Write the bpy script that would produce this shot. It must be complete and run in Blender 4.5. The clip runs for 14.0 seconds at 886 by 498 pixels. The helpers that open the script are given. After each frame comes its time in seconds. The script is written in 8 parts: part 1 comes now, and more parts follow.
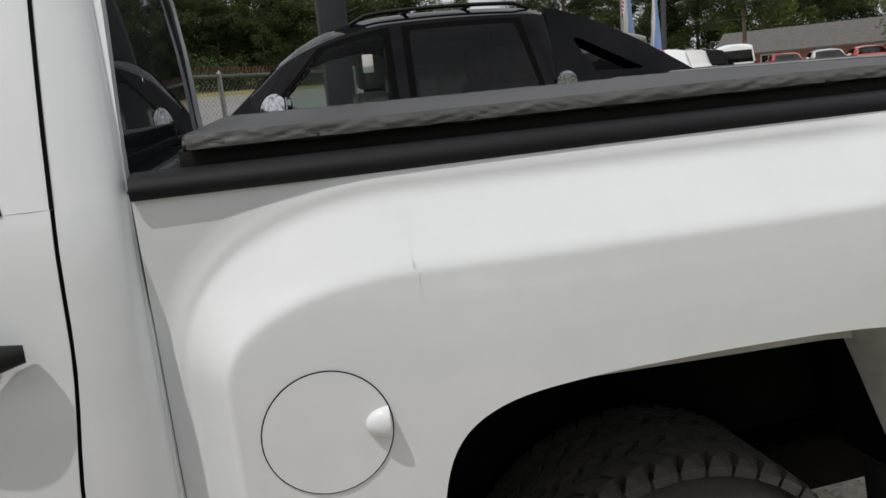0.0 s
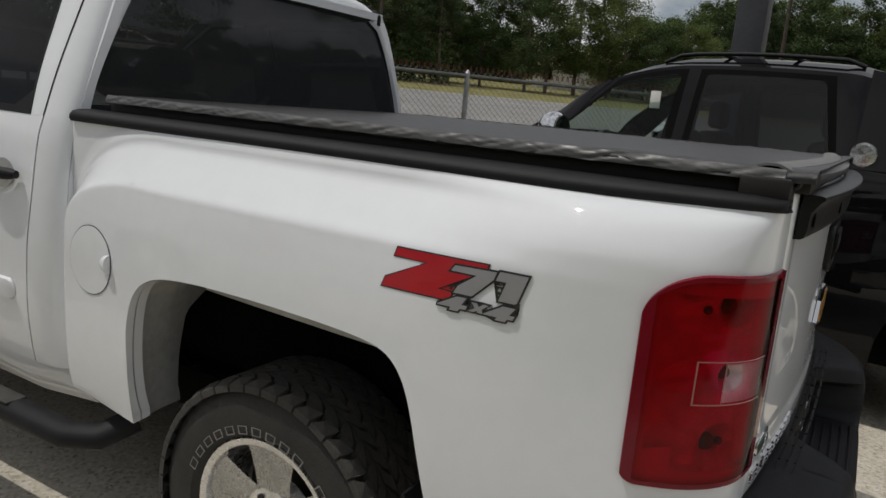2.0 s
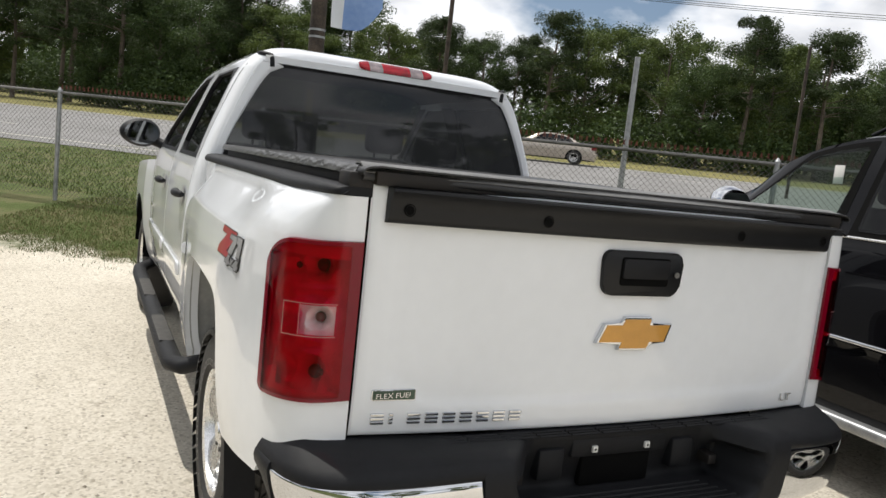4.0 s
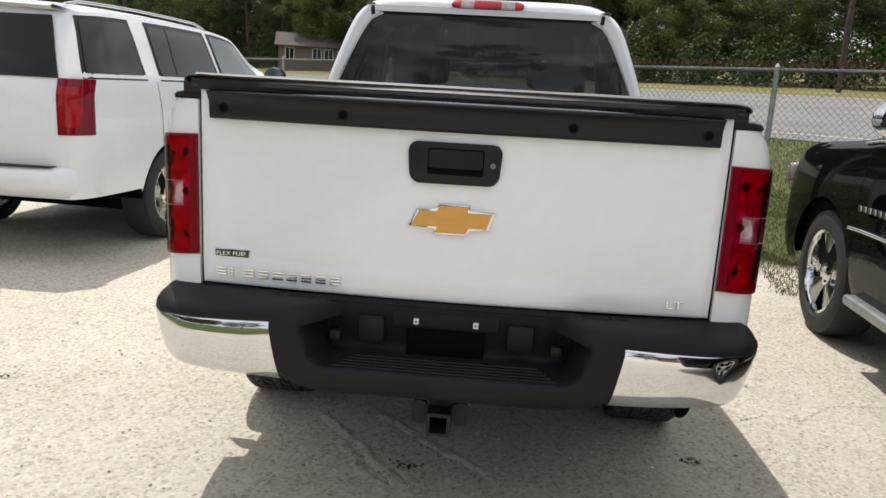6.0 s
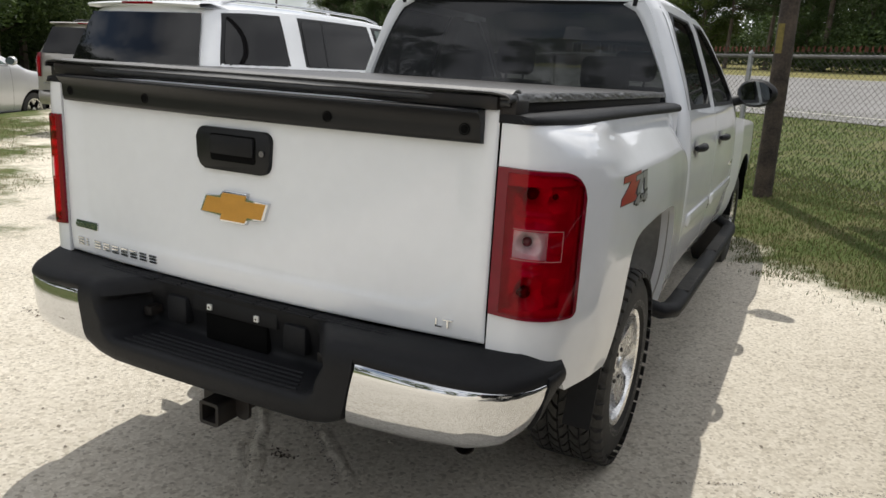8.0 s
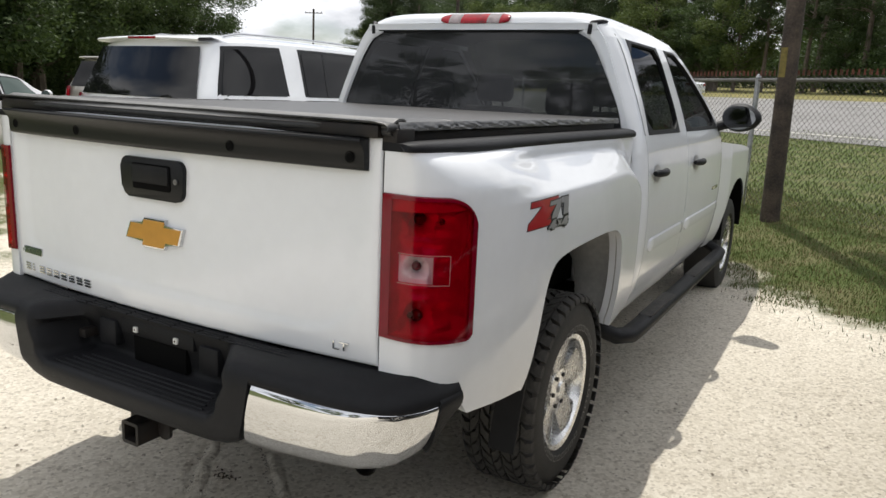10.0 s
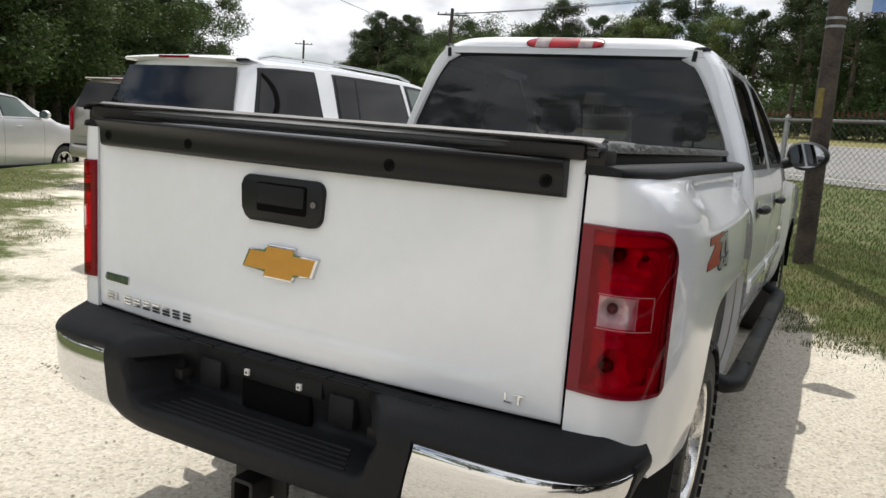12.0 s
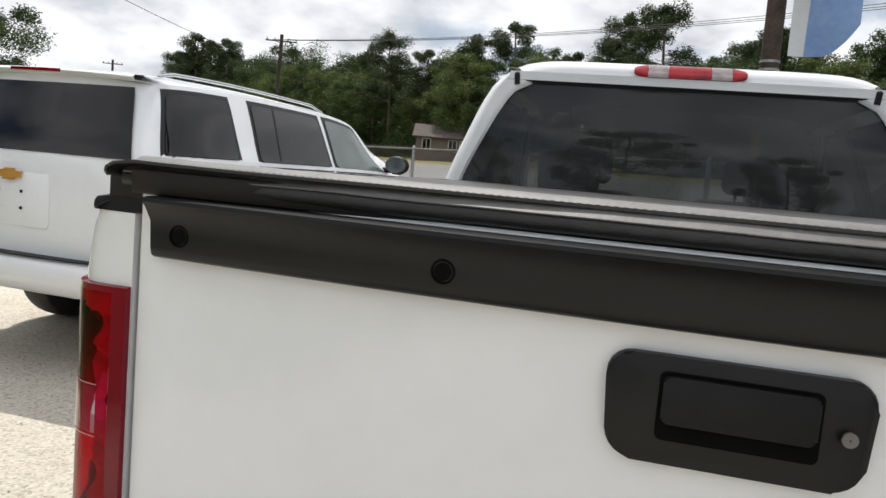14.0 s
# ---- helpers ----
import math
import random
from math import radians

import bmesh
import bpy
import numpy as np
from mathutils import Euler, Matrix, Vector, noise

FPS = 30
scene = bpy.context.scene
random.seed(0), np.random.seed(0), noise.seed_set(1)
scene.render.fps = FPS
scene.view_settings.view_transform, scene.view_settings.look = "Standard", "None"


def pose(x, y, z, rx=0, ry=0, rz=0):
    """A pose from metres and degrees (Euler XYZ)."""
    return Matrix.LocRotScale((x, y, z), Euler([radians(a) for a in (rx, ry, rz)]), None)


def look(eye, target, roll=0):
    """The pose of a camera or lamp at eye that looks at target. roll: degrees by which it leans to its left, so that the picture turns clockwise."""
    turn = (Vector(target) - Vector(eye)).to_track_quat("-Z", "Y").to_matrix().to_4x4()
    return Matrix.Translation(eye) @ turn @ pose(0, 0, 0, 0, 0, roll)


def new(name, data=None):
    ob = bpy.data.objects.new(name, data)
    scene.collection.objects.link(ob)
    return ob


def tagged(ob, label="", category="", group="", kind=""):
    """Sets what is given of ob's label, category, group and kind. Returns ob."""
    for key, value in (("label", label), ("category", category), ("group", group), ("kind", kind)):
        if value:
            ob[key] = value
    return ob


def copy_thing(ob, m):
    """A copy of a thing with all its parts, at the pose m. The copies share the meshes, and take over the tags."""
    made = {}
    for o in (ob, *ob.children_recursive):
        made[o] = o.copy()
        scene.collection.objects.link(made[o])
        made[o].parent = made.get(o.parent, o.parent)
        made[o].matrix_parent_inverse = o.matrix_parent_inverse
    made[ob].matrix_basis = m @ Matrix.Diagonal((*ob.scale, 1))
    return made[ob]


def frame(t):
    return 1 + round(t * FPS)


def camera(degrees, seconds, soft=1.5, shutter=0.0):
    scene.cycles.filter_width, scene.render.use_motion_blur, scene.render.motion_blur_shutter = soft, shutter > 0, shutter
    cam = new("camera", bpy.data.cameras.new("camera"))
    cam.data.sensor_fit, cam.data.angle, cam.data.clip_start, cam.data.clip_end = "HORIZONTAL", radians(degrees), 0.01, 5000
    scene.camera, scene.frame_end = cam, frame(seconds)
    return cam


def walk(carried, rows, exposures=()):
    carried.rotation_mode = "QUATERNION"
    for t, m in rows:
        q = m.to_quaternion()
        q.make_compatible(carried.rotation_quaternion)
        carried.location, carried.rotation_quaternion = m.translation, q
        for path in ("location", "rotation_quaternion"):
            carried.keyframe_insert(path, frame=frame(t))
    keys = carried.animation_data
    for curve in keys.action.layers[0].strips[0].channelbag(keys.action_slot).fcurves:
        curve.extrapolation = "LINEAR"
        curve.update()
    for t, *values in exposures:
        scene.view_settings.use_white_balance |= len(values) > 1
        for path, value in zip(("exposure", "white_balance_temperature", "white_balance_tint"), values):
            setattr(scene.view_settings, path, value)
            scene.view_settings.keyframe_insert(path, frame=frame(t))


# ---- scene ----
cam = camera(62.0, 14.0)
PATH = [
    (0, (-2.003, 1.774, 1.451), (-0.099, 1.34, 1.018), -5.4),
    (0.5, (-2.153, 1.321, 1.485), (-0.218, 1.088, 1.036), -2.5),
    (1, (-2.238, 0.86, 1.489), (-0.317, 1.175, 1.03), 0.4),
    (1.5, (-2.214, 0.388, 1.491), (-0.369, 1.023, 1.049), 2.4),
    (2, (-2.209, -0.075, 1.472), (-0.507, 0.901, 1.087), 5.1),
    (2.5, (-2.069, -0.487, 1.457), (-0.553, 0.794, 1.202), 6.3),
    (3, (-1.885, -0.874, 1.463), (-0.491, 0.546, 1.27), 3.3),
    (3.2, (-1.816, -1.028, 1.453), (-0.514, 0.48, 1.275), 4.3),
    (5.3, (-0.359, -2.018, 1.427), (-0.055, -0.07, 1.086), 1.2),
    (5.5, (-0.203, -2.059, 1.407), (0.026, -0.105, 1.049), 0.7),
    (6, (0.124, -2.165, 1.409), (-0.012, -0.215, 0.988), 3.2),
    (6.5, (0.465, -2.09, 1.404), (0.045, -0.193, 0.932), 5.3),
    (7, (0.87, -2.02, 1.397), (0.262, -0.172, 0.933), 4.8),
    (7.5, (1.199, -1.865, 1.427), (0.409, -0.093, 0.942), 5.1),
    (8, (1.478, -1.619, 1.463), (0.619, 0.123, 0.986), 3.4),
    (8.2, (1.61, -1.536, 1.485), (0.715, 0.185, 0.996), 5.5),
    (10.3, (1.83, -1.481, 1.488), (0.866, 0.228, 1.102), 2.6),
    (10.5, (1.812, -1.491, 1.466), (0.838, 0.217, 1.1), 3.0),
    (11, (1.691, -1.501, 1.45), (0.671, 0.185, 1.108), 6.1),
    (11.5, (1.467, -1.538, 1.43), (0.483, 0.178, 1.135), 4.3),
    (12, (1.275, -1.5, 1.417), (0.351, 0.245, 1.095), 4.3),
    (12.5, (1.045, -1.322, 1.411), (0.079, 0.391, 1.047), 6.8),
    (13, (0.702, -1.158, 1.404), (-0.385, 0.477, 1.024), 3.9),
    (13.5, (0.322, -1.04, 1.416), (-0.293, 0.844, 1.151), 2.3),
    (14, (-0.133, -0.834, 1.436), (-0.623, 1.094, 1.23), 5.1),
]
walk(cam, [(t, look(e, g, r)) for t, e, g, r in PATH],
     exposures=[(0, -0.84), (0.5, -1.02), (1.5, -1.17), (2.0, -1.04), (2.5, -0.91), (3.0, -0.54), (5.5, -0.04), (6.0, -0.10), (7.0, -0.18), (8.0, -0.20), (10.5, 0.0), (12.0, -0.08), (13.0, -0.27), (13.5, -0.27), (14.0, -0.14)])

SUN = Vector((-0.35, 0.58, 1.415)).normalized()
sun = new("sun", bpy.data.lights.new("sun", "SUN"))
sun.data.energy, sun.data.angle, sun.data.color = 4.0, radians(0.6), (1.0, 0.957, 0.885)
sun.matrix_world = SUN.to_track_quat("Z", "Y").to_matrix().to_4x4()


def make_sky():
    """Nishita sky with broken cumulus cloud over it."""
    world = bpy.data.worlds.new("sky")
    scene.world = world
    world.use_nodes = True
    nt = world.node_tree
    nt.nodes.clear()
    n, l = nt.nodes.new, nt.links.new
    sky = n("ShaderNodeTexSky")
    sky.sky_type, sky.sun_disc = "NISHITA", False
    sky.sun_elevation, sky.sun_rotation = math.asin(SUN.z), math.atan2(SUN.x, SUN.y)
    sky.dust_density, sky.air_density = 1.5, 1.0
    co = n("ShaderNodeTexCoord")
    sep = n("ShaderNodeSeparateXYZ")
    l(co.outputs["Generated"], sep.inputs[0])
    lift = n("ShaderNodeMath")
    lift.operation = "MAXIMUM"
    l(sep.outputs["Z"], lift.inputs[0])
    lift.inputs[1].default_value = 0.0
    add = n("ShaderNodeMath")
    add.operation = "ADD"
    l(lift.outputs[0], add.inputs[0])
    add.inputs[1].default_value = 0.35
    flat = n("ShaderNodeCombineXYZ")
    for axis in "XY":
        d = n("ShaderNodeMath")
        d.operation = "DIVIDE"
        l(sep.outputs[axis], d.inputs[0])
        l(add.outputs[0], d.inputs[1])
        l(d.outputs[0], flat.inputs[axis])
    noise_a, noise_b = n("ShaderNodeTexNoise"), n("ShaderNodeTexNoise")
    for node, scale, detail in ((noise_a, 1.15, 8), (noise_b, 3.0, 6)):
        node.inputs["Scale"].default_value = scale
        node.inputs["Detail"].default_value = detail
        node.inputs["Roughness"].default_value = 0.52
        l(flat.outputs[0], node.inputs["Vector"])
    cover = n("ShaderNodeValToRGB")
    cover.color_ramp.elements[0].position, cover.color_ramp.elements[1].position = 0.36, 0.45
    l(noise_a.outputs["Fac"], cover.inputs["Fac"])
    shade = n("ShaderNodeValToRGB")
    shade.color_ramp.elements[0].position, shade.color_ramp.elements[1].position = 0.38, 0.62
    shade.color_ramp.elements[0].color, shade.color_ramp.elements[1].color = (7.2, 7.4, 7.9, 1), (13.6, 13.7, 14.0, 1)
    l(noise_b.outputs["Fac"], shade.inputs["Fac"])
    mix = n("ShaderNodeMix")
    mix.data_type = "RGBA"
    l(cover.outputs["Color"], mix.inputs["Factor"])
    l(sky.outputs[0], mix.inputs["A"])
    l(shade.outputs["Color"], mix.inputs["B"])
    bg, out = n("ShaderNodeBackground"), n("ShaderNodeOutputWorld")
    bg.inputs["Strength"].default_value = 0.1
    l(mix.outputs["Result"], bg.inputs["Color"])
    l(bg.outputs[0], out.inputs[0])


make_sky()


# ---- materials ----
def material(name, color, rough=0.5, metal=0.0, coat=0.0, spec=0.5, vary=0.0, vary_scale=3.0, second=None, bump=0.0, bump_scale=60.0,
             fine=0.0, fine_scale=300.0, rough_vary=0.0, island=0.0, sheen=0.0):
    """A Principled surface whose colour drifts at two scales, with relief."""
    m = bpy.data.materials.new(name)
    m.use_nodes = True
    nt = m.node_tree
    n, l = nt.nodes.new, nt.links.new
    p = nt.nodes["Principled BSDF"]
    p.inputs["Roughness"].default_value, p.inputs["Metallic"].default_value = rough, metal
    p.inputs["Coat Weight"].default_value, p.inputs["Coat Roughness"].default_value = coat, 0.02
    p.inputs["Specular IOR Level"].default_value = spec
    p.inputs["Base Color"].default_value = (*color, 1)
    co = n("ShaderNodeTexCoord")

    def tex(scale, detail=5):
        t = n("ShaderNodeTexNoise")
        t.inputs["Scale"].default_value, t.inputs["Detail"].default_value = scale, detail
        l(co.outputs["Object"], t.inputs["Vector"])
        return t.outputs["Fac"]

    if vary or second or island:
        other = second or tuple(c * (1 - vary) for c in color)
        ramp = n("ShaderNodeValToRGB")
        ramp.color_ramp.elements[0].position, ramp.color_ramp.elements[1].position = 0.35, 0.65
        ramp.color_ramp.elements[0].color, ramp.color_ramp.elements[1].color = (*other, 1), (*color, 1)
        if island:
            geo = n("ShaderNodeNewGeometry")
            l(geo.outputs["Random Per Island"], ramp.inputs["Fac"])
            ramp.color_ramp.elements[0].position, ramp.color_ramp.elements[1].position = 0.0, 1.0
        else:
            both = n("ShaderNodeMath")
            both.operation = "MULTIPLY_ADD"
            l(tex(vary_scale), both.inputs[0])
            both.inputs[1].default_value = 0.65
            small = n("ShaderNodeMath")
            small.operation = "MULTIPLY"
            l(tex(vary_scale * 9), small.inputs[0])
            small.inputs[1].default_value = 0.35
            l(small.outputs[0], both.inputs[2])
            l(both.outputs[0], ramp.inputs["Fac"])
        l(ramp.outputs[0], p.inputs["Base Color"])
    if rough_vary:
        r = n("ShaderNodeMapRange")
        r.inputs["To Min"].default_value, r.inputs["To Max"].default_value = max(0.0, rough - rough_vary), min(1.0, rough + rough_vary)
        l(tex(vary_scale * 4), r.inputs["Value"])
        l(r.outputs[0], p.inputs["Roughness"])
    last = None
    for strength, scale, dist in ((bump, bump_scale, 0.02), (fine, fine_scale, 0.004)):
        if strength:
            b = n("ShaderNodeBump")
            b.inputs["Strength"].default_value, b.inputs["Distance"].default_value = strength, dist
            l(tex(scale, 3), b.inputs["Height"])
            if last:
                l(last, b.inputs["Normal"])
            last = b.outputs[0]
    if last:
        l(last, p.inputs["Normal"])
    return m


def glass(name, tint, gloss=(1, 1, 1), ior=1.5, sky_haze=0.0):
    """A thin pane: tinted clear, with a grey diffuse haze put in for reflected sky and a mirror gloss that grows
    towards grazing.
    """
    m = bpy.data.materials.new(name)
    m.use_nodes = True
    nt = m.node_tree
    nt.nodes.clear()
    n, l = nt.nodes.new, nt.links.new
    out, mix, clear, shine, fr = (n("ShaderNode" + k) for k in ("OutputMaterial", "MixShader", "BsdfTransparent", "BsdfGlossy", "LayerWeight"))
    clear.inputs["Color"].default_value = (*tint, 1)
    shine.inputs["Color"].default_value = (*gloss, 1)
    shine.inputs["Roughness"].default_value = 0.01
    # Schlick's curve, the same from both sides of the pane
    low = ((ior - 1) / (ior + 1)) ** 2
    fifth, scale = n("ShaderNodeMath"), n("ShaderNodeMath")
    fifth.operation, scale.operation = "POWER", "MULTIPLY_ADD"
    fr.inputs["Blend"].default_value = 0.5
    l(fr.outputs["Facing"], fifth.inputs[0])
    fifth.inputs[1].default_value = 5.0
    l(fifth.outputs[0], scale.inputs[0])
    scale.inputs[1].default_value, scale.inputs[2].default_value = 1 - low, low
    l(scale.outputs[0], mix.inputs["Fac"])
    film, both = n("ShaderNodeBsdfDiffuse"), n("ShaderNodeMixShader")
    film.inputs["Color"].default_value = (0.30, 0.31, 0.33, 1)
    both.inputs["Fac"].default_value = sky_haze
    l(clear.outputs[0], both.inputs[1])
    l(film.outputs[0], both.inputs[2])
    l(both.outputs[0], mix.inputs[1])
    l(shine.outputs[0], mix.inputs[2])
    l(mix.outputs[0], out.inputs[0])
    return m


WHITE = material("white_paint", (0.785, 0.805, 0.835), 0.5, coat=1.0, spec=0.12, vary=0.05, vary_scale=2.5, rough_vary=0.06)
# the body's white again, greyed in colour for shade inside arches and handle cups
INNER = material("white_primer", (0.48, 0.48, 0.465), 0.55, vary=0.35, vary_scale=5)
PLASTIC = material("black_plastic", (0.013, 0.0135, 0.0155), 0.52, spec=0.2, vary=0.35, vary_scale=6, fine=0.25, fine_scale=700)
GLOSSBLACK = material("dark_grey_plastic", (0.0096, 0.0101, 0.0116), 0.38, spec=0.28, vary=0.3, vary_scale=8, fine=0.12, fine_scale=900)
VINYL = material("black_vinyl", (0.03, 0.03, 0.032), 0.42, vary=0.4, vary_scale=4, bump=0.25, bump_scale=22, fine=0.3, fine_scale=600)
# black vinyl hems, greyed in base colour for the sky's sheen
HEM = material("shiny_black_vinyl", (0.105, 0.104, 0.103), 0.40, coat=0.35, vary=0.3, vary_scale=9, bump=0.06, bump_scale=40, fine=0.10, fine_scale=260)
# paler again for the rear band: dust and sky sheen in one grey
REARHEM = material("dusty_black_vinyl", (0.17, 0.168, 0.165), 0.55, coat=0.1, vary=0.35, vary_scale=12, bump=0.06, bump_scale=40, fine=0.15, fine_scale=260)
CHROME = material("chrome", (0.64, 0.65, 0.67), 0.035, metal=1.0, vary=0.03, vary_scale=8, rough_vary=0.02)
ALLOY = material("alloy", (0.80, 0.80, 0.80), 0.27, metal=1.0, vary=0.15, vary_scale=12, rough_vary=0.08)
GOLD = material("gold_enamel", (0.62, 0.31, 0.055), 0.35, metal=0.35, coat=0.6, vary=0.12, vary_scale=30, fine=0.15, fine_scale=250)
RUBBER = material("rubber", (0.028, 0.027, 0.026), 0.8, vary=0.4, vary_scale=22, second=(0.062, 0.058, 0.052), fine=0.4, fine_scale=200)
TYRE = material("tyre_rubber", (0.016, 0.016, 0.016), 0.7, vary=0.4, vary_scale=10, second=(0.030, 0.028, 0.026), fine=0.3, fine_scale=200)
# near-black: shade of hollows, gaps and holes as colour; also black trim
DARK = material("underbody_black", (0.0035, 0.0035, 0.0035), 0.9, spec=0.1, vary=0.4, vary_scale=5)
STEEL = material("dark_steel", (0.012, 0.012, 0.0125), 0.55, spec=0.3, vary=0.4, vary_scale=15, second=(0.022, 0.017, 0.014))
REDPLASTIC = material("red_plastic", (0.30, 0.002, 0.010), 0.25, coat=0.7, vary=0.5, vary_scale=18, spec=0.12, second=(0.10, 0.0012, 0.004))
REDLIT = material("red_reflector", (0.40, 0.0025, 0.012), 0.22, coat=0.5, spec=0.15, vary=0.6, vary_scale=16)
DARKRED = material("dark_red_lens", (0.19, 0.001, 0.013), 0.25, coat=0.6, spec=0.05, vary=0.3)
BULB = material("bulb_socket", (0.06, 0.002, 0.004), 0.3, coat=0.8)
RIB = material("pale_rib", (0.36, 0.14, 0.15), 0.3, coat=0.6)
CLEAR = material("clear_lens", (0.34, 0.27, 0.27), 0.18, metal=0.4, coat=1.0, vary=0.45, vary_scale=30)
REDLENS = glass("red_lens", (0.62, 0.011, 0.08), (0.45, 0.45, 0.45), 1.45)
CLEARLENS = glass("clear_lens_plastic", (0.86, 0.84, 0.84), (0.9, 0.9, 0.9), 1.45)
REFLECTOR = material("lamp_reflector", (0.82, 0.78, 0.79), 0.34, metal=0.25, vary=0.25, vary_scale=25, rough_vary=0.08)
TINT = glass("tinted_glass", (0.125, 0.13, 0.132), (0.75, 0.75, 0.77), 1.45, 0.09)
LIGHTTINT = glass("lightly_tinted_glass", (0.70, 0.78, 0.74), (0.45, 0.45, 0.45), 1.45)
DEEPTINT = glass("deep_tinted_glass", (0.07, 0.075, 0.078), (0.40, 0.40, 0.41), 1.45, 0.012)
MIDTINT = glass("mid_tinted_glass", (0.20, 0.21, 0.21), (0.45, 0.45, 0.46), 1.45, 0.03)
# silver darkened to stand for dark trees reflected in the mirrors
MIRROR = material("mirror_silver", (0.34, 0.35, 0.36), 0.02, metal=1.0)
CLEARGLASS = glass("clear_glass", (0.80, 0.86, 0.83))
DARKGLASS = material("privacy_glass", (0.006, 0.006, 0.007), 0.02, spec=0.32)
SEAT = material("grey_seat_cloth", (0.10, 0.10, 0.10), 0.9, vary=0.3, vary_scale=10, fine=0.4)
DASH = material("dash_plastic", (0.05, 0.05, 0.052), 0.6, vary=0.2)
DECALRED = material("red_decal", (0.42, 0.012, 0.02), 0.35, coat=0.5, vary=0.1, vary_scale=20)
DECALGREY = material("silver_decal", (0.28, 0.28, 0.29), 0.35, coat=0.5, vary=0.1, vary_scale=20)
DECALBLACK = material("black_decal", (0.02, 0.02, 0.022), 0.35, coat=0.5)
LETTERWHITE = material("tyre_letter", (0.26, 0.25, 0.24), 0.7, vary=0.4, vary_scale=30)
BLACKPAINT = material("black_paint", (0.004, 0.004, 0.005), 0.3, coat=0.5, spec=0.0, vary=0.2)
SILVERPAINT = material("silver_paint", (0.60, 0.60, 0.61), 0.3, metal=0.3, coat=1.0, vary=0.06)
TAUPEPAINT = material("taupe_paint", (0.10, 0.093, 0.085), 0.3, metal=0.4, coat=1.0, vary=0.06)
TANPAINT = material("tan_paint", (0.40, 0.375, 0.345), 0.3, metal=0.5, coat=1.0, vary=0.06)
BEIGEPAINT = material("beige_paint", (0.48, 0.42, 0.35), 0.3, metal=0.5, coat=1.0, vary=0.06)
REDPAINT = material("red_paint", (0.45, 0.02, 0.02), 0.35, coat=1.0, vary=0.1)
MESHWIRE = material("dull_galvanised_wire", (0.20, 0.195, 0.185), 0.6, metal=0.4, vary=0.5, vary_scale=2)
RUST = material("rusty_wire", (0.17, 0.055, 0.035), 0.85, vary=0.5, vary_scale=6)
GALV = material("galvanised_steel", (0.42, 0.43, 0.44), 0.45, metal=0.7, vary=0.35, vary_scale=14)
PAPER = material("paper", (0.75, 0.74, 0.70), 0.8, vary=0.1)
GREYCOL = material("painted_steel_column", (0.075, 0.077, 0.088), 0.55, vary=0.3, vary_scale=3, bump=0.1, bump_scale=20)
POLEWOOD = material("weathered_pole", (0.085, 0.064, 0.048), 0.9, second=(0.020, 0.016, 0.013), vary_scale=5, bump=0.6, bump_scale=35)
BARK = material("bark", (0.16, 0.13, 0.10), 0.95, second=(0.07, 0.055, 0.045), vary_scale=2, bump=0.8, bump_scale=12)


# ---- building blocks ----
def thing(name, label, category, group="", kind=""):
    return tagged(new(name), label, category, group, kind)


def part(name, bm, mat, parent=None, label="", angle=40, smooth=True, normals=True):
    """Links a bmesh as one mesh object under its parent."""
    if normals:
        bmesh.ops.recalc_face_normals(bm, faces=bm.faces)
    me = bpy.data.meshes.new(name)
    bm.to_mesh(me)
    bm.free()
    me.materials.append(mat)
    if smooth:
        me.polygons.foreach_set("use_smooth", [True] * len(me.polygons))
        me.set_sharp_from_angle(angle=radians(angle))
    ob = new(name, me)
    if parent:
        ob.parent = parent
    if label:
        ob["label"] = label
    return ob


def curve(xs, ys):
    """A smooth function through points (cubic, with limited slopes)."""
    xs, ys = np.array(xs, float), np.array(ys, float)
    d = np.diff(ys) / np.diff(xs)
    m = np.r_[d[0], [0 if a * b <= 0 else 2 * a * b / (a + b) for a, b in zip(d[:-1], d[1:])], d[-1]]

    def at(x):
        x = min(max(x, xs[0]), xs[-1])
        i = min(int(np.searchsorted(xs, x, "right")) - 1, len(xs) - 2)
        h = xs[i + 1] - xs[i]
        t = (x - xs[i]) / h
        return float((1 + 2 * t) * (1 - t) ** 2 * ys[i] + t * (1 - t) ** 2 * h * m[i] + t * t * (3 - 2 * t) * ys[i + 1] + t * t * (t - 1) * h * m[i + 1])

    return at


def steps(a, b, n):
    return [a + (b - a) * i / n for i in range(n + 1)]


def grid(bm, fn, us, vs, wrap=False):
    """A sheet of quads fn(u, v) over the steps us and vs. Returns the rows of vertices."""
    rows = [[bm.verts.new(fn(u, v)) for v in vs] for u in us]
    for a, b in zip(rows, rows[1:] + (rows[:1] if wrap else [])):
        for j in range(len(vs) - 1):
            bm.faces.new((a[j], b[j], b[j + 1], a[j + 1]))
    return rows


def thick(bm, t):
    """Gives an open sheet its thickness."""
    bmesh.ops.recalc_face_normals(bm, faces=bm.faces)
    bmesh.ops.solidify(bm, geom=list(bm.faces), thickness=t)


def box(bm, x0, x1, y0, y1, z0, z1, bevel=0.0, seg=2, turn=None):
    made = bmesh.ops.create_cube(bm, size=1.0)["verts"]
    for v in made:
        v.co = Vector(((x0 + x1) / 2 + v.co.x * (x1 - x0), (y0 + y1) / 2 + v.co.y * (y1 - y0), (z0 + z1) / 2 + v.co.z * (z1 - z0)))
    if turn is not None:
        for v in made:
            v.co = turn @ v.co
    if bevel:
        edges = list({e for v in made for e in v.link_edges})
        bmesh.ops.bevel(bm, geom=edges, offset=bevel, segments=seg, affect="EDGES", profile=0.5)


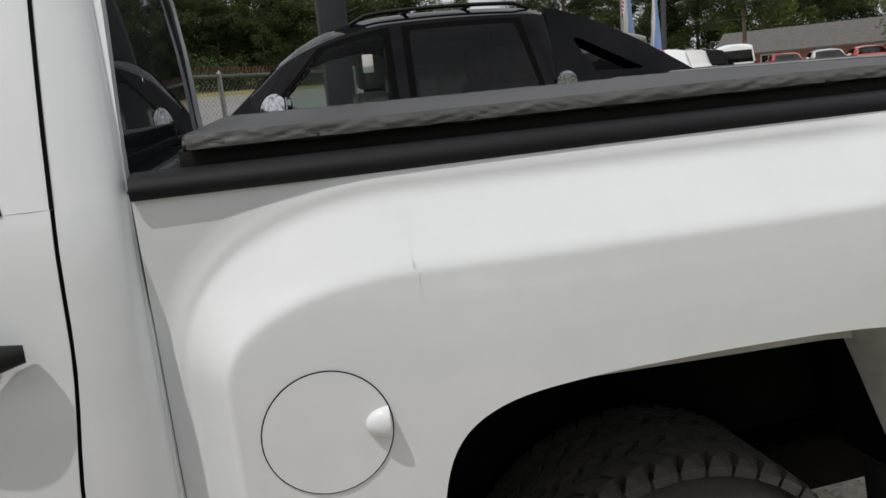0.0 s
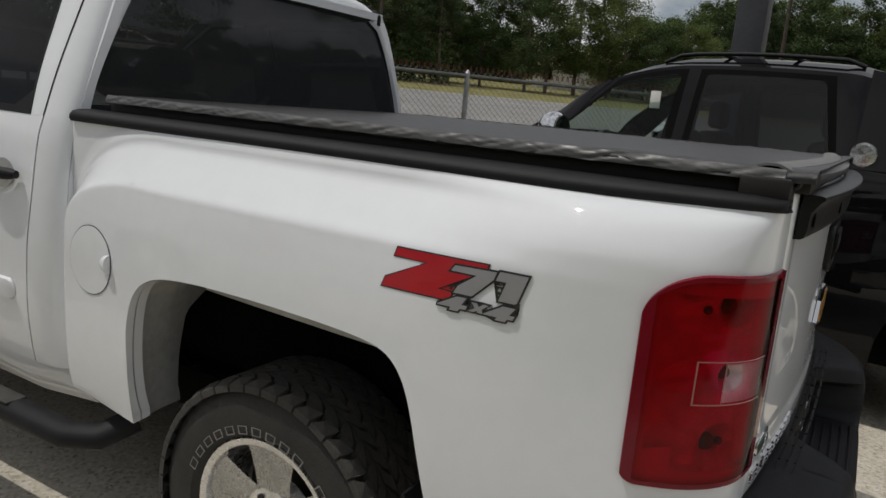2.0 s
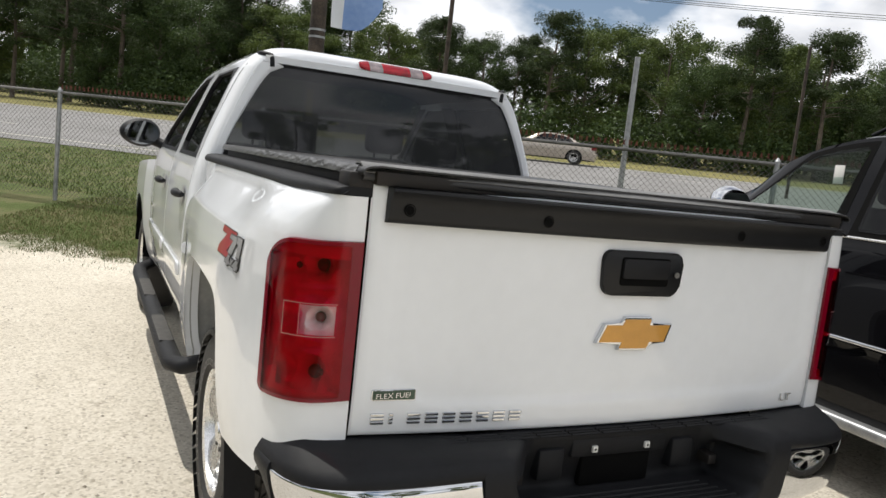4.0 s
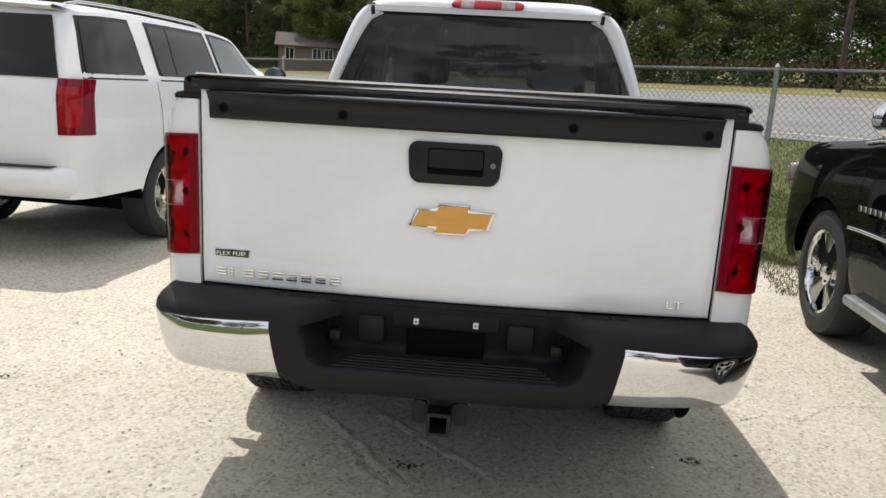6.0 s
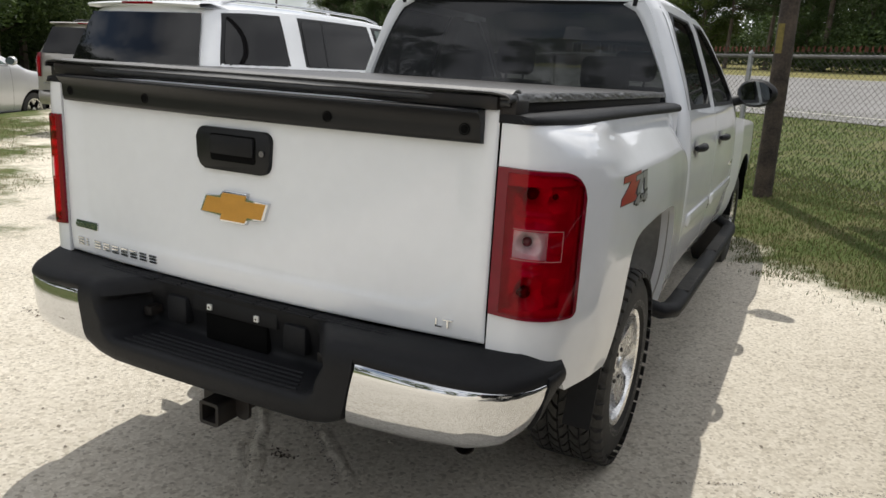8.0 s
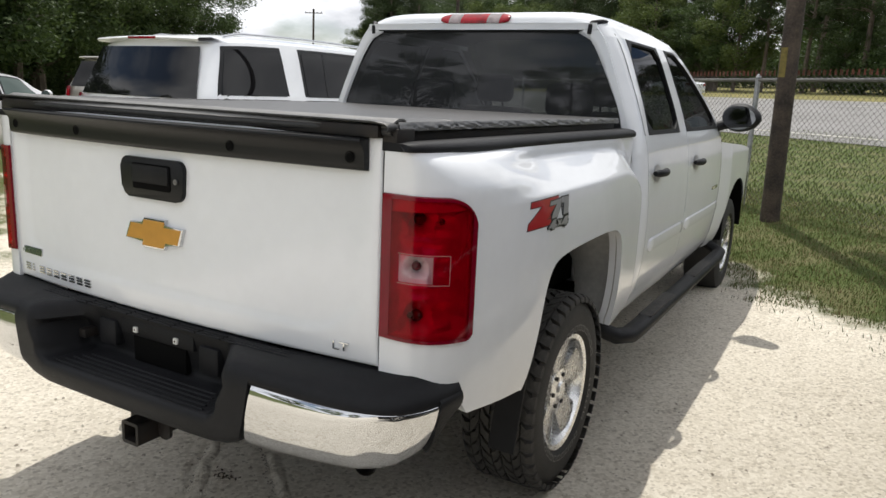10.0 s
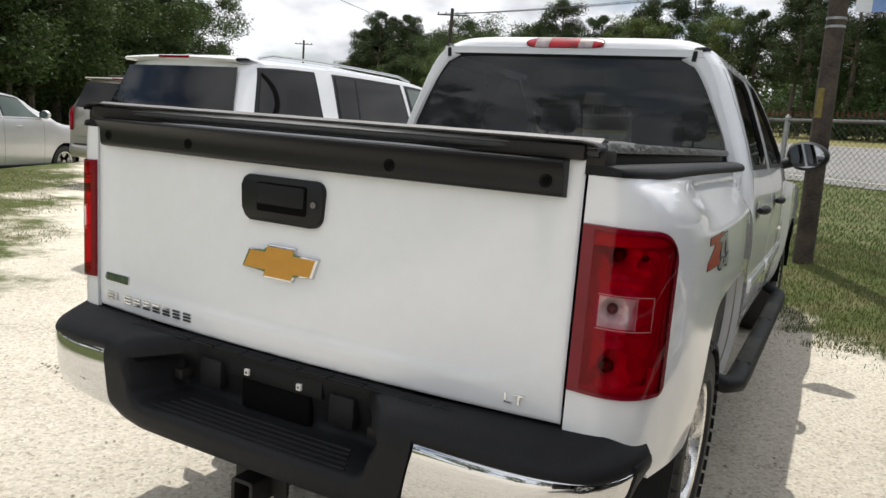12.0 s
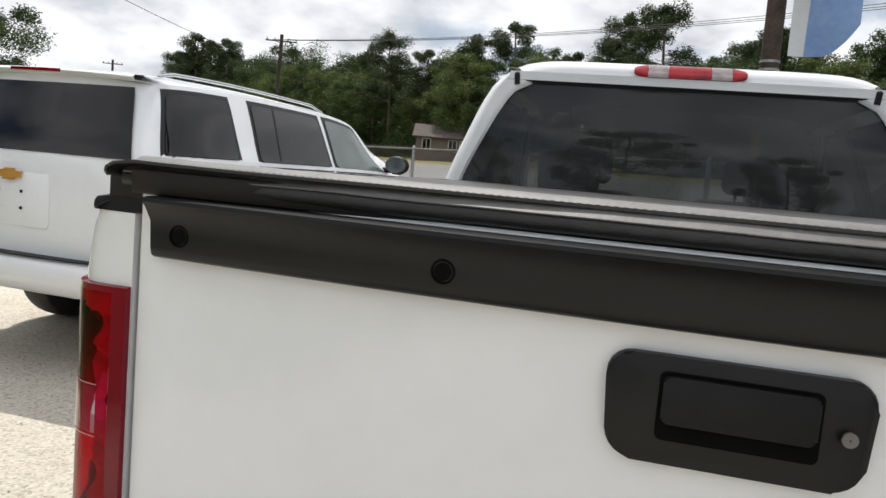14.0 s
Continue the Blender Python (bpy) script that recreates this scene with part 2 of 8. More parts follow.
def tube(bm, pts, radius, n=10, cap=True, flat=1.0):
    """A pipe along points; radius may be a list."""
    pts = [Vector(p) for p in pts]
    rad = radius if isinstance(radius, (list, tuple)) else [radius] * len(pts)
    rings = []
    side = None
    for i, p in enumerate(pts):
        d = (pts[min(i + 1, len(pts) - 1)] - pts[max(i - 1, 0)]).normalized()
        if side is None:
            side = d.cross(Vector((0, 0, 1)) if abs(d.z) < 0.9 else Vector((0, 1, 0))).normalized()
        side = (side - d * side.dot(d)).normalized()
        up = side.cross(d)
        rings.append([bm.verts.new(p + (side * math.cos(a) + up * math.sin(a) * flat) * rad[i]) for a in (2 * math.pi * k / n for k in range(n))])
    for a, b in zip(rings, rings[1:]):
        for k in range(n):
            bm.faces.new((a[k], a[(k + 1) % n], b[(k + 1) % n], b[k]))
    if cap:
        bm.faces.new(rings[0][::-1])
        bm.faces.new(rings[-1])


def prism(bm, outline, fn, d0, d1, bevel=0.0):
    """A plate: a flat outline (a, b), carried into space by fn(a, b, d) at depths d0 and d1."""
    low, high = ([bm.verts.new(fn(a, b, d)) for a, b in outline] for d in (d0, d1))
    k = len(outline)
    bm.faces.new(low[::-1])
    top = bm.faces.new(high)
    for i in range(k):
        bm.faces.new((low[i], low[(i + 1) % k], high[(i + 1) % k], high[i]))
    if bevel:
        bmesh.ops.bevel(bm, geom=list(top.edges), offset=bevel, segments=2, affect="EDGES", profile=0.5)


def rounded(x0, x1, z0, z1, r, n=5, slant=0.0):
    """The outline of a rectangle with rounded corners; slant moves the lower corners inwards."""
    r = min(r, (x1 - x0) / 2.01, (z1 - z0) / 2.01)
    out = []
    for cx, cz, a0 in ((x1 - r, z1 - r, 0), (x0 + r, z1 - r, 90), (x0 + r, z0 + r, 180), (x1 - r, z0 + r, 270)):
        for i in range(n + 1):
            a = radians(a0 + 90 * i / n)
            x, z = cx + r * math.cos(a), cz + r * math.sin(a)
            mid = (x0 + x1) / 2
            out.append((mid + (x - mid) * (1 - slant * (z1 - z) / (z1 - z0)), z))
    return out


def lathe(bm, profile, n, centre=(0, 0, 0), axis="x", closed=True):
    """Turns a profile of (along, radius) round an axis."""
    c = Vector(centre)

    def at(a, p):
        r = Vector((0, math.cos(a), math.sin(a))) if axis == "x" else Vector((math.cos(a), math.sin(a), 0)) if axis == "z" else Vector((math.cos(a), 0, math.sin(a)))
        along = {"x": Vector((1, 0, 0)), "y": Vector((0, 1, 0)), "z": Vector((0, 0, 1))}[axis]
        return c + along * p[0] + r * p[1]

    grid(bm, at, [2 * math.pi * i / n for i in range(n)], profile, wrap=True)


def rise(x, y):
    """Height of the ground: a level lot and a bank up to the road."""
    q = 0.64 * x + 0.77 * y
    t = min(1, max(0, (abs(q) - (3.2 if q > 0 else 2.0)) / 3.8))
    w = t * t * (3 - 2 * t)
    return w * ((0.35 + 0.058 * (q - 6.6)) if q > 0 else max(0.085 * q, -0.5 + 0.02 * q))


def wheel(parent, cx, cy, r, side, width=0.27, rim=0.235, tread=False, spokes=5, zc=None, hub=ALLOY, broad=1.0):
    """A tyre with its rim as a part; side: +1 faces +x."""
    zc = r if zc is None else zc
    w = width / 2
    low = 0.007 if tread else 0.0
    bm = bmesh.new()
    prof = [(-w * 0.78, rim), (-w * 0.98, rim + 0.03), (-w, rim + (r - rim) * 0.45), (-w * 0.96, r - 0.05), (-w * 0.86, r - 0.02 - low), (-w * 0.6, r - 0.012 - low), (0, r - 0.008 - low),
            (w * 0.6, r - 0.012 - low), (w * 0.86, r - 0.02 - low), (w * 0.96, r - 0.05), (w, rim + (r - rim) * 0.45), (w * 0.98, rim + 0.03), (w * 0.78, rim)]
    lathe(bm, prof, 56, (cx, cy, zc), "x")
    blocks = []
    if tread:
        rows = [(-0.90, 0.14, 0.0), (-0.60, 0.128, 0.5), (-0.30, 0.124, 0.15), (0.0, 0.122, 0.62), (0.30, 0.124, 0.3), (0.60, 0.128, 0.8), (0.90, 0.14, 0.4)]
        count = 42
        for off, half, ph in rows:
            bm2 = bmesh.new()
            da = 2 * math.pi / count * 0.43
            edge = abs(off) > 0.8
            lean_ = 0.9 * da * (1 if int(round((off + 0.9) / 0.3)) % 2 else -1) * (0.35 if edge else 1)
            ends = []
            for aa, ww in ((-da + lean_, off - half), (-da * 0.55, off), (-da - lean_, off + half), (da * 0.7 - lean_, off + half), (da * 1.05, off + half * 0.1), (da + lean_, off - half)):
                drop = 0.016 if edge and abs(ww) > 0.95 else 0.004
                ends.append((aa, ww * w, r - 0.030, r - drop + 0.004))
            lo = [bm2.verts.new((x, ra * math.cos(a), ra * math.sin(a))) for a, x, ra, _ in ends]
            hi = [bm2.verts.new((x * 0.985, rb * math.cos(a), rb * math.sin(a))) for a, x, _, rb in ends]
            bm2.faces.new(hi)
            for i in range(6):
                bm2.faces.new((lo[i], lo[(i + 1) % 6], hi[(i + 1) % 6], hi[i]))
            blocks.append((bm2, [360 * (k + ph) / count for k in range(count)]))
    tyre = part("tyre", bm, TYRE, parent, "", 35)
    for bm2, angles in blocks:
        first = part("tread_block", bm2, RUBBER, tyre, "", 35, smooth=False)
        first.matrix_basis = pose(cx, cy, zc, angles[0])
        for a in angles[1:]:
            more = new("tread_block", first.data)
            more.parent = tyre
            more.matrix_basis = pose(cx, cy, zc, a)
    bm = bmesh.new()
    s = side
    prof = [(s * w * 0.80, rim + 0.012), (s * w * 0.9, rim + 0.006), (s * w * 0.86, rim - 0.012), (s * w * 0.5, rim - 0.03), (-s * w * 0.8, rim - 0.035), (-s * w * 0.8, rim)]
    lathe(bm, prof, 48, (cx, cy, zc), "x")
    lathe(bm, [(s * w * 0.78, 0.001), (s * w * 0.78, 0.034), (s * w * 0.72, 0.040), (s * w * 0.66, 0.085), (s * w * 0.3, 0.10)], 32, (cx, cy, zc), "x")
    for k in range(spokes):
        a = 2 * math.pi * (k + 0.25) / spokes

        def spoke(u, v, a=a):
            rr = 0.05 + (rim - 0.06) * u
            half = (0.044 + 0.026 * u * u) * broad
            x = s * w * (0.64 + 0.15 * u - 0.05 * (2 * v - 1) ** 2)
            tang = (2 * v - 1) * half
            return (cx + x, cy + rr * math.cos(a) - tang * math.sin(a), zc + rr * math.sin(a) + tang * math.cos(a))

        n0 = len(bm.faces)
        grid(bm, spoke, steps(0, 1, 5), steps(0, 1, 4))
        bm.faces.ensure_lookup_table()
        bmesh.ops.solidify(bm, geom=bm.faces[n0:], thickness=0.02)
    rim_ob = part("rim", bm, hub, tyre, "polished alloy rim", 35)
    for k in range(6):
        bm = bmesh.new()
        a = 2 * math.pi * k / 6
        lathe(bm, [(s * w * 0.60, 0.010), (s * w * 0.73, 0.009), (s * w * 0.73, 0.0005)], 8, (cx, cy + 0.064 * math.cos(a), zc + 0.064 * math.sin(a)), "x")
        part("lug_nut", bm, STEEL, tyre, "", 35)
    bm = bmesh.new()
    lathe(bm, [(-s * w * 0.2, rim - 0.04), (-s * w * 0.2, 0.001)], 24, (cx, cy, zc), "x")
    part("brake_disc", bm, STEEL, tyre, "", 35)
    return tyre

# ---- the white pickup truck ----
truck = thing("pickup_truck", "white crew-cab pickup truck parked on pale crushed-stone ground", "pickup truck")

# plan of the bed side: outer skin and top edge, from the rear corner forward
CORNER = [0, 0.14, 0.28, 0.42, 0.56, 0.7, 0.85, 1.0]
out_cx = curve(CORNER, [0.797, 0.838, 0.872, 0.900, 0.925, 0.945, 0.958, 0.968])
out_cy = curve(CORNER, [0.042, 0.048, 0.059, 0.079, 0.109, 0.149, 0.198, 0.25])
top_cx = curve(CORNER, [0.797, 0.828, 0.850, 0.864, 0.872, 0.876, 0.879, 0.880])
top_cy = curve(CORNER, [0.043, 0.045, 0.049, 0.057, 0.078, 0.116, 0.180, 0.25])
rear_rise = curve([1.19, 1.23, 1.25, 1.27, 1.29, 1.31, 1.325, 1.335, 1.342], [1.0, 0.98, 0.93, 0.84, 0.72, 0.55, 0.35, 0.15, 0.0])
cap_x = curve([0.034, 0.042, 0.052, 0.075, 0.115, 0.18, 0.25, 0.5, 0.8, 1.3, 1.97], [0.832, 0.850, 0.862, 0.872, 0.876, 0.879, 0.880, 0.873, 0.867, 0.868, 0.870])
out_x = curve([0.25, 0.45, 0.75, 1.2, 1.6, 1.8, 1.966], [0.968, 0.996, 1.010, 1.006, 0.988, 0.978, 0.972])
top_x = curve([0.25, 0.5, 0.8, 1.3, 1.962], [0.880, 0.873, 0.867, 0.868, 0.870])
swell = curve([0.55, 0.6, 0.7, 0.8, 0.95, 1.06, 1.13, 1.19], [0.78, 0.88, 0.97, 1.0, 1.005, 0.98, 0.93, 0.865])
# the shoulder from the crease (0) up to the bed's upper wall (1) and on to the rail
shoulder = curve([-0.30, -0.02, 0.05, 0.2, 0.5, 0.8, 0.95, 1.03, 1.15, 1.25, 1.5], [0.0, 0.0, 0.045, 0.195, 0.50, 0.81, 0.955, 0.99, 1.01, 1.06, 1.12])


def band(y, z):
    """Place across the shoulder band, which turns down along the bed's front edge: 0 at its lower crease, 1 at its upper edge."""
    up, ahead = (z - 1.19) / 0.112, (y - 1.870) / 0.062
    if y < 1.56:
        return up
    if z < 1.05:
        return ahead
    lo, hi = -4.0, 3.0
    for _ in range(26):
        k = (lo + hi) / 2
        if ((y - 1.56) / (0.31 + 0.062 * k)) ** 2.3 + ((z - 1.05) / (0.14 + 0.112 * k)) ** 2.3 > 1:
            lo = k
        else:
            hi = k
        if 0.31 + 0.062 * lo < 0.02 or 0.14 + 0.112 * lo < 0.02:
            lo = max(lo, -1.2)
    return lo


def bed_skin(c, z, off=0.0):
    """A point of the right bed side: c below 1 runs round the rear corner, above 1 it is 1 + the way forward from there."""
    if c <= 1:
        ox, oy, tx, ty = out_cx(c), out_cy(c), top_cx(c), top_cy(c)
        e = 0.01
        a, b = max(0, c - e), min(1, c + e)
        nx, ny = out_cy(b) - out_cy(a), -(out_cx(b) - out_cx(a))
    else:
        y = 0.25 + (c - 1)
        ox, oy, tx, ty = out_x(y), y, top_x(y), y
        nx, ny = 1.0, -(out_x(y + 0.02) - out_x(y - 0.02)) / 0.04
    k = math.hypot(nx, ny) or 1
    f = swell(min(z, 1.19))
    yy = oy if c > 1 else 0.2
    b = band(yy, z)
    if b > -0.3:
        f = f + (0.19 - f) * shoulder(b)
    if z > 0.97:
        # the sloping shoulder fades out towards the rear corner
        w = min(1, max(0, (oy - 0.20) / 0.62))
        w = w * w * (3 - 2 * w)
        f = f * w + max(f, rear_rise(z)) * (1 - w)
    return (tx + (ox - tx) * f + off * nx / k, ty + (oy - ty) * f + off * ny / k, z)


ARCH = [(0.580, 0.57), (0.594, 0.61), (0.616, 0.69), (0.636, 0.77), (0.660, 0.86), (0.680, 0.910), (0.704, 0.944), (0.735, 0.966), (0.79, 0.979), (0.90, 0.987), (1.0, 0.990),
        (1.12, 0.992), (1.25, 0.991), (1.36, 0.985), (1.435, 0.975), (1.488, 0.958), (1.530, 0.930), (1.558, 0.888), (1.574, 0.83), (1.582, 0.76), (1.585, 0.68), (1.583, 0.60), (1.578, 0.528)]

arch_y, arch_z = (curve(range(len(ARCH)), [a[k] for a in ARCH]) for k in (0, 1))
ARCH = [(arch_y(t), arch_z(t)) for t in steps(0, len(ARCH) - 1, 66)]


def bed_side(side):
    bm = bmesh.new()
    cols = [(c, 0.712 - 0.10 * max(0, (c - 0.75) / 0.25)) for c in steps(0, 1, 14)]
    cols += [(1 + y - 0.25, 0.612 - 0.037 * min(1, (y - 0.25) / 0.34)) for y in steps(0.29, 0.57, 6)]
    cols += [(1 + y - 0.25, z) for y, z in ARCH]
    cols += [(1 + y - 0.25, 0.528 + 0.027 * min(1, (y - 1.58) / 0.25)) for y in steps(1.59, 1.83, 18) + steps(1.838, 1.966, 20)]
    upper = steps(1.342, 1.0, 44)
    rows = []
    for c, low in cols:
        zs = upper + [1.0 + (low - 1.0) * k / 7 for k in range(1, 8)]
        rows.append([bm.verts.new((side * p[0], p[1], p[2])) for p in (bed_skin(c, z) for z in zs)])
        p = bed_skin(c, low)
        rows[-1].append(bm.verts.new((side * (p[0] - 0.055), p[1] + (0.02 if c < 1 else 0), p[2] + 0.006)))
    for a, b in zip(rows, rows[1:]):
        for j in range(len(a) - 1):
            # the pocket behind the tail lamp stays open
            if abs(a[j].co.x) < out_cx(0.80) and a[j].co.y < 0.2 and 0.875 < b[j + 1].co.z and a[j].co.z < 1.20 and abs(b[j].co.x) > out_cx(0.10):
                continue
            bm.faces.new((a[j], b[j], b[j + 1], a[j + 1]))
    # the end that faces the cab
    tail = [bm.verts.new((v.co.x - side * 0.12, v.co.y, v.co.z)) for v in rows[-1][:-1]]
    for j in range(len(tail) - 1):
        bm.faces.new((rows[-1][j], tail[j], tail[j + 1], rows[-1][j + 1]))
    head = [bm.verts.new((v.co.x - side * 0.01, v.co.y + 0.10, v.co.z)) for v in rows[0][:-1]]
    for j in range(len(head) - 1):
        bm.faces.new((rows[0][j], head[j], head[j + 1], rows[0][j + 1]))
    return part("bed_side", bm, WHITE, truck, "", 50)


def wheel_house(side, y0=0.0, arch=ARCH, skin=None, front=True, parent=truck):
    """The hollow over a wheel, its shade a near-black lining, with a painted panel at its front."""
    bm = bmesh.new()
    split = [a for a in arch if a[0] <= 1.40]
    paint = [a for a in arch if a[0] >= 1.36]

    def at(pt, d):
        y, z = pt
        c = 1 + y - 0.25
        x = bed_skin(c, z)[0] - 0.02
        return (side * (x - d), y, z + 0.002 + (0.05 * min(1, d / 0.1) if z > 0.9 else 0))

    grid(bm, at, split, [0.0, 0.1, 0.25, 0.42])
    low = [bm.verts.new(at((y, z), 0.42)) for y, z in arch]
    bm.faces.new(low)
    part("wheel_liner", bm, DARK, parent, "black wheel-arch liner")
    bm = bmesh.new()

    inward = curve([0, 0.1, 0.2, 0.35, 0.5, 0.75, 1.0], [0.0, 0.030, 0.060, 0.100, 0.150, 0.230, 0.310])
    rearward = curve([0, 0.1, 0.2, 0.35, 0.5, 0.75, 1.0], [0.0, -0.010, -0.020, -0.026, -0.030, -0.042, -0.058])

    def panel(pt, k):
        """Hollow beside the lip, then turned outward; widest at its top."""
        y, z = pt
        x = bed_skin(1 + y - 0.25, z)[0] - 0.022
        up = min(1, max(0, (z - 0.79) / 0.09))
        wide = 0.42 + 0.27 * min(1, max(0, (z - 0.57) / 0.31)) + 0.36 * up * up * (3 - 2 * up)
        k = min(k, 0.2) + max(0, k - 0.2) * wide
        return (side * (x - inward(k)), max(1.36, y - rearward(k) - 0.002), z + (0.004 if z < 0.9 else 0.004 - 0.02 * k))

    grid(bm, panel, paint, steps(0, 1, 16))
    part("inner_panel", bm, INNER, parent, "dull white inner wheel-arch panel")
    bm = bmesh.new()

    def rear_panel(pt, d):
        y, z = pt
        x = bed_skin(1 + y - 0.25, z)[0] - 0.022
        d *= 0.4 + 0.6 * max(0, min(1, (z - 0.57) / 0.3))
        return (side * (x - d), y + 0.03 * math.sin(min(1, d / 0.15) * math.pi / 2) + 0.002, z + 0.006)

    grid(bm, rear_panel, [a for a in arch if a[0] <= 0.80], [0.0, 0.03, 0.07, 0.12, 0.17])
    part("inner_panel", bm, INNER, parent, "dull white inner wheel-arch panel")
    bm = bmesh.new()
    hem = curve([0.66, 0.75, 1.0, 1.25, 1.45], [0.885, 0.897, 0.905, 0.912, 0.916])
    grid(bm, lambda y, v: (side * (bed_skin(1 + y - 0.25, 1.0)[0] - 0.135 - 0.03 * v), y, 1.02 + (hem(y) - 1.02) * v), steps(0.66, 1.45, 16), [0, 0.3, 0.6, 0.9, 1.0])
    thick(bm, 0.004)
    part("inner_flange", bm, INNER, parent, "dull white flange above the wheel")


for side in (-1, 1):
    bed_side(side)
    wheel_house(side)
    # rail cap
    bm = bmesh.new()
    prof = [(-0.125, 1.335), (-0.12, 1.352), (-0.10, 1.362), (-0.05, 1.366), (-0.01, 1.365), (0.012, 1.360), (0.022, 1.350), (0.024, 1.338), (0.018, 1.330)]

    def cap(y, p):
        tuck = 0.0 if y < 0.0448 else 1 if y > 0.06 else 0.9
        foot = 1.33 + 0.014 * max(0, 1 - y / 0.45)
        return (side * (cap_x(y) + (p[0] if p[0] < 0 else p[0] * (0.35 + 0.65 * min(1, y / 0.40)))), y, foot + (p[1] - 1.33) * (1.366 - foot) / 0.036 * tuck)

    grid(bm, cap, [0.0445, 0.045, 0.05, 0.06, 0.1] + steps(0.15, 1.95, 18) + [1.962, 1.966], prof)
    thick(bm, 0.01)
    part("rail_cap", bm, PLASTIC, truck, "black plastic bed-rail cap", 50)

# fuel door with its finger cup, left side only
bm = bmesh.new()
FY, FZ, FR = 1.739, 0.968, 0.095


def on_left(y, z, off):
    p = bed_skin(1 + y - 0.25, z, off)
    return (-p[0], p[1], p[2])


grid(bm, lambda a, r: on_left(FY + r * math.cos(a), FZ + r * math.sin(a), 0.0025), [2 * math.pi * i / 40 for i in range(40)], [0.0003, 0.05, 0.085, FR - 0.002, FR], wrap=True)
part("fuel_door", bm, WHITE, truck, "round white fuel door")
bm = bmesh.new()
grid(bm, lambda a, r: on_left(FY + r * math.cos(a), FZ + r * math.sin(a), 0.0015), [2 * math.pi * i / 48 for i in range(48)], [FR, FR + 0.0020], wrap=True)
part("fuel_door_gap", bm, DARK, truck, "dark shut line round the fuel door")
bm = bmesh.new()


def cup(a, r):
    y = FY - FR + 0.004 + 0.036 * r * math.cos(a)
    z = FZ + 0.004 + 0.025 * r * math.sin(a)
    return on_left(y, z, 0.002 + 0.019 * math.sqrt(max(0.0, 1 - r * r)))


dome = grid(bm, cup, steps(-math.pi / 2, math.pi / 2, 14), [0.02, 0.25, 0.5, 0.7, 0.85, 0.95, 1.0])
bm.faces.new(dome[0][::-1] + dome[-1])
part("finger_cup", bm, WHITE, truck, "white finger pull")


# tail lamps on the rear corners
LAMP_END = 0.955


def lamp_z(c, v, inset=0.0):
    """Height across a lamp: v 0 at its foot, 1 at its top; its outer corners are rounded."""
    low = 0.862 - 0.030 * c + inset
    high = 1.240 - 0.012 * c - inset
    end = LAMP_END - inset * 2.6
    d = max(0.0, (c - (end - 0.34)) / 0.34)
    high -= (0.088 - inset * 0.6) * (1 - math.sqrt(max(0.0, 1 - min(1, d) ** 2)))
    d2 = max(0.0, (c - (end - 0.10)) / 0.10)
    low += 0.026 * (1 - math.sqrt(max(0.0, 1 - min(1, d2) ** 2)))
    return low + (high - low) * v


CLEAR_C, CLEAR_V = (0.175, 0.50), (0.425, 0.605)


def lamp_depth(c, v):
    """How far the reflector lies behind the lens: three chambers with bowls round the bulbs and ledges between."""
    d = 0.010 + 0.010 * abs(math.sin(9.0 * c + 1.2 * math.sin(11 * v)))
    for cc, vv, rc, rv, deep in ((0.40, 0.165, 0.20, 0.135, 0.050), (0.66, 0.20, 0.16, 0.10, 0.034), (0.24, 0.11, 0.10, 0.075, 0.030), (0.40, 0.835, 0.20, 0.10, 0.050), (0.66, 0.80, 0.17, 0.08, 0.036),
                                 (0.22, 0.87, 0.10, 0.07, 0.032), (0.34, 0.515, 0.17, 0.085, 0.040), (0.68, 0.53, 0.16, 0.085, 0.036), (0.42, 0.69, 0.34, 0.045, 0.020), (0.42, 0.335, 0.34, 0.045, 0.020)):
        rr = ((c - cc) / rc) ** 2 + ((v - vv) / rv) ** 2
        if rr < 1:
            d = max(d, deep * (1 - rr) ** 0.8 + 0.006)
    d *= 1 - 0.58 * min(1, max(0, (c - 0.42) / 0.26))
    edge = min(v - 0.02, 0.98 - v, (c - 0.07) * 0.4, (0.90 - c) * 0.4)
    return d * min(1, max(0.0, edge / 0.03)) + 0.003


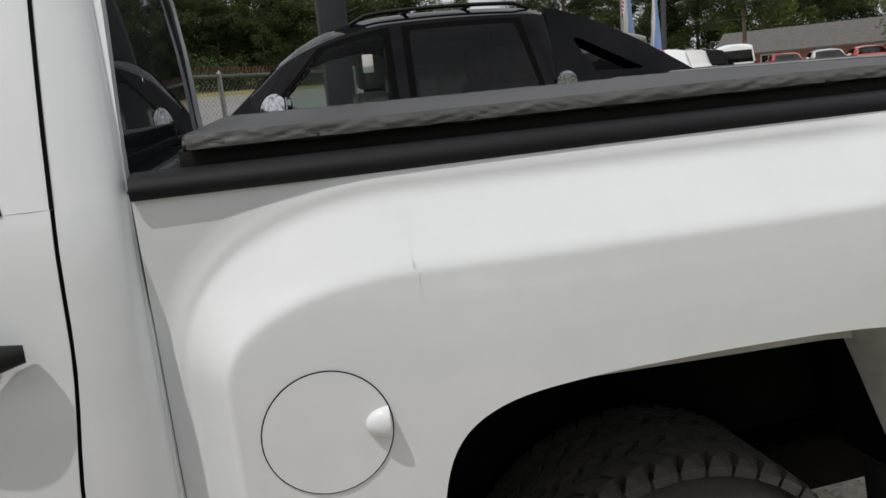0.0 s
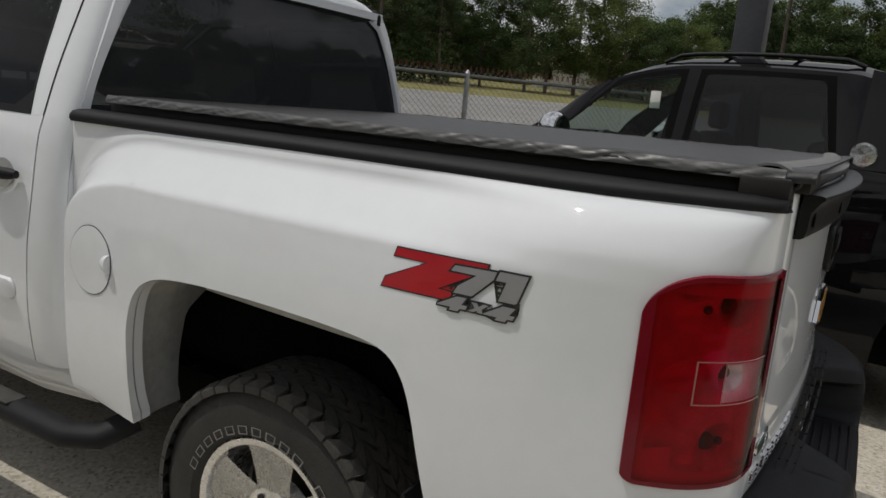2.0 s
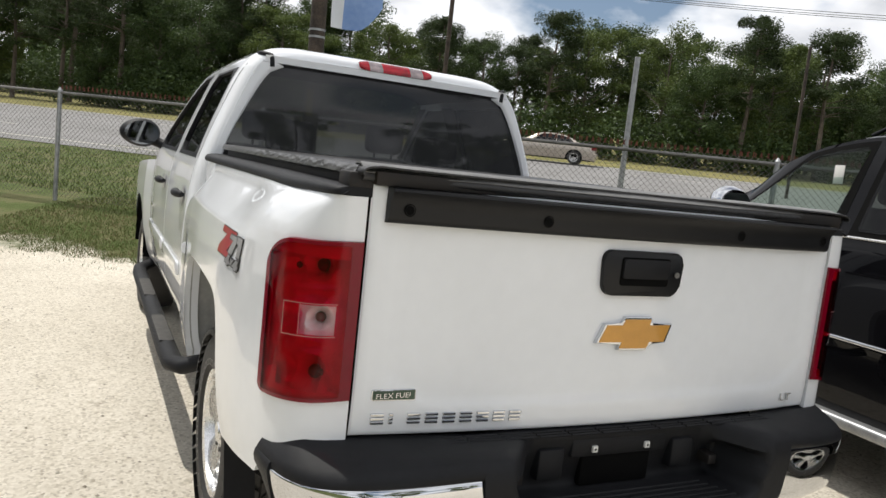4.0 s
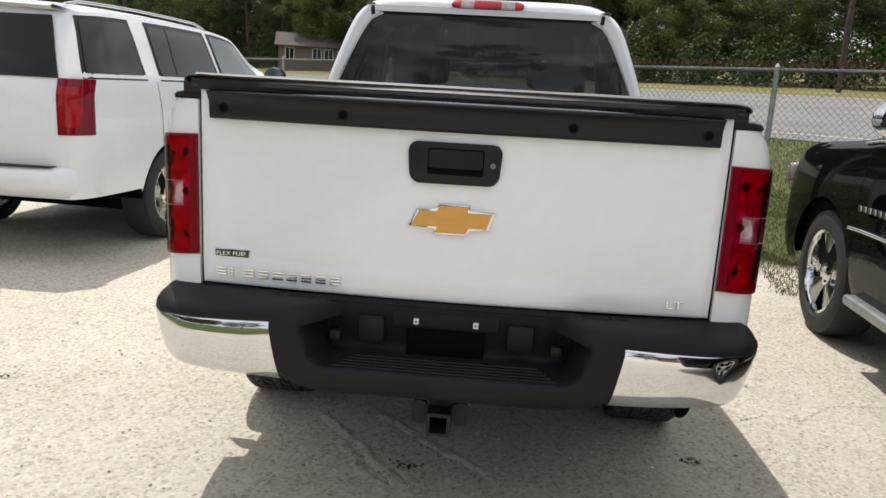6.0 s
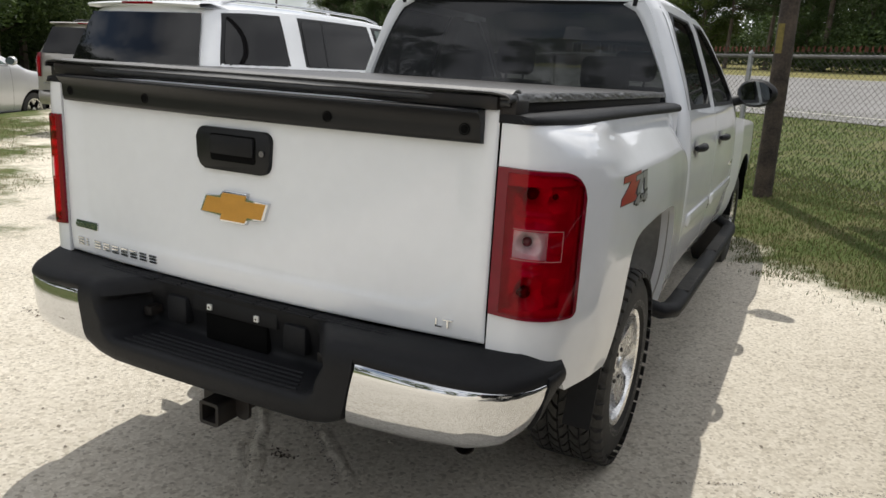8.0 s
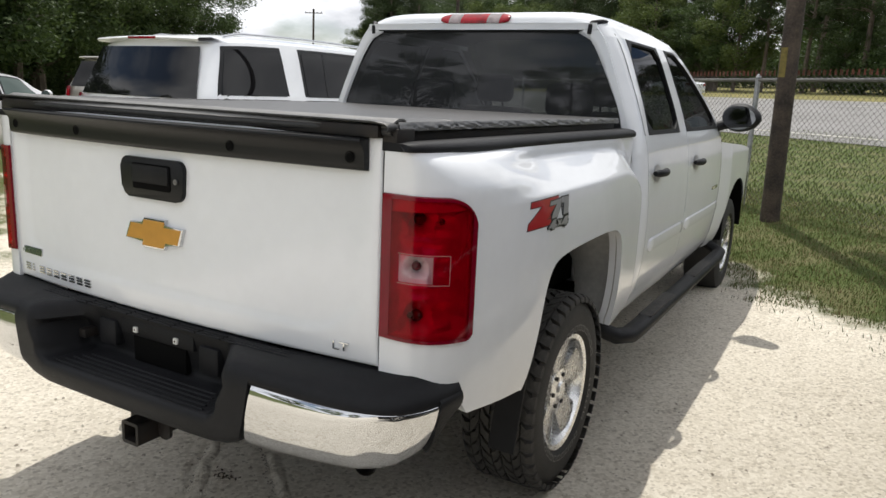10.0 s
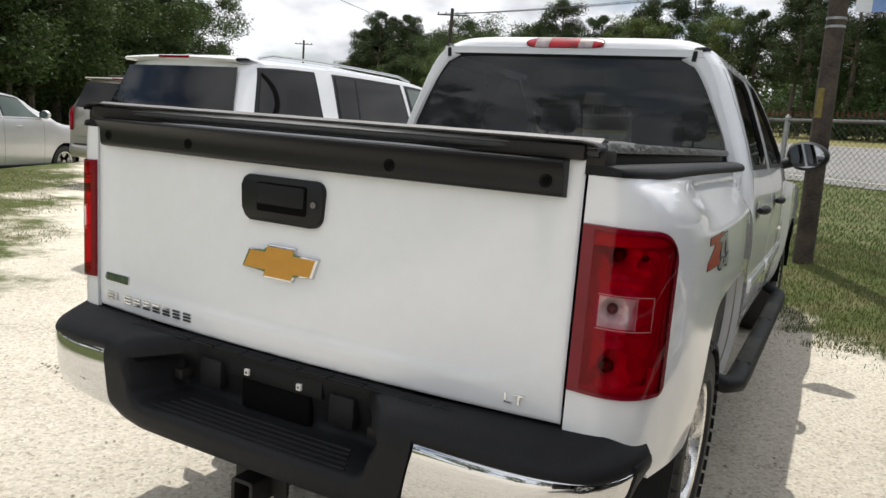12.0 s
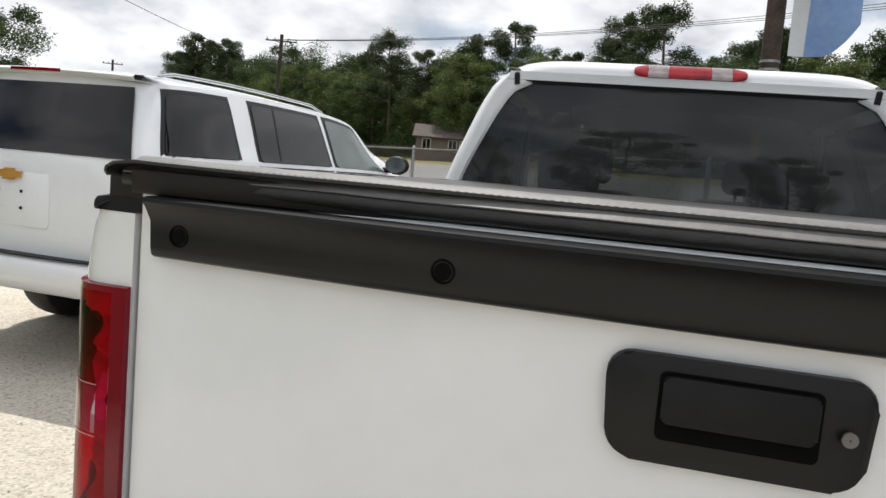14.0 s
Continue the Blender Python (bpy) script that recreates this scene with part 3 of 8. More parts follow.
def lamp(side):
    def at(c, v, off, inset=0.0):
        p = bed_skin(c, lamp_z(c, v, inset), off)
        return (side * p[0], p[1], p[2])

    tail = [0.70, 0.74, 0.78, 0.81, 0.84, 0.865, 0.89, 0.91, 0.925, 0.94, 0.95, LAMP_END]
    cs = [0.0, 0.004, 0.03, 0.06, 0.09, 0.12, 0.15, CLEAR_C[0]] + steps(0.21, 0.47, 7) + [CLEAR_C[1]] + steps(0.53, 0.67, 4) + tail
    vs = [0, 0.006, 0.03, 0.055] + steps(0.09, 0.39, 8) + [CLEAR_V[0], 0.46, 0.51, 0.56, CLEAR_V[1]] + steps(0.64, 0.91, 8) + [0.945, 0.97, 0.994, 1]

    def sheet(name, mat, keep, off, rim, label="", parent=None):
        """The faces of the lamp's outer skin for which keep(c, v) holds."""
        bm = bmesh.new()
        rows = [[bm.verts.new(at(c, v, rim if c in (cs[0], cs[-1]) or v in (0, 1) else off)) for v in vs] for c in cs]
        for i in range(len(cs) - 1):
            for j in range(len(vs) - 1):
                if keep((cs[i] + cs[i + 1]) / 2, (vs[j] + vs[j + 1]) / 2):
                    bm.faces.new((rows[i][j], rows[i + 1][j], rows[i + 1][j + 1], rows[i][j + 1]))
        bmesh.ops.delete(bm, geom=[v for v in bm.verts if not v.link_faces], context="VERTS")
        return part(name, bm, mat, parent or truck, label, 60)

    def in_clear(c, v):
        return CLEAR_C[0] < c < CLEAR_C[1] and CLEAR_V[0] < v < CLEAR_V[1]

    base = sheet("tail_lamp", DARKRED, lambda c, v: c < 0.09 or c > 0.895 or v < 0.03 or v > 0.97, 0.008, -0.002, "red tail lamp with dark red border")
    sheet("lens", REDLENS, lambda c, v: not in_clear(c, v) and 0.09 < c < 0.895 and 0.03 < v < 0.97, 0.0082, -0.001, "glossy clear red lens", base)
    sheet("reverse_lens", CLEARLENS, in_clear, 0.0095, -0.001, "clear reversing lens", base)
    bm = bmesh.new()
    grid(bm, lambda c, v: at(c, v, -lamp_depth(c, v)), steps(0.07, 0.91, 52), steps(0.02, 0.98, 64))
    part("reflector", bm, REFLECTOR, base, "silvered reflector bowls", 25)
    # thin moulded outline round the clear lens and past it
    for c0, c1, v0, v1 in ((0.165, 0.66, 0.412, 0.418), (0.165, 0.66, 0.612, 0.618), (0.652, 0.66, 0.418, 0.612), (0.496, 0.502, 0.418, 0.612)):
        bm = bmesh.new()
        grid(bm, lambda c, v: at(c, v, 0.0098), [c0] + steps(c0 + 0.001, c1 - 0.001, 10) + [c1], [v0, (v0 + v1) / 2, v1])
        part("lens_rib", bm, RIB, base, "pale moulded rib")
    for cc, vv, rr, mat, name in ((0.40, 0.165, 0.017, BULB, "bulb"), (0.27, 0.165, 0.008, BULB, "bulb"), (0.40, 0.835, 0.017, BULB, "bulb"), (0.62, 0.83, 0.008, BULB, "bulb"), (0.37, 0.515, 0.013, BULB, "reverse_bulb")):
        bm = bmesh.new()
        bmesh.ops.create_uvsphere(bm, u_segments=16, v_segments=10, radius=rr)
        c = Vector(at(cc, vv, -lamp_depth(cc, vv) + rr * 0.5))
        for v in bm.verts:
            v.co = v.co + c
        part(name, bm, mat, base, "dark bulb")


for side in (-1, 1):
    lamp(side)

# tailgate
TGX = 0.789


def gate_y(x, z):
    bow = 0.042 * (abs(x) / TGX) ** 2
    inx = min(1, max(0, (0.735 - abs(x)) / 0.035))
    # a shallow pressed panel with rounded lower corners
    lower = 0.835 + 0.10 * max(0, (abs(x) - 0.58) / 0.155) ** 2
    inz = min(1, max(0, (z - lower) / 0.03))
    t = min(inx, inz)
    return bow + 0.006 * t * t * (3 - 2 * t) + 0.006 * max(0, (0.85 - z) / 0.1)


bm = bmesh.new()
xs = [-TGX, -TGX + 0.002, -TGX + 0.006] + steps(-0.76, 0.76, 76) + [TGX - 0.006, TGX - 0.002, TGX]
zs = [0.772, 0.776, 0.784] + steps(0.80, 1.36, 48) + [1.368, 1.373, 1.376]


def gate(x, z):
    r = 0.0
    for d in (TGX - abs(x), z - 0.772, 1.376 - z):
        r = max(r, 0.006 * (1 - min(1, d / 0.006)) ** 2)
    return (x, gate_y(x, z) + r, z)


grid(bm, gate, xs, zs)
thick(bm, 0.05)
part("tailgate", bm, WHITE, truck, "white tailgate", 60)

for s in (-1, 1):
    bm = bmesh.new()
    grid(bm, lambda z, k: (s * (TGX + 0.0005 + 0.0125 * k), 0.056, z), steps(0.76, 1.37, 4), [0, 1])
    part("tailgate_gap", bm, DARK, truck, "dark shut line")


def on_gate(x, z, d):
    return (x, gate_y(x, z) - d, z)


# spoiler strip along the top of the tailgate
bm = bmesh.new()
prof = [(0.0, 1.291), (0.012, 1.289), (0.018, 1.293), (0.0205, 1.303), (0.0215, 1.322), (0.0225, 1.338), (0.035, 1.357), (0.042, 1.364), (0.041, 1.369), (0.034, 1.371), (-0.03, 1.372), (-0.046, 1.372)]


def strip(x, p):
    lim = 0.755
    x = max(-lim, min(lim, x))
    return (x, 0.042 * (abs(x) / TGX) ** 2 - p[0] * (1 if abs(x) < lim - 0.001 else 0.15), p[1])


grid(bm, strip, [-0.755, -0.7525, -0.749] + steps(-0.74, 0.74, 40) + [0.749, 0.7525, 0.755], prof)
strip_ob = part("tailgate_spoiler", bm, GLOSSBLACK, truck, "dark grey plastic spoiler strip", 45)
for x in (-0.705, -0.339, 0.327, 0.712):
    bm = bmesh.new()
    lathe(bm, [(-0.0005, 0.0148), (-0.001, 0.0125), (0.010, 0.012), (0.010, 0.0005)], 20, (x, 0.042 * (abs(x) / TGX) ** 2 - 0.0226, 1.322), "y")
    part("screw_hole", bm, DARK, strip_ob)
    # black disc paints the shade inside the screw hole
    bm = bmesh.new()
    lathe(bm, [(-0.0008, 0.0105), (-0.0012, 0.0005)], 20, (x, 0.042 * (abs(x) / TGX) ** 2 - 0.0226, 1.322), "y")
    part("screw_plug", bm, DARK, strip_ob)

# handle
bm = bmesh.new()
prism(bm, rounded(-0.146, 0.134, 1.138, 1.260, 0.03, slant=0.06), lambda a, b, d: on_gate(a, b, d), 0.0, 0.014, 0.006)
bezel = part("handle_bezel", bm, GLOSSBLACK, truck, "dark grey tailgate handle surround", 40)
# raised black plate gives the handle cavity its shade as colour
bm = bmesh.new()
prism(bm, rounded(-0.086, 0.080, 1.166, 1.243, 0.008), lambda a, b, d: on_gate(a, b, d), 0.010, 0.0155)
part("handle_recess", bm, DARK, bezel)
bm = bmesh.new()
prism(bm, rounded(-0.082, 0.076, 1.186, 1.239, 0.007), lambda a, b, d: on_gate(a, b, d), 0.010, 0.022, 0.004)
part("handle", bm, PLASTIC, bezel)
bm = bmesh.new()
lathe(bm, [(-0.012, 0.0085), (-0.0150, 0.008), (-0.0150, 0.001)], 20, (0.106, 0.0, 1.200), "y")
part("key_lock", bm, MESHWIRE, bezel)

# emblem: a slanted cross, gold with a bright rim
BOW = [(-0.136, 1.006), (-0.052, 1.006), (-0.060, 0.986), (0.040, 0.986), (0.050, 1.006), (0.106, 1.006), (0.124, 1.060), (0.044, 1.060), (0.048, 1.079), (-0.046, 1.079), (-0.055, 1.060), (-0.112, 1.060)]
bm = bmesh.new()
prism(bm, BOW, lambda a, b, d: on_gate(a, b, d), 0.0, 0.012, 0.003)
emblem = part("emblem", bm, CHROME, truck, "chrome-rimmed gold emblem")
bm = bmesh.new()
prism(bm, [(-0.006 + (a + 0.006) * 0.93, 1.0325 + (b - 1.0325) * 0.87) for a, b in BOW], lambda a, b, d: on_gate(a, b, d), 0.0115, 0.0135)
part("emblem_field", bm, GOLD, emblem, "gold field")

# the maker's lettering as plain bright bars
for k in range(9):
    x = -0.742 + 0.0463 * k
    wide = 0.010 if k == 1 else 0.034
    for z0, z1, dx in ((0.8015, 0.8085, 0.0), (0.8115, 0.8185, 0.0), (0.8215, 0.8285, 0.0)):
        bm = bmesh.new()
        prism(bm, rounded(x + dx, x + dx + wide, z0, z1, 0.002, 2), lambda a, b, d: on_gate(a, b, d), 0.0, 0.005, 0.001)
        part("badge_bar", bm, CHROME, truck, "chrome badge bar", smooth=False)


def lettering(name, text, size, mat, parent, m, depth=0.002, width=None, label=""):
    """Raised words with the built-in font, turned into a mesh at the pose m."""
    cu = bpy.data.curves.new(name, "FONT")
    cu.body, cu.size, cu.extrude, cu.align_x, cu.resolution_u = text, size, depth, "CENTER", 3
    ob = bpy.data.objects.new(name, cu)
    scene.collection.objects.link(ob)
    bpy.context.view_layer.update()
    me = bpy.data.meshes.new_from_object(ob.evaluated_get(bpy.context.evaluated_depsgraph_get()))
    bpy.data.objects.remove(ob)
    if width:
        k = width / max(1e-6, max(v.co.x for v in me.vertices) - min(v.co.x for v in me.vertices))
        for v in me.vertices:
            v.co.x *= k
    me.transform(m)
    me.materials.clear()
    me.materials.append(mat)
    made = new(name, me)
    made.parent = parent
    if label:
        made["label"] = label
    return made


bm = bmesh.new()
prism(bm, rounded(-0.745, -0.632, 0.861, 0.888, 0.004, 2), lambda a, b, d: on_gate(a, b, d), 0.0, 0.004, 0.001)
plate = part("fuel_badge", bm, CHROME, truck, "small chrome and dark green fuel badge")
BADGEGREEN = material("badge_green", (0.012, 0.045, 0.02), 0.35, coat=0.6)
bm = bmesh.new()
prism(bm, rounded(-0.7425, -0.6345, 0.8635, 0.8855, 0.003, 2), lambda a, b, d: on_gate(a, b, d), 0.0035, 0.0048)
part("badge_field", bm, BADGEGREEN, plate, "dark green field")
lettering("badge_words", "FLEX FUEL", 0.018, CHROME, plate, Matrix.Translation((-0.689, gate_y(-0.69, 0.87) - 0.0056, 0.8685)) @ pose(0, 0, 0, 90, 0, 2.5), 0.0008, 0.096)
lettering("trim_letters", "LT", 0.034, CHROME, truck, Matrix.Translation((0.679, gate_y(0.68, 0.81) - 0.003, 0.801)) @ pose(0, 0, 0, 90, 0, 2.5), 0.003, 0.05, "chrome letters")

# side decals: red zed, silver seven-one and the drive mark below, with dark outline
ZED = [(0.098, 0.945), (0.74, 0.953), (0.73, 0.832), (0.66, 0.815), (0.66, 0.715), (0.425, 0.305), (0.527, 0.284), (0.508, 0.12), (0.02, 0.12), (0.038, 0.305), (0.332, 0.762), (0.085, 0.779)]
SEVEN = [(0.525, 0.835), (0.80, 0.855), (0.785, 0.70), (0.66, 0.30), (0.535, 0.30), (0.56, 0.45), (0.674, 0.715), (0.50, 0.72)]
ONE = [(0.82, 0.88), (1.0, 0.88), (0.945, 0.32), (0.83, 0.32), (0.868, 0.70), (0.80, 0.70)]
FOURS = [[(0.44, 0.08), (0.565, 0.29), (0.63, 0.29), (0.60, 0.14), (0.64, 0.14), (0.63, 0.06), (0.59, 0.06), (0.58, 0.0), (0.52, 0.0), (0.53, 0.06), (0.44, 0.06)],
         [(0.645, 0.06), (0.69, 0.14), (0.665, 0.24), (0.70, 0.24), (0.715, 0.18), (0.74, 0.24), (0.775, 0.24), (0.735, 0.14), (0.745, 0.06), (0.71, 0.06), (0.705, 0.10), (0.685, 0.06)],
         [(0.75, 0.08), (0.865, 0.29), (0.945, 0.29), (0.91, 0.14), (0.945, 0.14), (0.935, 0.06), (0.90, 0.06), (0.89, 0.0), (0.825, 0.0), (0.835, 0.06), (0.75, 0.06)]]
TAIL = [(0.945, 0.32), (0.958, 0.32), (0.925, 0.0), (0.90, 0.0)]


def decal(side):
    # a runs rearwards from the front end on the left side, forwards from the rear end on the right side
    def at(a, b, d):
        y = 0.757 - 0.32 * a if side < 0 else 0.497 + 0.34 * a
        z = 1.090 + 0.098 * b
        p = bed_skin(1 + y - 0.25, z, d)
        return (side * p[0], p[1], p[2])

    def plate(name, outline, mat, d, grow, parent, label=""):
        bm = bmesh.new()
        pts = [Vector((a * 0.33, b * 0.098)) for a, b in outline]
        k = len(pts)
        turn = math.copysign(1, sum(pts[i].x * pts[(i + 1) % k].y - pts[(i + 1) % k].x * pts[i].y for i in range(k)))
        big = []
        for i in range(k):
            e1, e2 = (pts[i] - pts[i - 1]).normalized(), (pts[(i + 1) % k] - pts[i]).normalized()
            n1, n2 = Vector((e1.y, -e1.x)), Vector((e2.y, -e2.x))
            mid = (n1 + n2).normalized()
            big.append(pts[i] + mid * turn * grow / max(0.45, mid.dot(n1)))
        pts = [(p.x / 0.33, p.y / 0.098) for p in big]
        prism(bm, pts, lambda a, b, dd: (a * 0.33, b * 0.098, dd), 0.0005, d)
        bmesh.ops.triangulate(bm, faces=bm.faces)
        for _ in range(8):
            long_ = [e for e in bm.edges if e.calc_length() > 0.016]
            if long_:
                bmesh.ops.subdivide_edges(bm, edges=long_, cuts=1)
                bmesh.ops.triangulate(bm, faces=[f for f in bm.faces if len(f.verts) > 3])
        for v in bm.verts:
            v.co = at(v.co.x / 0.33, v.co.y / 0.098, v.co.z)
        return part(name, bm, mat, parent, label, 30, smooth=False)

    root = plate("side_decal", ZED, DECALBLACK, 0.0016, 0.0028, truck, "red, silver and black four-wheel-drive decal")
    plate("decal_red", ZED, DECALRED, 0.0024, 0, root, "red figure")
    for k, shape in enumerate((SEVEN, ONE)):
        plate("decal_outline", shape, DECALBLACK, 0.0030 + 0.0002 * k, 0.0036, root)
        plate("decal_silver", shape, DECALGREY, 0.0038 + 0.0002 * k, 0, root, "silver figure")
    for k, shape in enumerate([[(a, b - 0.05) for a, b in f] for f in FOURS]):
        plate("decal_outline", shape, DECALBLACK, 0.0043 + 0.0002 * k, 0.0034, root)
        plate("decal_silver", shape, DECALGREY, 0.0051 + 0.0002 * k, 0, root, "silver figure")
    plate("decal_outline", TAIL, DECALBLACK, 0.0041, 0.002, root)


for side in (-1, 1):
    decal(side)

# ---- rear bumper ----
bump_y = curve([0, 0.25, 0.5, 0.65, 0.77, 0.85, 0.905, 0.942, 0.962, 0.972], [-0.155, -0.153, -0.142, -0.124, -0.098, -0.066, -0.026, 0.035, 0.11, 0.19])


def bump_path(u):
    """Plan of the bumper's face for u in -1..1."""
    a = abs(u)
    x = curve_x(a)
    return math.copysign(x, u), bump_y(x)


curve_x = curve([0, 0.5, 0.75, 0.86, 0.93, 1.0], [0, 0.52, 0.80, 0.895, 0.947, 0.972])
pad = [(0.010, 0.714), (0.002, 0.716), (-0.004, 0.722), (-0.004, 0.737), (0.006, 0.752), (0.022, 0.762), (0.06, 0.766), (0.12, 0.768), (0.17, 0.766), (0.175, 0.74)]


def sink(x, z):
    """The pad falls away towards its outer ends."""
    t = min(1, max(0, (abs(x) - 0.53) / 0.42))
    return z - t * (0.021 + 0.030 * max(-0.3, (z - 0.70) / 0.068))


def pad_at(u, p):
    x, y = bump_path(u)
    p = (p[0], p[1] + (sink(x, p[1]) - p[1]) * max(0.0, 1 - p[0] / 0.13))
    inward = p[0]
    a = abs(u)
    if a > 0.80:
        t = (a - 0.8) / 0.2
        return (x - math.copysign(inward * t * 0.55, x), y + inward * (1 - 0.75 * t), p[1] - (0.004 * t))
    return (x, y + inward, p[1])


us = [1.0, 0.995] + steps(0.98, 0.488, 25)
for s in (-1, 1):
    bm = bmesh.new()
    grid(bm, lambda u, p: pad_at(s * u, p), us, pad)
    part("bumper_pad", bm, PLASTIC, truck, "black plastic bumper step pad", 50)
# middle block: the pad, the step hollow and the lower face in one sweep; pairs of (inward, height) beside and inside the hollow
SECTION = [((0.175, 0.745), (0.217, 0.745)), ((0.172, 0.764), (0.214, 0.764)), ((0.14, 0.768), (0.178, 0.768)), ((0.06, 0.767), (0.158, 0.768)), ((0.022, 0.762), (0.151, 0.764)), ((0.006, 0.752), (0.145, 0.756)),
           ((-0.003, 0.735), (0.145, 0.744)), ((-0.009, 0.716), (0.15, 0.722)), ((-0.011, 0.698), (0.16, 0.69)), ((-0.011, 0.68), (0.168, 0.66)), ((-0.011, 0.664), (0.174, 0.63)), ((-0.011, 0.65), (0.175, 0.61)),
           ((-0.011, 0.64), (0.166, 0.599)), ((-0.011, 0.63), (0.142, 0.596)), ((-0.011, 0.62), (0.07, 0.595)), ((-0.011, 0.612), (0.012, 0.595)), ((-0.011, 0.604), (-0.002, 0.593)), ((-0.011, 0.594), (-0.009, 0.586)),
           ((-0.011, 0.575), (-0.011, 0.57)), ((-0.008, 0.548), (-0.008, 0.545)), ((0, 0.527), (0, 0.524)), ((0.018, 0.514), (0.018, 0.512)), ((0.15, 0.508), (0.15, 0.507))]


def section(x, k):
    """The hollow opens towards the middle, sooner at its top than at its floor."""
    p, r = SECTION[k]
    edge = 0.452 - 0.045 * min(1, max(0, (0.75 - r[1]) / 0.15))
    t = min(1, max(0, (edge - abs(x)) / (0.16 if k < 8 else 0.055)))
    t = t * t * (3 - 2 * t)
    a, z = p[0] + (r[0] - p[0]) * t, p[1] + (r[1] - p[1]) * t
    low = 0.042 * min(1, max(0, (abs(x) - 0.34) / 0.19)) ** 2 * max(0, (0.60 - z) / 0.09)
    x -= math.copysign(0.032 * max(0, (abs(x) - 0.42) / 0.094) * max(0, (0.70 - z) / 0.17), x)
    return (x, bump_y(abs(x)) + a, sink(x, z) + low)


bm = bmesh.new()
half = steps(0.0, 0.26, 12)[1:] + steps(0.275, 0.455, 26) + steps(0.465, 0.514, 5)
block = grid(bm, section, [-x for x in half[::-1]] + [0.0] + half, range(len(SECTION)))
for row in (block[0], block[-1]):
    end = [bm.verts.new((v.co.x, v.co.y + 0.05, v.co.z)) for v in row]
    for j in range(6, len(row) - 1):
        bm.faces.new((row[j], row[j + 1], end[j + 1], end[j]))
step_ob = part("bumper_step", bm, PLASTIC, truck, "black plastic bumper middle with a step hollow", 50)
# ribs on the pad by the tailgate, broken into short lengths, and a middle groove
for k in range(3):
    for x0 in steps(-0.70, 0.60, 13):
        bm = bmesh.new()
        tube(bm, [(x, -0.004 - 0.016 * k + 0.02 * (x / 0.75) ** 2, sink(x, 0.7675)) for x in steps(x0 + 0.004, x0 + 0.094, 4)], 0.0032, 5)
        part("pad_rib", bm, PLASTIC, step_ob)

for s in (-1, 1):
    bm = bmesh.new()
    prof = [(0.016, 0.721), (0.006, 0.7205), (0.0015, 0.717), (-0.001, 0.710), (-0.0038, 0.697), (-0.0058, 0.683), (-0.0070, 0.666), (-0.0074, 0.645), (-0.0066, 0.618), (-0.004, 0.592), (0.001, 0.568), (0.008, 0.550), (0.018, 0.537), (0.05, 0.528)]

    def chrome_at(u, p):
        x, y = bump_path(s * u)
        a = u
        lift = 0.025 * max(0, (a - 0.88) / 0.12)
        z = p[1] + lift * (0.703 - p[1]) / 0.17 - (p[1] - sink(x, p[1])) * min(1, max(0, (p[1] - 0.6) / 0.1))
        t = max(0, (a - 0.7) / 0.3)
        tuck = p[0] + 0.22 * min(1, max(0, (a - 0.76) / 0.14)) * (0.703 - p[1])
        inner = max(0, 1 - (a - 0.498) / 0.06) * 0.032 * max(0, (0.70 - p[1]) / 0.17)
        return (x - s * (tuck * t + inner), y + tuck * (1 - t), z)

    grid(bm, chrome_at, steps(0.498, 0.962, 34), prof)
    thick(bm, 0.012)
    part("chrome_corner", bm, CHROME, truck, "chrome bumper end with scuffs", 60)
    bm = bmesh.new()

    def end_at(u, p):
        x, y = bump_path(s * u)
        t = (u - 0.955) / 0.045
        tuck = 0.20 * max(0, 0.703 - p[1])
        return (x + s * (0.004 * (1 - t * t) - p[0] * 0.8 - tuck * 0.9), y + 0.004 + p[0] * 0.3 + tuck * 0.1, (sink(x, p[1]) if p[1] > 0.65 else p[1]) + 0.10 * max(0, t - 0.2) * max(0, (0.66 - p[1]) / 0.12))

    grid(bm, end_at, [0.956, 0.960, 0.968, 0.978, 0.988, 0.996, 1.0], [(0.010, 0.745), (0.0, 0.735), (-0.005, 0.71), (-0.007, 0.68), (-0.007, 0.64), (-0.004, 0.60), (0.004, 0.565), (0.02, 0.54)])
    thick(bm, 0.014)
    part("bumper_end", bm, PLASTIC, truck, "black plastic bumper end", 60)

for k in range(5):
    bm = bmesh.new()
    tube(bm, [(x, bump_y(abs(x)) + 0.018 + 0.024 * k, 0.597) for x in steps(-0.33 + 0.012 * k, 0.33 - 0.012 * k, 14)], 0.0035, 5)
    part("tread_rib", bm, PLASTIC, step_ob)
# plate recess, bolts, lamps and tabs
# solid black box stands for the shaded plate recess
bm = bmesh.new()
box(bm, -0.125, 0.115, 0.0, 0.09, 0.602, 0.690, 0.004)
part("plate_recess", bm, DARK, step_ob, "black empty plate recess")
bm = bmesh.new()
box(bm, -0.17, 0.16, -0.010, 0.09, 0.688, 0.742, 0.008)
part("plate_bracket", bm, PLASTIC, step_ob)
for x in (-0.096, 0.087):
    bm = bmesh.new()
    box(bm, x - 0.008, x + 0.008, -0.017, -0.003, 0.703, 0.721, 0.001)
    nut = part("plate_nut", bm, PAPER, step_ob, "white plastic plate nut")
    bm = bmesh.new()
    lathe(bm, [(-0.0176, 0.0034), (-0.0176, 0.0004)], 10, (x, 0, 0.712), "y")
    part("nut_hole", bm, DARK, nut)
for x in (-0.235, 0.225):
    bm = bmesh.new()
    box(bm, x - 0.042, x + 0.042, -0.016, 0.09, 0.632, 0.722, 0.012)
    part("plate_lamp_housing", bm, PLASTIC, step_ob)
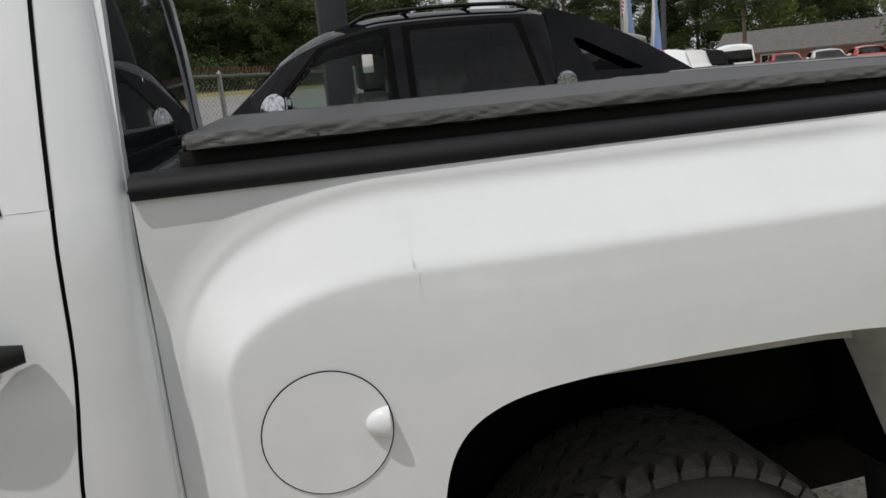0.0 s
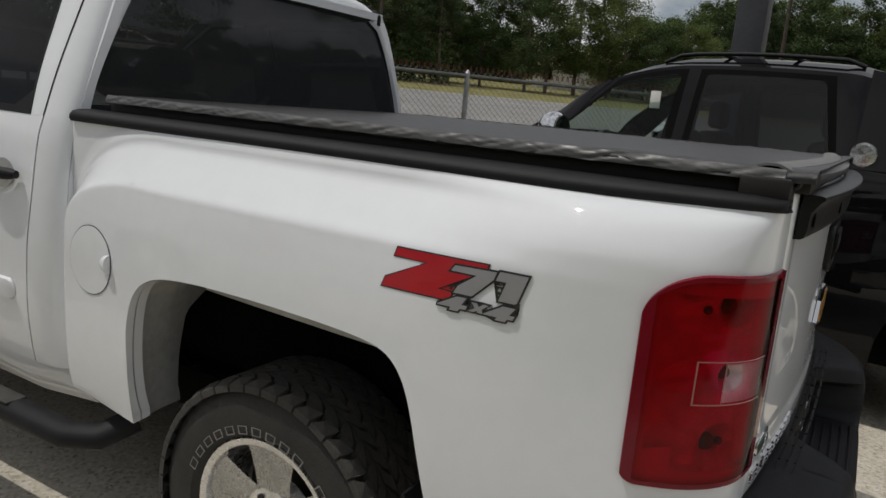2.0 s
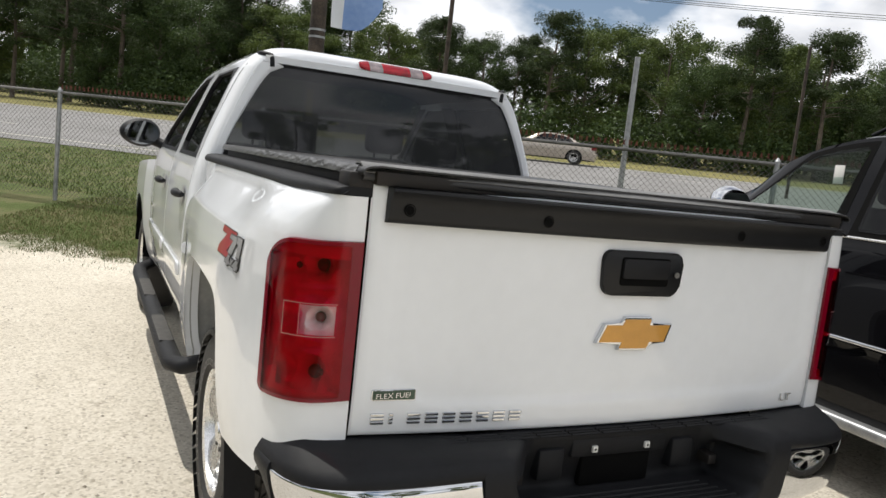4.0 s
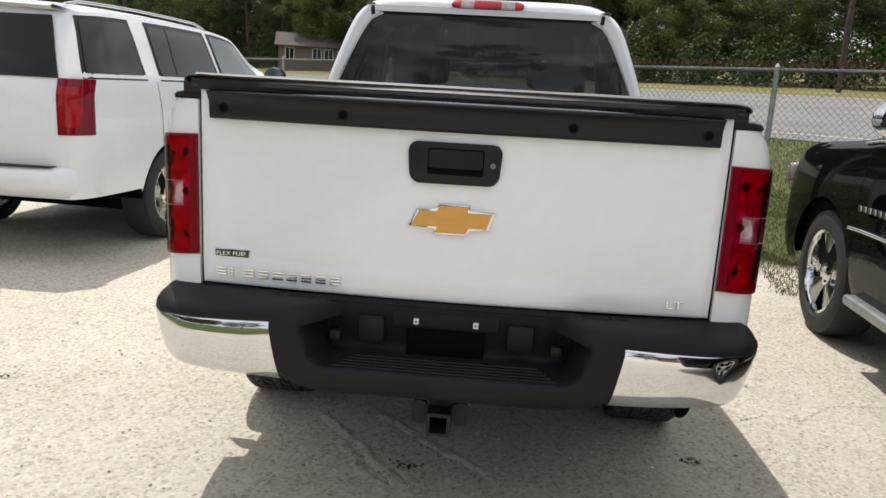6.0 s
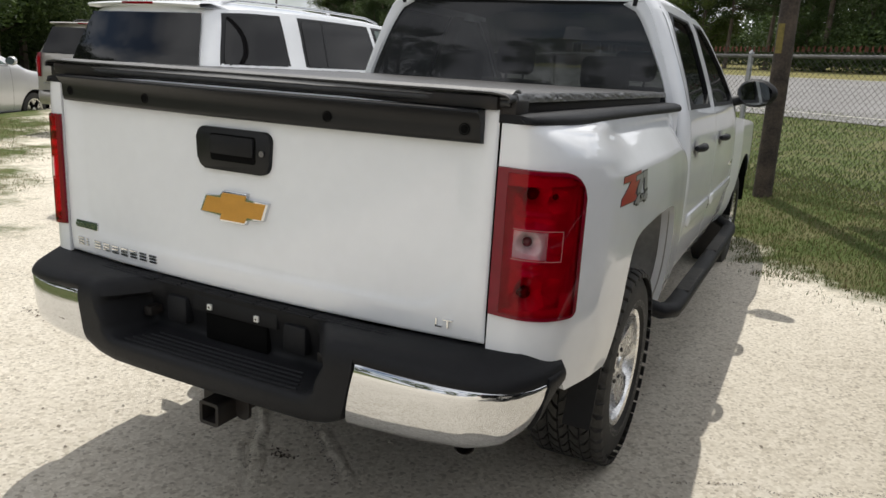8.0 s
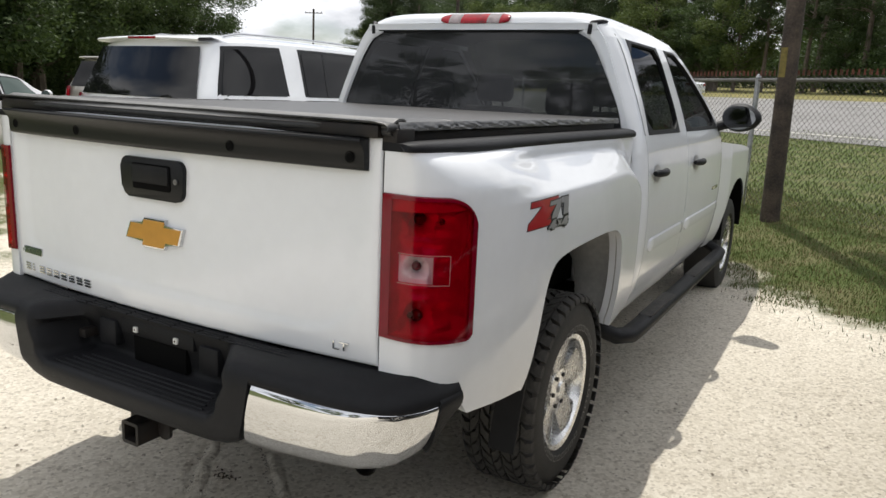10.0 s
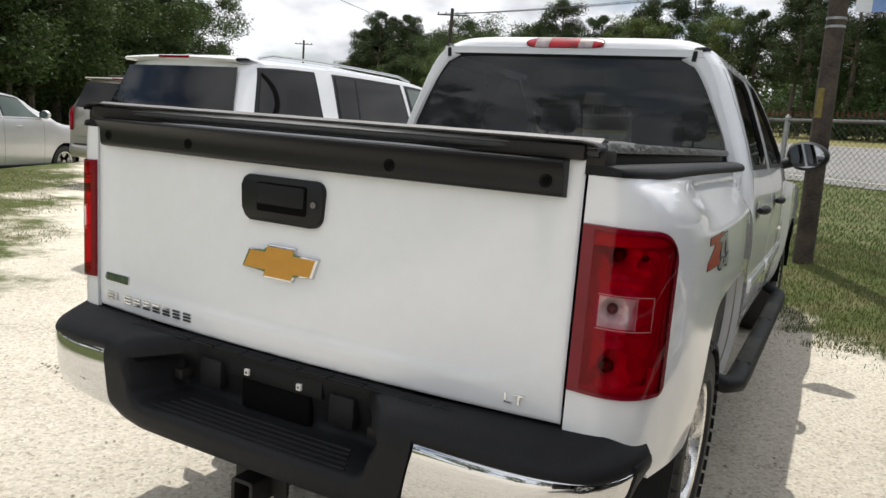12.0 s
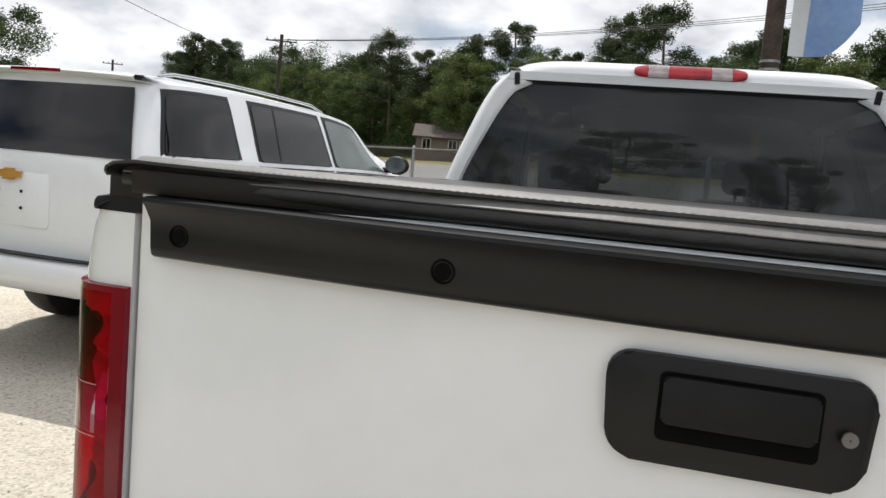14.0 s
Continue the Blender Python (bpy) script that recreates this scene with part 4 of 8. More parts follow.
for x in (-0.345, 0.335):
    bm = bmesh.new()
    box(bm, x - 0.016, x + 0.016, -0.030, 0.07, 0.638, 0.668, 0.004)
    part("rubber_tab", bm, STEEL, step_ob)

# tow receiver
bm = bmesh.new()
HX, HZ = -0.005, 0.425
outer, inner = rounded(HX - 0.037, HX + 0.037, HZ - 0.037, HZ + 0.037, 0.010, 3), rounded(HX - 0.026, HX + 0.026, HZ - 0.026, HZ + 0.026, 0.004, 3)
k = len(outer)
loops = [[bm.verts.new((a, y, b)) for a, b in o] for o, y in ((outer, 0.25), (outer, -0.112), (outer, -0.118), (inner, -0.118), (inner, 0.1))]
for a, b in zip(loops, loops[1:]):
    for i in range(k):
        bm.faces.new((a[i], a[(i + 1) % k], b[(i + 1) % k], b[i]))
bm.faces.new(loops[-1])
hitch = part("tow_receiver", bm, STEEL, truck, "black steel tow receiver", 40)
bm = bmesh.new()
box(bm, HX - 0.52, HX + 0.52, 0.06, 0.15, 0.455, 0.53, 0.02)
box(bm, HX - 0.035, HX + 0.035, -0.06, 0.06, 0.46, 0.52, 0.008)
part("hitch_bar", bm, STEEL, truck)
for s in (-1, 1):
    bm = bmesh.new()
    prism(bm, rounded(HX + s * 0.064 - 0.026, HX + s * 0.064 + 0.026, HZ - 0.032, HZ + 0.045, 0.022, 4), lambda a, b, d: (a, d, b), -0.045, -0.033)
    part("chain_loop", bm, STEEL, hitch)
bm = bmesh.new()
tube(bm, [(0.60, 0.50, 0.50), (0.66, 0.30, 0.49), (0.72, 0.14, 0.475), (0.75, 0.06, 0.465)], 0.030, 14, cap=False)
thick(bm, 0.003)
part("exhaust_tip", bm, STEEL, truck, "rust-brown exhaust tip")

# underbody and bed box: solid dark filler added so that no light leaks in
TY, TZ = 1.132, 0.368
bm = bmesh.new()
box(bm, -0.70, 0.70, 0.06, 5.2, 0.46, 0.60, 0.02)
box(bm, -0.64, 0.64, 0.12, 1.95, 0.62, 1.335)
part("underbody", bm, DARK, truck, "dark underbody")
bm = bmesh.new()
tube(bm, [(-0.75, TY, TZ), (0.75, TY, TZ)], 0.05, 12)
lathe(bm, [(-0.15, 0.02), (-0.13, 0.10), (0, 0.14), (0.13, 0.10), (0.15, 0.02)], 16, (0.0, TY, TZ), "x")
tube(bm, [(-0.55, 0.3, 0.52), (-0.55, 1.25, 0.34), (-0.55, 2.0, 0.5)], 0.03, 6)
tube(bm, [(0.55, 0.3, 0.52), (0.55, 1.25, 0.34), (0.55, 2.0, 0.5)], 0.03, 6)
part("rear_axle", bm, STEEL, truck)

for s in (-1, 1):
    t = wheel(truck, s * 0.808 + 0.014, TY, 0.388, s, 0.27, 0.224, True, 5, TZ, broad=1.25)
    for k in range(34):
        if k % 17 in (0, 11, 16):
            continue
        a0 = radians(12 + k * 10.6)
        for r0, r1, w0, w1 in ((0.246, 0.2485, 0, 1), (0.2665, 0.269, 0, 1), (0.2485, 0.2665, 0, 0.12), (0.2485, 0.2665, 0.88, 1)):
            bars = bmesh.new()
            grid(bars, lambda u, v: (s * (0.808 + 0.1365) + 0.014, TY + (r0 + (r1 - r0) * v) * math.cos(a0 + (w0 + (w1 - w0) * u - 0.5) * 0.125), TZ + (r0 + (r1 - r0) * v) * math.sin(a0 + (w0 + (w1 - w0) * u - 0.5) * 0.125)), steps(0, 1, 3), [0, 1])
            part("sidewall_bar", bars, LETTERWHITE, t, "worn sidewall mark")
    wheel(truck, s * 0.81, 4.83, 0.388, s, 0.27, 0.222, False, 5, 0.388)
    # mud flap behind the rear wheel
    bm = bmesh.new()
    grid(bm, lambda u, v: (s * (0.868 + 0.095 * u - 0.010 * v), 0.69 - 0.06 * v, 0.64 - 0.32 * v), steps(0, 1, 6), steps(0, 1, 6))
    thick(bm, 0.008)
    part("mud_flap", bm, PLASTIC, truck, "black mud flap")

# ---- cab ----
side_x = curve([0.40, 0.48, 0.55, 0.65, 0.78, 0.95, 1.1, 1.22, 1.30, 1.335, 1.45, 1.6, 1.776, 1.83], [0.82, 0.885, 0.915, 0.935, 0.95, 0.955, 0.95, 0.938, 0.924, 0.912, 0.875, 0.818, 0.742, 0.700])
BELT, EAVE = 1.335, 1.83
pillar_end = curve([0.40, 1.0, 1.335, 1.60, 1.83], [1.972, 1.972, 1.974, 1.988, 2.010])
rear_w = (curve([1.32, 1.348, 1.776, 1.80], [2.120, 2.128, 2.174, 2.180]), curve([1.30, 1.335, 1.79], [2.80, 2.795, 2.76]))
front_w = (curve([1.30, 1.335, 1.79], [2.975, 2.97, 2.93]), curve([1.32, 1.335, 1.45, 1.60, 1.72, 1.79], [4.02, 4.0, 3.82, 3.56, 3.32, 3.16]))
a_line = curve([1.30, 1.335, 1.45, 1.60, 1.72, 1.83], [4.16, 4.10, 3.90, 3.64, 3.42, 3.22])
TOPW = 1.785
shut_y = curve([0.4, 0.56, 0.93, 1.16, 1.335], [2.12, 2.115, 2.088, 2.064, 2.063])


def cab_pt(s, y, z, off=0.0):
    taper = 0.02 * max(0, (y - 3.4) / 1.0) ** 2
    # the rear corner is rounded in plan
    r = min(0.9995, max(0, 0.12 - (y - pillar_end(z))) / 0.12)
    return (s * (side_x(z) - taper - 0.055 * (1 - math.sqrt(1 - r * r)) + off), y, z)


def strip_sheet(bm, s, y0, y1, z0, z1, nu, nv, crowd=1.0):
    def at(u, v):
        u = u ** crowd
        z = z0 + (z1 - z0) * v
        a = y0(z) if callable(y0) else y0
        b = y1(z) if callable(y1) else y1
        return cab_pt(s, a + (b - a) * u, z)
    grid(bm, at, steps(0, 1, nu), steps(0, 1, nv))


for s in (-1, 1):
    bm = bmesh.new()
    strip_sheet(bm, s, pillar_end, rear_w[0], BELT, TOPW, 16, 10, 2.2)
    strip_sheet(bm, s, rear_w[1], front_w[0], BELT, TOPW, 4, 10)
    strip_sheet(bm, s, front_w[1], a_line, BELT, TOPW, 3, 10)
    strip_sheet(bm, s, pillar_end, rear_w[0], TOPW, EAVE, 16, 3, 2.2)
    strip_sheet(bm, s, rear_w[0], a_line, TOPW, EAVE, 20, 3)
    thick(bm, 0.02)
    part("cab_frame", bm, WHITE, truck, "", 40)
    # rear corner pillar below the belt, beside the bed
    doors = ((lambda z: shut_y(z) + 0.003, 2.945, "rear_door", 2.05), (2.955, 4.10, "front_door", 3.48))
    bm = bmesh.new()
    strip_sheet(bm, s, pillar_end, lambda z: shut_y(z) - 0.003, 0.56, BELT, 16, 14, 2.2)
    thick(bm, 0.02)
    part("cab_corner", bm, WHITE, truck, "", 40)
    bm = bmesh.new()
    for y0, y1 in ((pillar_end, rear_w[0]), (rear_w[1], front_w[0]), (front_w[1], a_line)):
        def lining(u, v):
            z = BELT + (TOPW - BELT) * v
            a, b = y0(z) + 0.004, y1(z) - 0.002
            return cab_pt(s, a + (b - a) * u, z, -0.028)
        grid(bm, lining, steps(0, 1, 3), steps(0, 1, 8))
    part("pillar_trim", bm, DASH, truck, "dark inner pillar trim")
    for y0, y1, name, hy in doors:
        bm = bmesh.new()
        strip_sheet(bm, s, y0, y1, 0.56, BELT, 12, 16)
        y0 = 2.13 if callable(y0) else y0
        thick(bm, 0.02)
        door = part(name, bm, WHITE, truck, "white cab door", 40)
        bm = bmesh.new()
        hz = 1.155
        hy0 = 2.118 if name == "rear_door" else 3.06
        tube(bm, [cab_pt(s, hy0 + 0.215 * u, hz, 0.018 + 0.022 * math.sin(math.pi * u)) for u in steps(0, 1, 8)], [0.012, 0.018, 0.019, 0.019, 0.019, 0.019, 0.019, 0.018, 0.012], 10)
        part("door_handle", bm, PLASTIC, door, "black door handle")
        # flat greyed disc stands for the shaded hollow behind the handle
        bm = bmesh.new()
        grid(bm, lambda a, r: cab_pt(s, hy0 + 0.10 + 0.06 * r * math.cos(a), hz - 0.005 + 0.045 * r * math.sin(a), 0.004), [2 * math.pi * i / 20 for i in range(20)], [0.02, 1.0], wrap=True)
        part("handle_cup", bm, INNER, door)
        bm = bmesh.new()
        grid(bm, lambda u, p: cab_pt(s, y0 + 0.03 + (y1 - y0 - 0.06) * u, 0.79 + p[0] * min(1, 0.3 + min(u, 1 - u) / 0.03), 0.001 + p[1] * min(1, min(u, 1 - u) / 0.03)), [0, 0.01, 0.03] + steps(0.1, 0.9, 8) + [0.97, 0.99, 1], [(-0.035, 0.0), (-0.03, 0.010), (0.0, 0.014), (0.03, 0.010), (0.035, 0.0)])
        part("side_moulding", bm, WHITE, door, "white body-side moulding")
    bm = bmesh.new()
    strip_sheet(bm, s, 1.975, 4.2, 0.42, 0.56, 10, 5)
    thick(bm, 0.02)
    part("rocker", bm, WHITE, truck)
    # shut lines
    for y in (None, 2.95, 4.105):
        bm = bmesh.new()
        grid(bm, lambda z, k: (cab_pt(s, y or shut_y(z), z, -0.004 if y else -0.0025)[0], (y or shut_y(z)) - 0.004 + 0.008 * k, z), steps(0.56, BELT, 12), [0, 1])
        part("shut_line", bm, DARK, truck)
    bm = bmesh.new()
    grid(bm, lambda z, k: cab_pt(s, 2.060 + 0.006 * k, z, 0.0012), steps(BELT, 1.80, 10), [0, 1])
    part("shut_line", bm, DARK, truck)
    # side windows
    for (y0, y1), mat, name in ((rear_w, DEEPTINT, "rear_side_window"), (front_w, DEEPTINT, "front_side_window")):
        bm = bmesh.new()
        def pane(u, v):
            z = BELT - 0.01 + (TOPW + 0.012 - BELT) * v
            a, b = y0(z) - 0.01, y1(z) + 0.01
            return cab_pt(s, a + (b - a) * u, z, -0.012)
        grid(bm, pane, steps(0, 1, 8), steps(0, 1, 8))
        win = part(name, bm, mat, truck, "tinted side window")
        bm = bmesh.new()
        ring = [(0, t) for t in steps(0, 1, 8)[:-1]] + [(t, 1) for t in steps(0, 1, 8)[:-1]] + [(1, 1 - t) for t in steps(0, 1, 8)[:-1]] + [(1 - t, 0) for t in steps(0, 1, 8)[:-1]]
        def rim_at(p, k):
            u, v = p
            g = k * 0.022
            uu, vv = u + (0.5 - u) * 2 * g * 0.5, v + (0.5 - v) * 2 * g * (2.2 if v < 0.5 else 1.4)
            if k and (u in (0, 1)) and (v in (0, 1)):
                uu, vv = u + (0.5 - u) * 0.12, v + (0.5 - v) * 0.22
            z = BELT + (TOPW - BELT) * vv
            a, b = y0(z), y1(z)
            return cab_pt(s, a + (b - a) * uu, z, 0.0025)
        grid(bm, rim_at, ring, [0, 1], wrap=True)
        thick(bm, 0.014)
        part("window_seal", bm, PLASTIC, win, "black rubber seal")

# roof
bm = bmesh.new()
roof_top = curve([2.0, 2.002, 2.008, 2.02, 2.04, 2.07, 2.15, 2.5, 2.9, 3.1, 3.25], [1.846, 1.858, 1.870, 1.882, 1.893, 1.902, 1.912, 1.922, 1.92, 1.905, 1.885])


def roof(y, u):
    z_top = roof_top(y)
    edge = EAVE - 0.001
    a = abs(u)
    x = (cab_pt(1, max(2.0101, y), EAVE)[0] + 0.001) * u
    z = edge + (z_top - edge) * (1 - a ** 9.0)
    bowed = 0.03 * (1 - u * u) if y > 3.0 else 0
    return (x, y + bowed + (0.012 * a * a if y < 2.1 else 0), z)


grid(bm, roof, [2.0, 2.001, 2.002, 2.004, 2.008, 2.0102, 2.0108, 2.012, 2.015, 2.02, 2.025, 2.03, 2.04, 2.055, 2.07, 2.09, 2.12, 2.2] + steps(2.3, 3.25, 9), [-1, -0.985, -0.96] + steps(-0.92, 0.92, 30) + [0.96, 0.985, 1])
part("roof", bm, WHITE, truck, "", 50)
bm = bmesh.new()
grid(bm, lambda y, u: (0.68 * u, y, roof(y, u * 0.97)[2] - 0.035), steps(2.06, 3.2, 8), steps(-1, 1, 12))
part("headliner", bm, SEAT, truck, "grey cloth headliner")
# rear wall with the window opening
gl_x = curve([1.30, 1.42, 1.60, 1.72, 1.775, 1.80, 1.812], [0.842, 0.818, 0.738, 0.672, 0.632, 0.600, 0.56])
gl_y = curve([1.2, 1.335, 1.6, 1.83, 1.86], [1.975, 1.980, 1.988, 2.003, 2.0])
bm = bmesh.new()
for s in (-1, 1):
    def wall(u, v):
        z = 0.60 + (1.845 - 0.60) * v
        inner = gl_x(z) if z > 1.34 else 0.0
        outer = side_x(min(z, EAVE)) - 0.0525
        if z > 1.81:
            inner = 0
        x = inner + (outer - inner) * u
        y = gl_y(max(1.2, z)) + 0.010 * (x / 0.8) ** 2 + (0.004 if u < 0.001 and 1.34 < z <= 1.81 else 0)
        return (s * x, y, z)
    for v0, v1, nv in ((0, (1.338 - 0.60) / 1.245, 4), ((1.342 - 0.60) / 1.245, (1.810 - 0.60) / 1.245, 14), ((1.812 - 0.60) / 1.245, 1, 3)):
        grid(bm, wall, steps(0, 1, 8), steps(v0, v1, nv))
thick(bm, 0.02)
part("cab_rear_wall", bm, WHITE, truck, "", 50)
bm = bmesh.new()
grid(bm, lambda z, u: (gl_x(z) * u * 1.004, gl_y(z) + 0.010 * (gl_x(z) * u / 0.8) ** 2 - 0.001, z), [1.33] + steps(1.36, 1.79, 12) + [1.80, 1.808, 1.8125], steps(-1, 1, 20))
rear_glass = part("rear_window", bm, TINT, truck, "dark tinted rear window")
bm = bmesh.new()
for s in (-1, 1):
    grid(bm, lambda z, k: (s * (gl_x(z) * (1.006 - 0.022 * k)), gl_y(z) + 0.010 * (gl_x(z) / 0.8) ** 2 - 0.0035, z), [1.33] + steps(1.36, 1.79, 12) + [1.80, 1.808, 1.8125], [0, 1])
grid(bm, lambda x, k: (x, gl_y(1.80) - 0.0030, 1.8135 - 0.014 * k), steps(-0.56, 0.56, 16), [0, 1])
part("window_seal", bm, PLASTIC, rear_glass, "black rubber seal")
# black roof seams at the rear corners
for s in (-1, 1):
    bm = bmesh.new()
    path = [(s * (0.618 + 0.10 * (z - 1.80)), gl_y(z) - 0.012, z) for z in (1.792, 1.81, 1.83)]
    path += [(p[0], p[1] - 0.006, p[2] + 0.004) for p in (roof(y, s * 0.632 / 0.66) for y in (2.002, 2.008, 2.02, 2.04, 2.07, 2.10))]
    tube(bm, path, [0.0115] * 7 + [0.009, 0.004], 8)
    part("roof_seam", bm, PLASTIC, truck, "black roof seam strip")
# high brake lamp: red ends, clear lamps, red middle
for x0, x1, mat, name in ((-0.192, -0.142, REDLIT, "red_end"), (-0.141, -0.072, CLEAR, "cargo_lamp"), (-0.071, 0.077, REDLIT, "brake_lens"), (0.078, 0.147, CLEAR, "cargo_lamp"), (0.148, 0.197, REDLIT, "red_end")):
    bm = bmesh.new()

    def bl(x, a):
        e = max(0.0, min(1, min(x + 0.192, 0.197 - x) / 0.05))
        h = 0.027 * (0.45 + 0.55 * math.sqrt(e))
        z = 1.869 + h * math.sin(a)
        return (x, 2.000 + 0.9 * (z - 1.862) - 0.016 * max(0, math.cos(a)), z)

    grid(bm, bl, steps(x0, x1, 8), steps(-math.pi, math.pi, 16))
    part(name, bm, mat, truck, "red lens" if mat is REDLIT else "clear cargo lamp", 60)
bm = bmesh.new()
box(bm, -0.012, 0.012, 1.992, 2.0, 1.828, 1.842, 0.003)
part("lamp_screw", bm, DARK, truck)

# windscreen, bonnet, front wings
bm = bmesh.new()
grid(bm, lambda u, v: ((0.66 + 0.16 * v) * u, 3.24 + 0.88 * v + 0.10 * (1 - u * u), 1.87 - 0.62 * v), steps(-1, 1, 12), steps(0, 1, 6))
part("windscreen", bm, CLEARGLASS, truck, "clear windscreen")
bm = bmesh.new()
hood = curve([4.1, 4.3, 4.9, 5.4, 5.62, 5.70], [1.27, 1.255, 1.22, 1.16, 1.08, 0.98])
grid(bm, lambda y, u: (0.93 * u, y, hood(y) + 0.02 * (1 - u * u) - 0.06 * abs(u) ** 6), steps(4.1, 5.6, 12) + [5.65, 5.69, 5.70], steps(-1, 1, 20))
thick(bm, 0.03)
part("bonnet", bm, WHITE, truck, "", 50)
for s in (-1, 1):
    bm = bmesh.new()
    cols = [(y, 0.46) for y in steps(4.108, 4.345, 4)] + [(4.83 - 0.47 * math.cos(t), 0.46 + 0.47 * math.sin(t) ** 0.7) for t in steps(0.02, math.pi - 0.02, 22)] + [(y, 0.50) for y in steps(5.315, 5.70, 5)]
    rows = []
    for y, low in cols:
        top = min(1.325, hood(y) - 0.03)
        tap = 0.10 * max(0, (y - 5.2) / 0.5) ** 2
        rows.append([bm.verts.new((s * (min(0.985, side_x(z) + 0.03 * min(1, (y - 4.1) / 0.3)) - tap - 0.0102), y, z)) for z in steps(top, low, 12)])
    for a, b in zip(rows, rows[1:]):
        for j in range(len(a) - 1):
            bm.faces.new((a[j], b[j], b[j + 1], a[j + 1]))
    part("front_wing", bm, WHITE, truck, "", 50)
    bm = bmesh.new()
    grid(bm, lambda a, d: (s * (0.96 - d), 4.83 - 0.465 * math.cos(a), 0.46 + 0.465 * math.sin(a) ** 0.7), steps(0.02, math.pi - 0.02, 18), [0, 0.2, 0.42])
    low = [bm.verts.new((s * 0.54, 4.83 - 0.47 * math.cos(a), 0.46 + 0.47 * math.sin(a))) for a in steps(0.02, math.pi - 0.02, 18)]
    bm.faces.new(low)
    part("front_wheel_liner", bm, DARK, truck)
    # door mirror
    bm = bmesh.new()
    def shell(a, b):
        r = 1 if abs(b) < 0.99 else 0.0
        cx, cz = 1.045, 1.415
        k = math.cos(b * math.pi / 2) ** 0.45
        return (s * (cx + 0.135 * k * math.cos(a) * (1 + 0.0)), 4.075 + 0.10 * b - 0.03 * math.cos(a), cz + 0.098 * k * math.sin(a) * (1 - 0.12 * math.cos(a)))
    grid(bm, shell, [2 * math.pi * i / 24 for i in range(24)], steps(-0.62, 0.97, 8), wrap=True)
    mir = part("door_mirror", bm, PLASTIC, truck, "black door mirror", 60)
    bm = bmesh.new()
    prism(bm, [(1.045 + 0.118 * math.cos(a), 1.415 + 0.080 * math.sin(a) * (1 - 0.12 * math.cos(a))) for a in (2 * math.pi * i / 28 for i in range(28))], lambda a, b, d: (s * a, 4.010 - d + 0.04 * (1.04 - a), b), 0.0, 0.004)
    part("mirror_glass", bm, MIRROR, mir, "mirror glass")
    bm = bmesh.new()
    tube(bm, [(s * 0.88, 4.02, 1.34), (s * 0.93, 4.06, 1.36), (s * 0.99, 4.08, 1.38)], 0.035, 10)
    part("mirror_arm", bm, PLASTIC, mir)
    # side step tube
    bm = bmesh.new()
    pts = [(s * 0.86, 1.70, 0.47), (s * 0.95, 1.74, 0.435), (s * 0.985, 1.84, 0.42)] + [(s * 0.99, y, 0.42) for y in steps(2.0, 4.1, 8)] + [(s * 0.98, 4.25, 0.425), (s * 0.86, 4.35, 0.46)]
    tube(bm, pts, 0.048, 14, flat=0.75)
    bar = part("side_step", bm, PLASTIC, truck, "black oval side step", 60)
    for y0 in (2.1, 3.15):
        bm = bmesh.new()
        box(bm, s * 0.99 - 0.034, s * 0.99 + 0.034, y0, y0 + 0.52, 0.448, 0.4565, 0.004)
        part("step_pad", bm, RUBBER, bar, "rubber tread pad")
    # small door badge, plain bars
    for k in range(5):
        bm = bmesh.new()
        grid(bm, lambda u, v: cab_pt(s, 3.75 + 0.05 * k + 0.035 * u, 0.93 + 0.022 * v, 0.004), [0, 1], [0, 1])
        thick(bm, 0.003)
        part("door_badge_bar", bm, CHROME, truck)

# front end, never seen close
bm = bmesh.new()
box(bm, -0.93, 0.93, 5.55, 5.72, 0.50, 0.98, 0.06, 3)
part("front_fascia", bm, CHROME, truck)
bm = bmesh.new()
box(bm, -0.80, 0.80, 4.15, 5.6, 0.55, 1.12, 0.02)
box(bm, -0.85, 0.85, 4.02, 4.2, 0.55, 1.22, 0.02)
part("engine_bay", bm, DARK, truck)

# inside the cab
bm = bmesh.new()
box(bm, -0.86, 0.86, 2.02, 4.1, 0.60, 0.66)
part("cab_floor", bm, DASH, truck)
bm = bmesh.new()
box(bm, -0.84, 0.84, 3.72, 4.12, 0.85, 1.26, 0.06, 3)
part("dashboard", bm, DASH, truck, "dark grey dashboard", 60)
for y, zt, xs_ in ((2.28, 1.36, (-0.42, 0.42)), (3.06, 1.42, (-0.40, 0.40))):
    for x in xs_:
        bm = bmesh.new()
        box(bm, x - 0.27, x + 0.27, y, y + 0.15, 0.85, zt, 0.06, 3, Matrix.Translation((0, 0, 0)))
        box(bm, x - 0.27, x + 0.27, y + 0.05, y + 0.52, 0.80, 0.96, 0.05, 3)
        seat = part("seat", bm, SEAT, truck, "grey cloth seat", 60)
        bm = bmesh.new()
        box(bm, x - 0.13, x + 0.13, y + 0.0, y + 0.10, zt + 0.03, zt + 0.21, 0.045, 3)
        tube(bm, [(x - 0.06, y + 0.05, zt - 0.03), (x - 0.06, y + 0.05, zt + 0.06)], 0.008, 6)
        tube(bm, [(x + 0.06, y + 0.05, zt - 0.03), (x + 0.06, y + 0.05, zt + 0.06)], 0.008, 6)
        part("headrest", bm, SEAT, seat, "", 60)
bm = bmesh.new()
tilt = Matrix.Translation((-0.40, 3.58, 1.20)) @ pose(0, 0, 0, -65)
ringpts = [tilt @ Vector((0.19 * math.cos(a), 0.19 * math.sin(a), 0)) for a in (2 * math.pi * i / 28 for i in range(29))]
tube(bm, ringpts, 0.016, 8, cap=False)
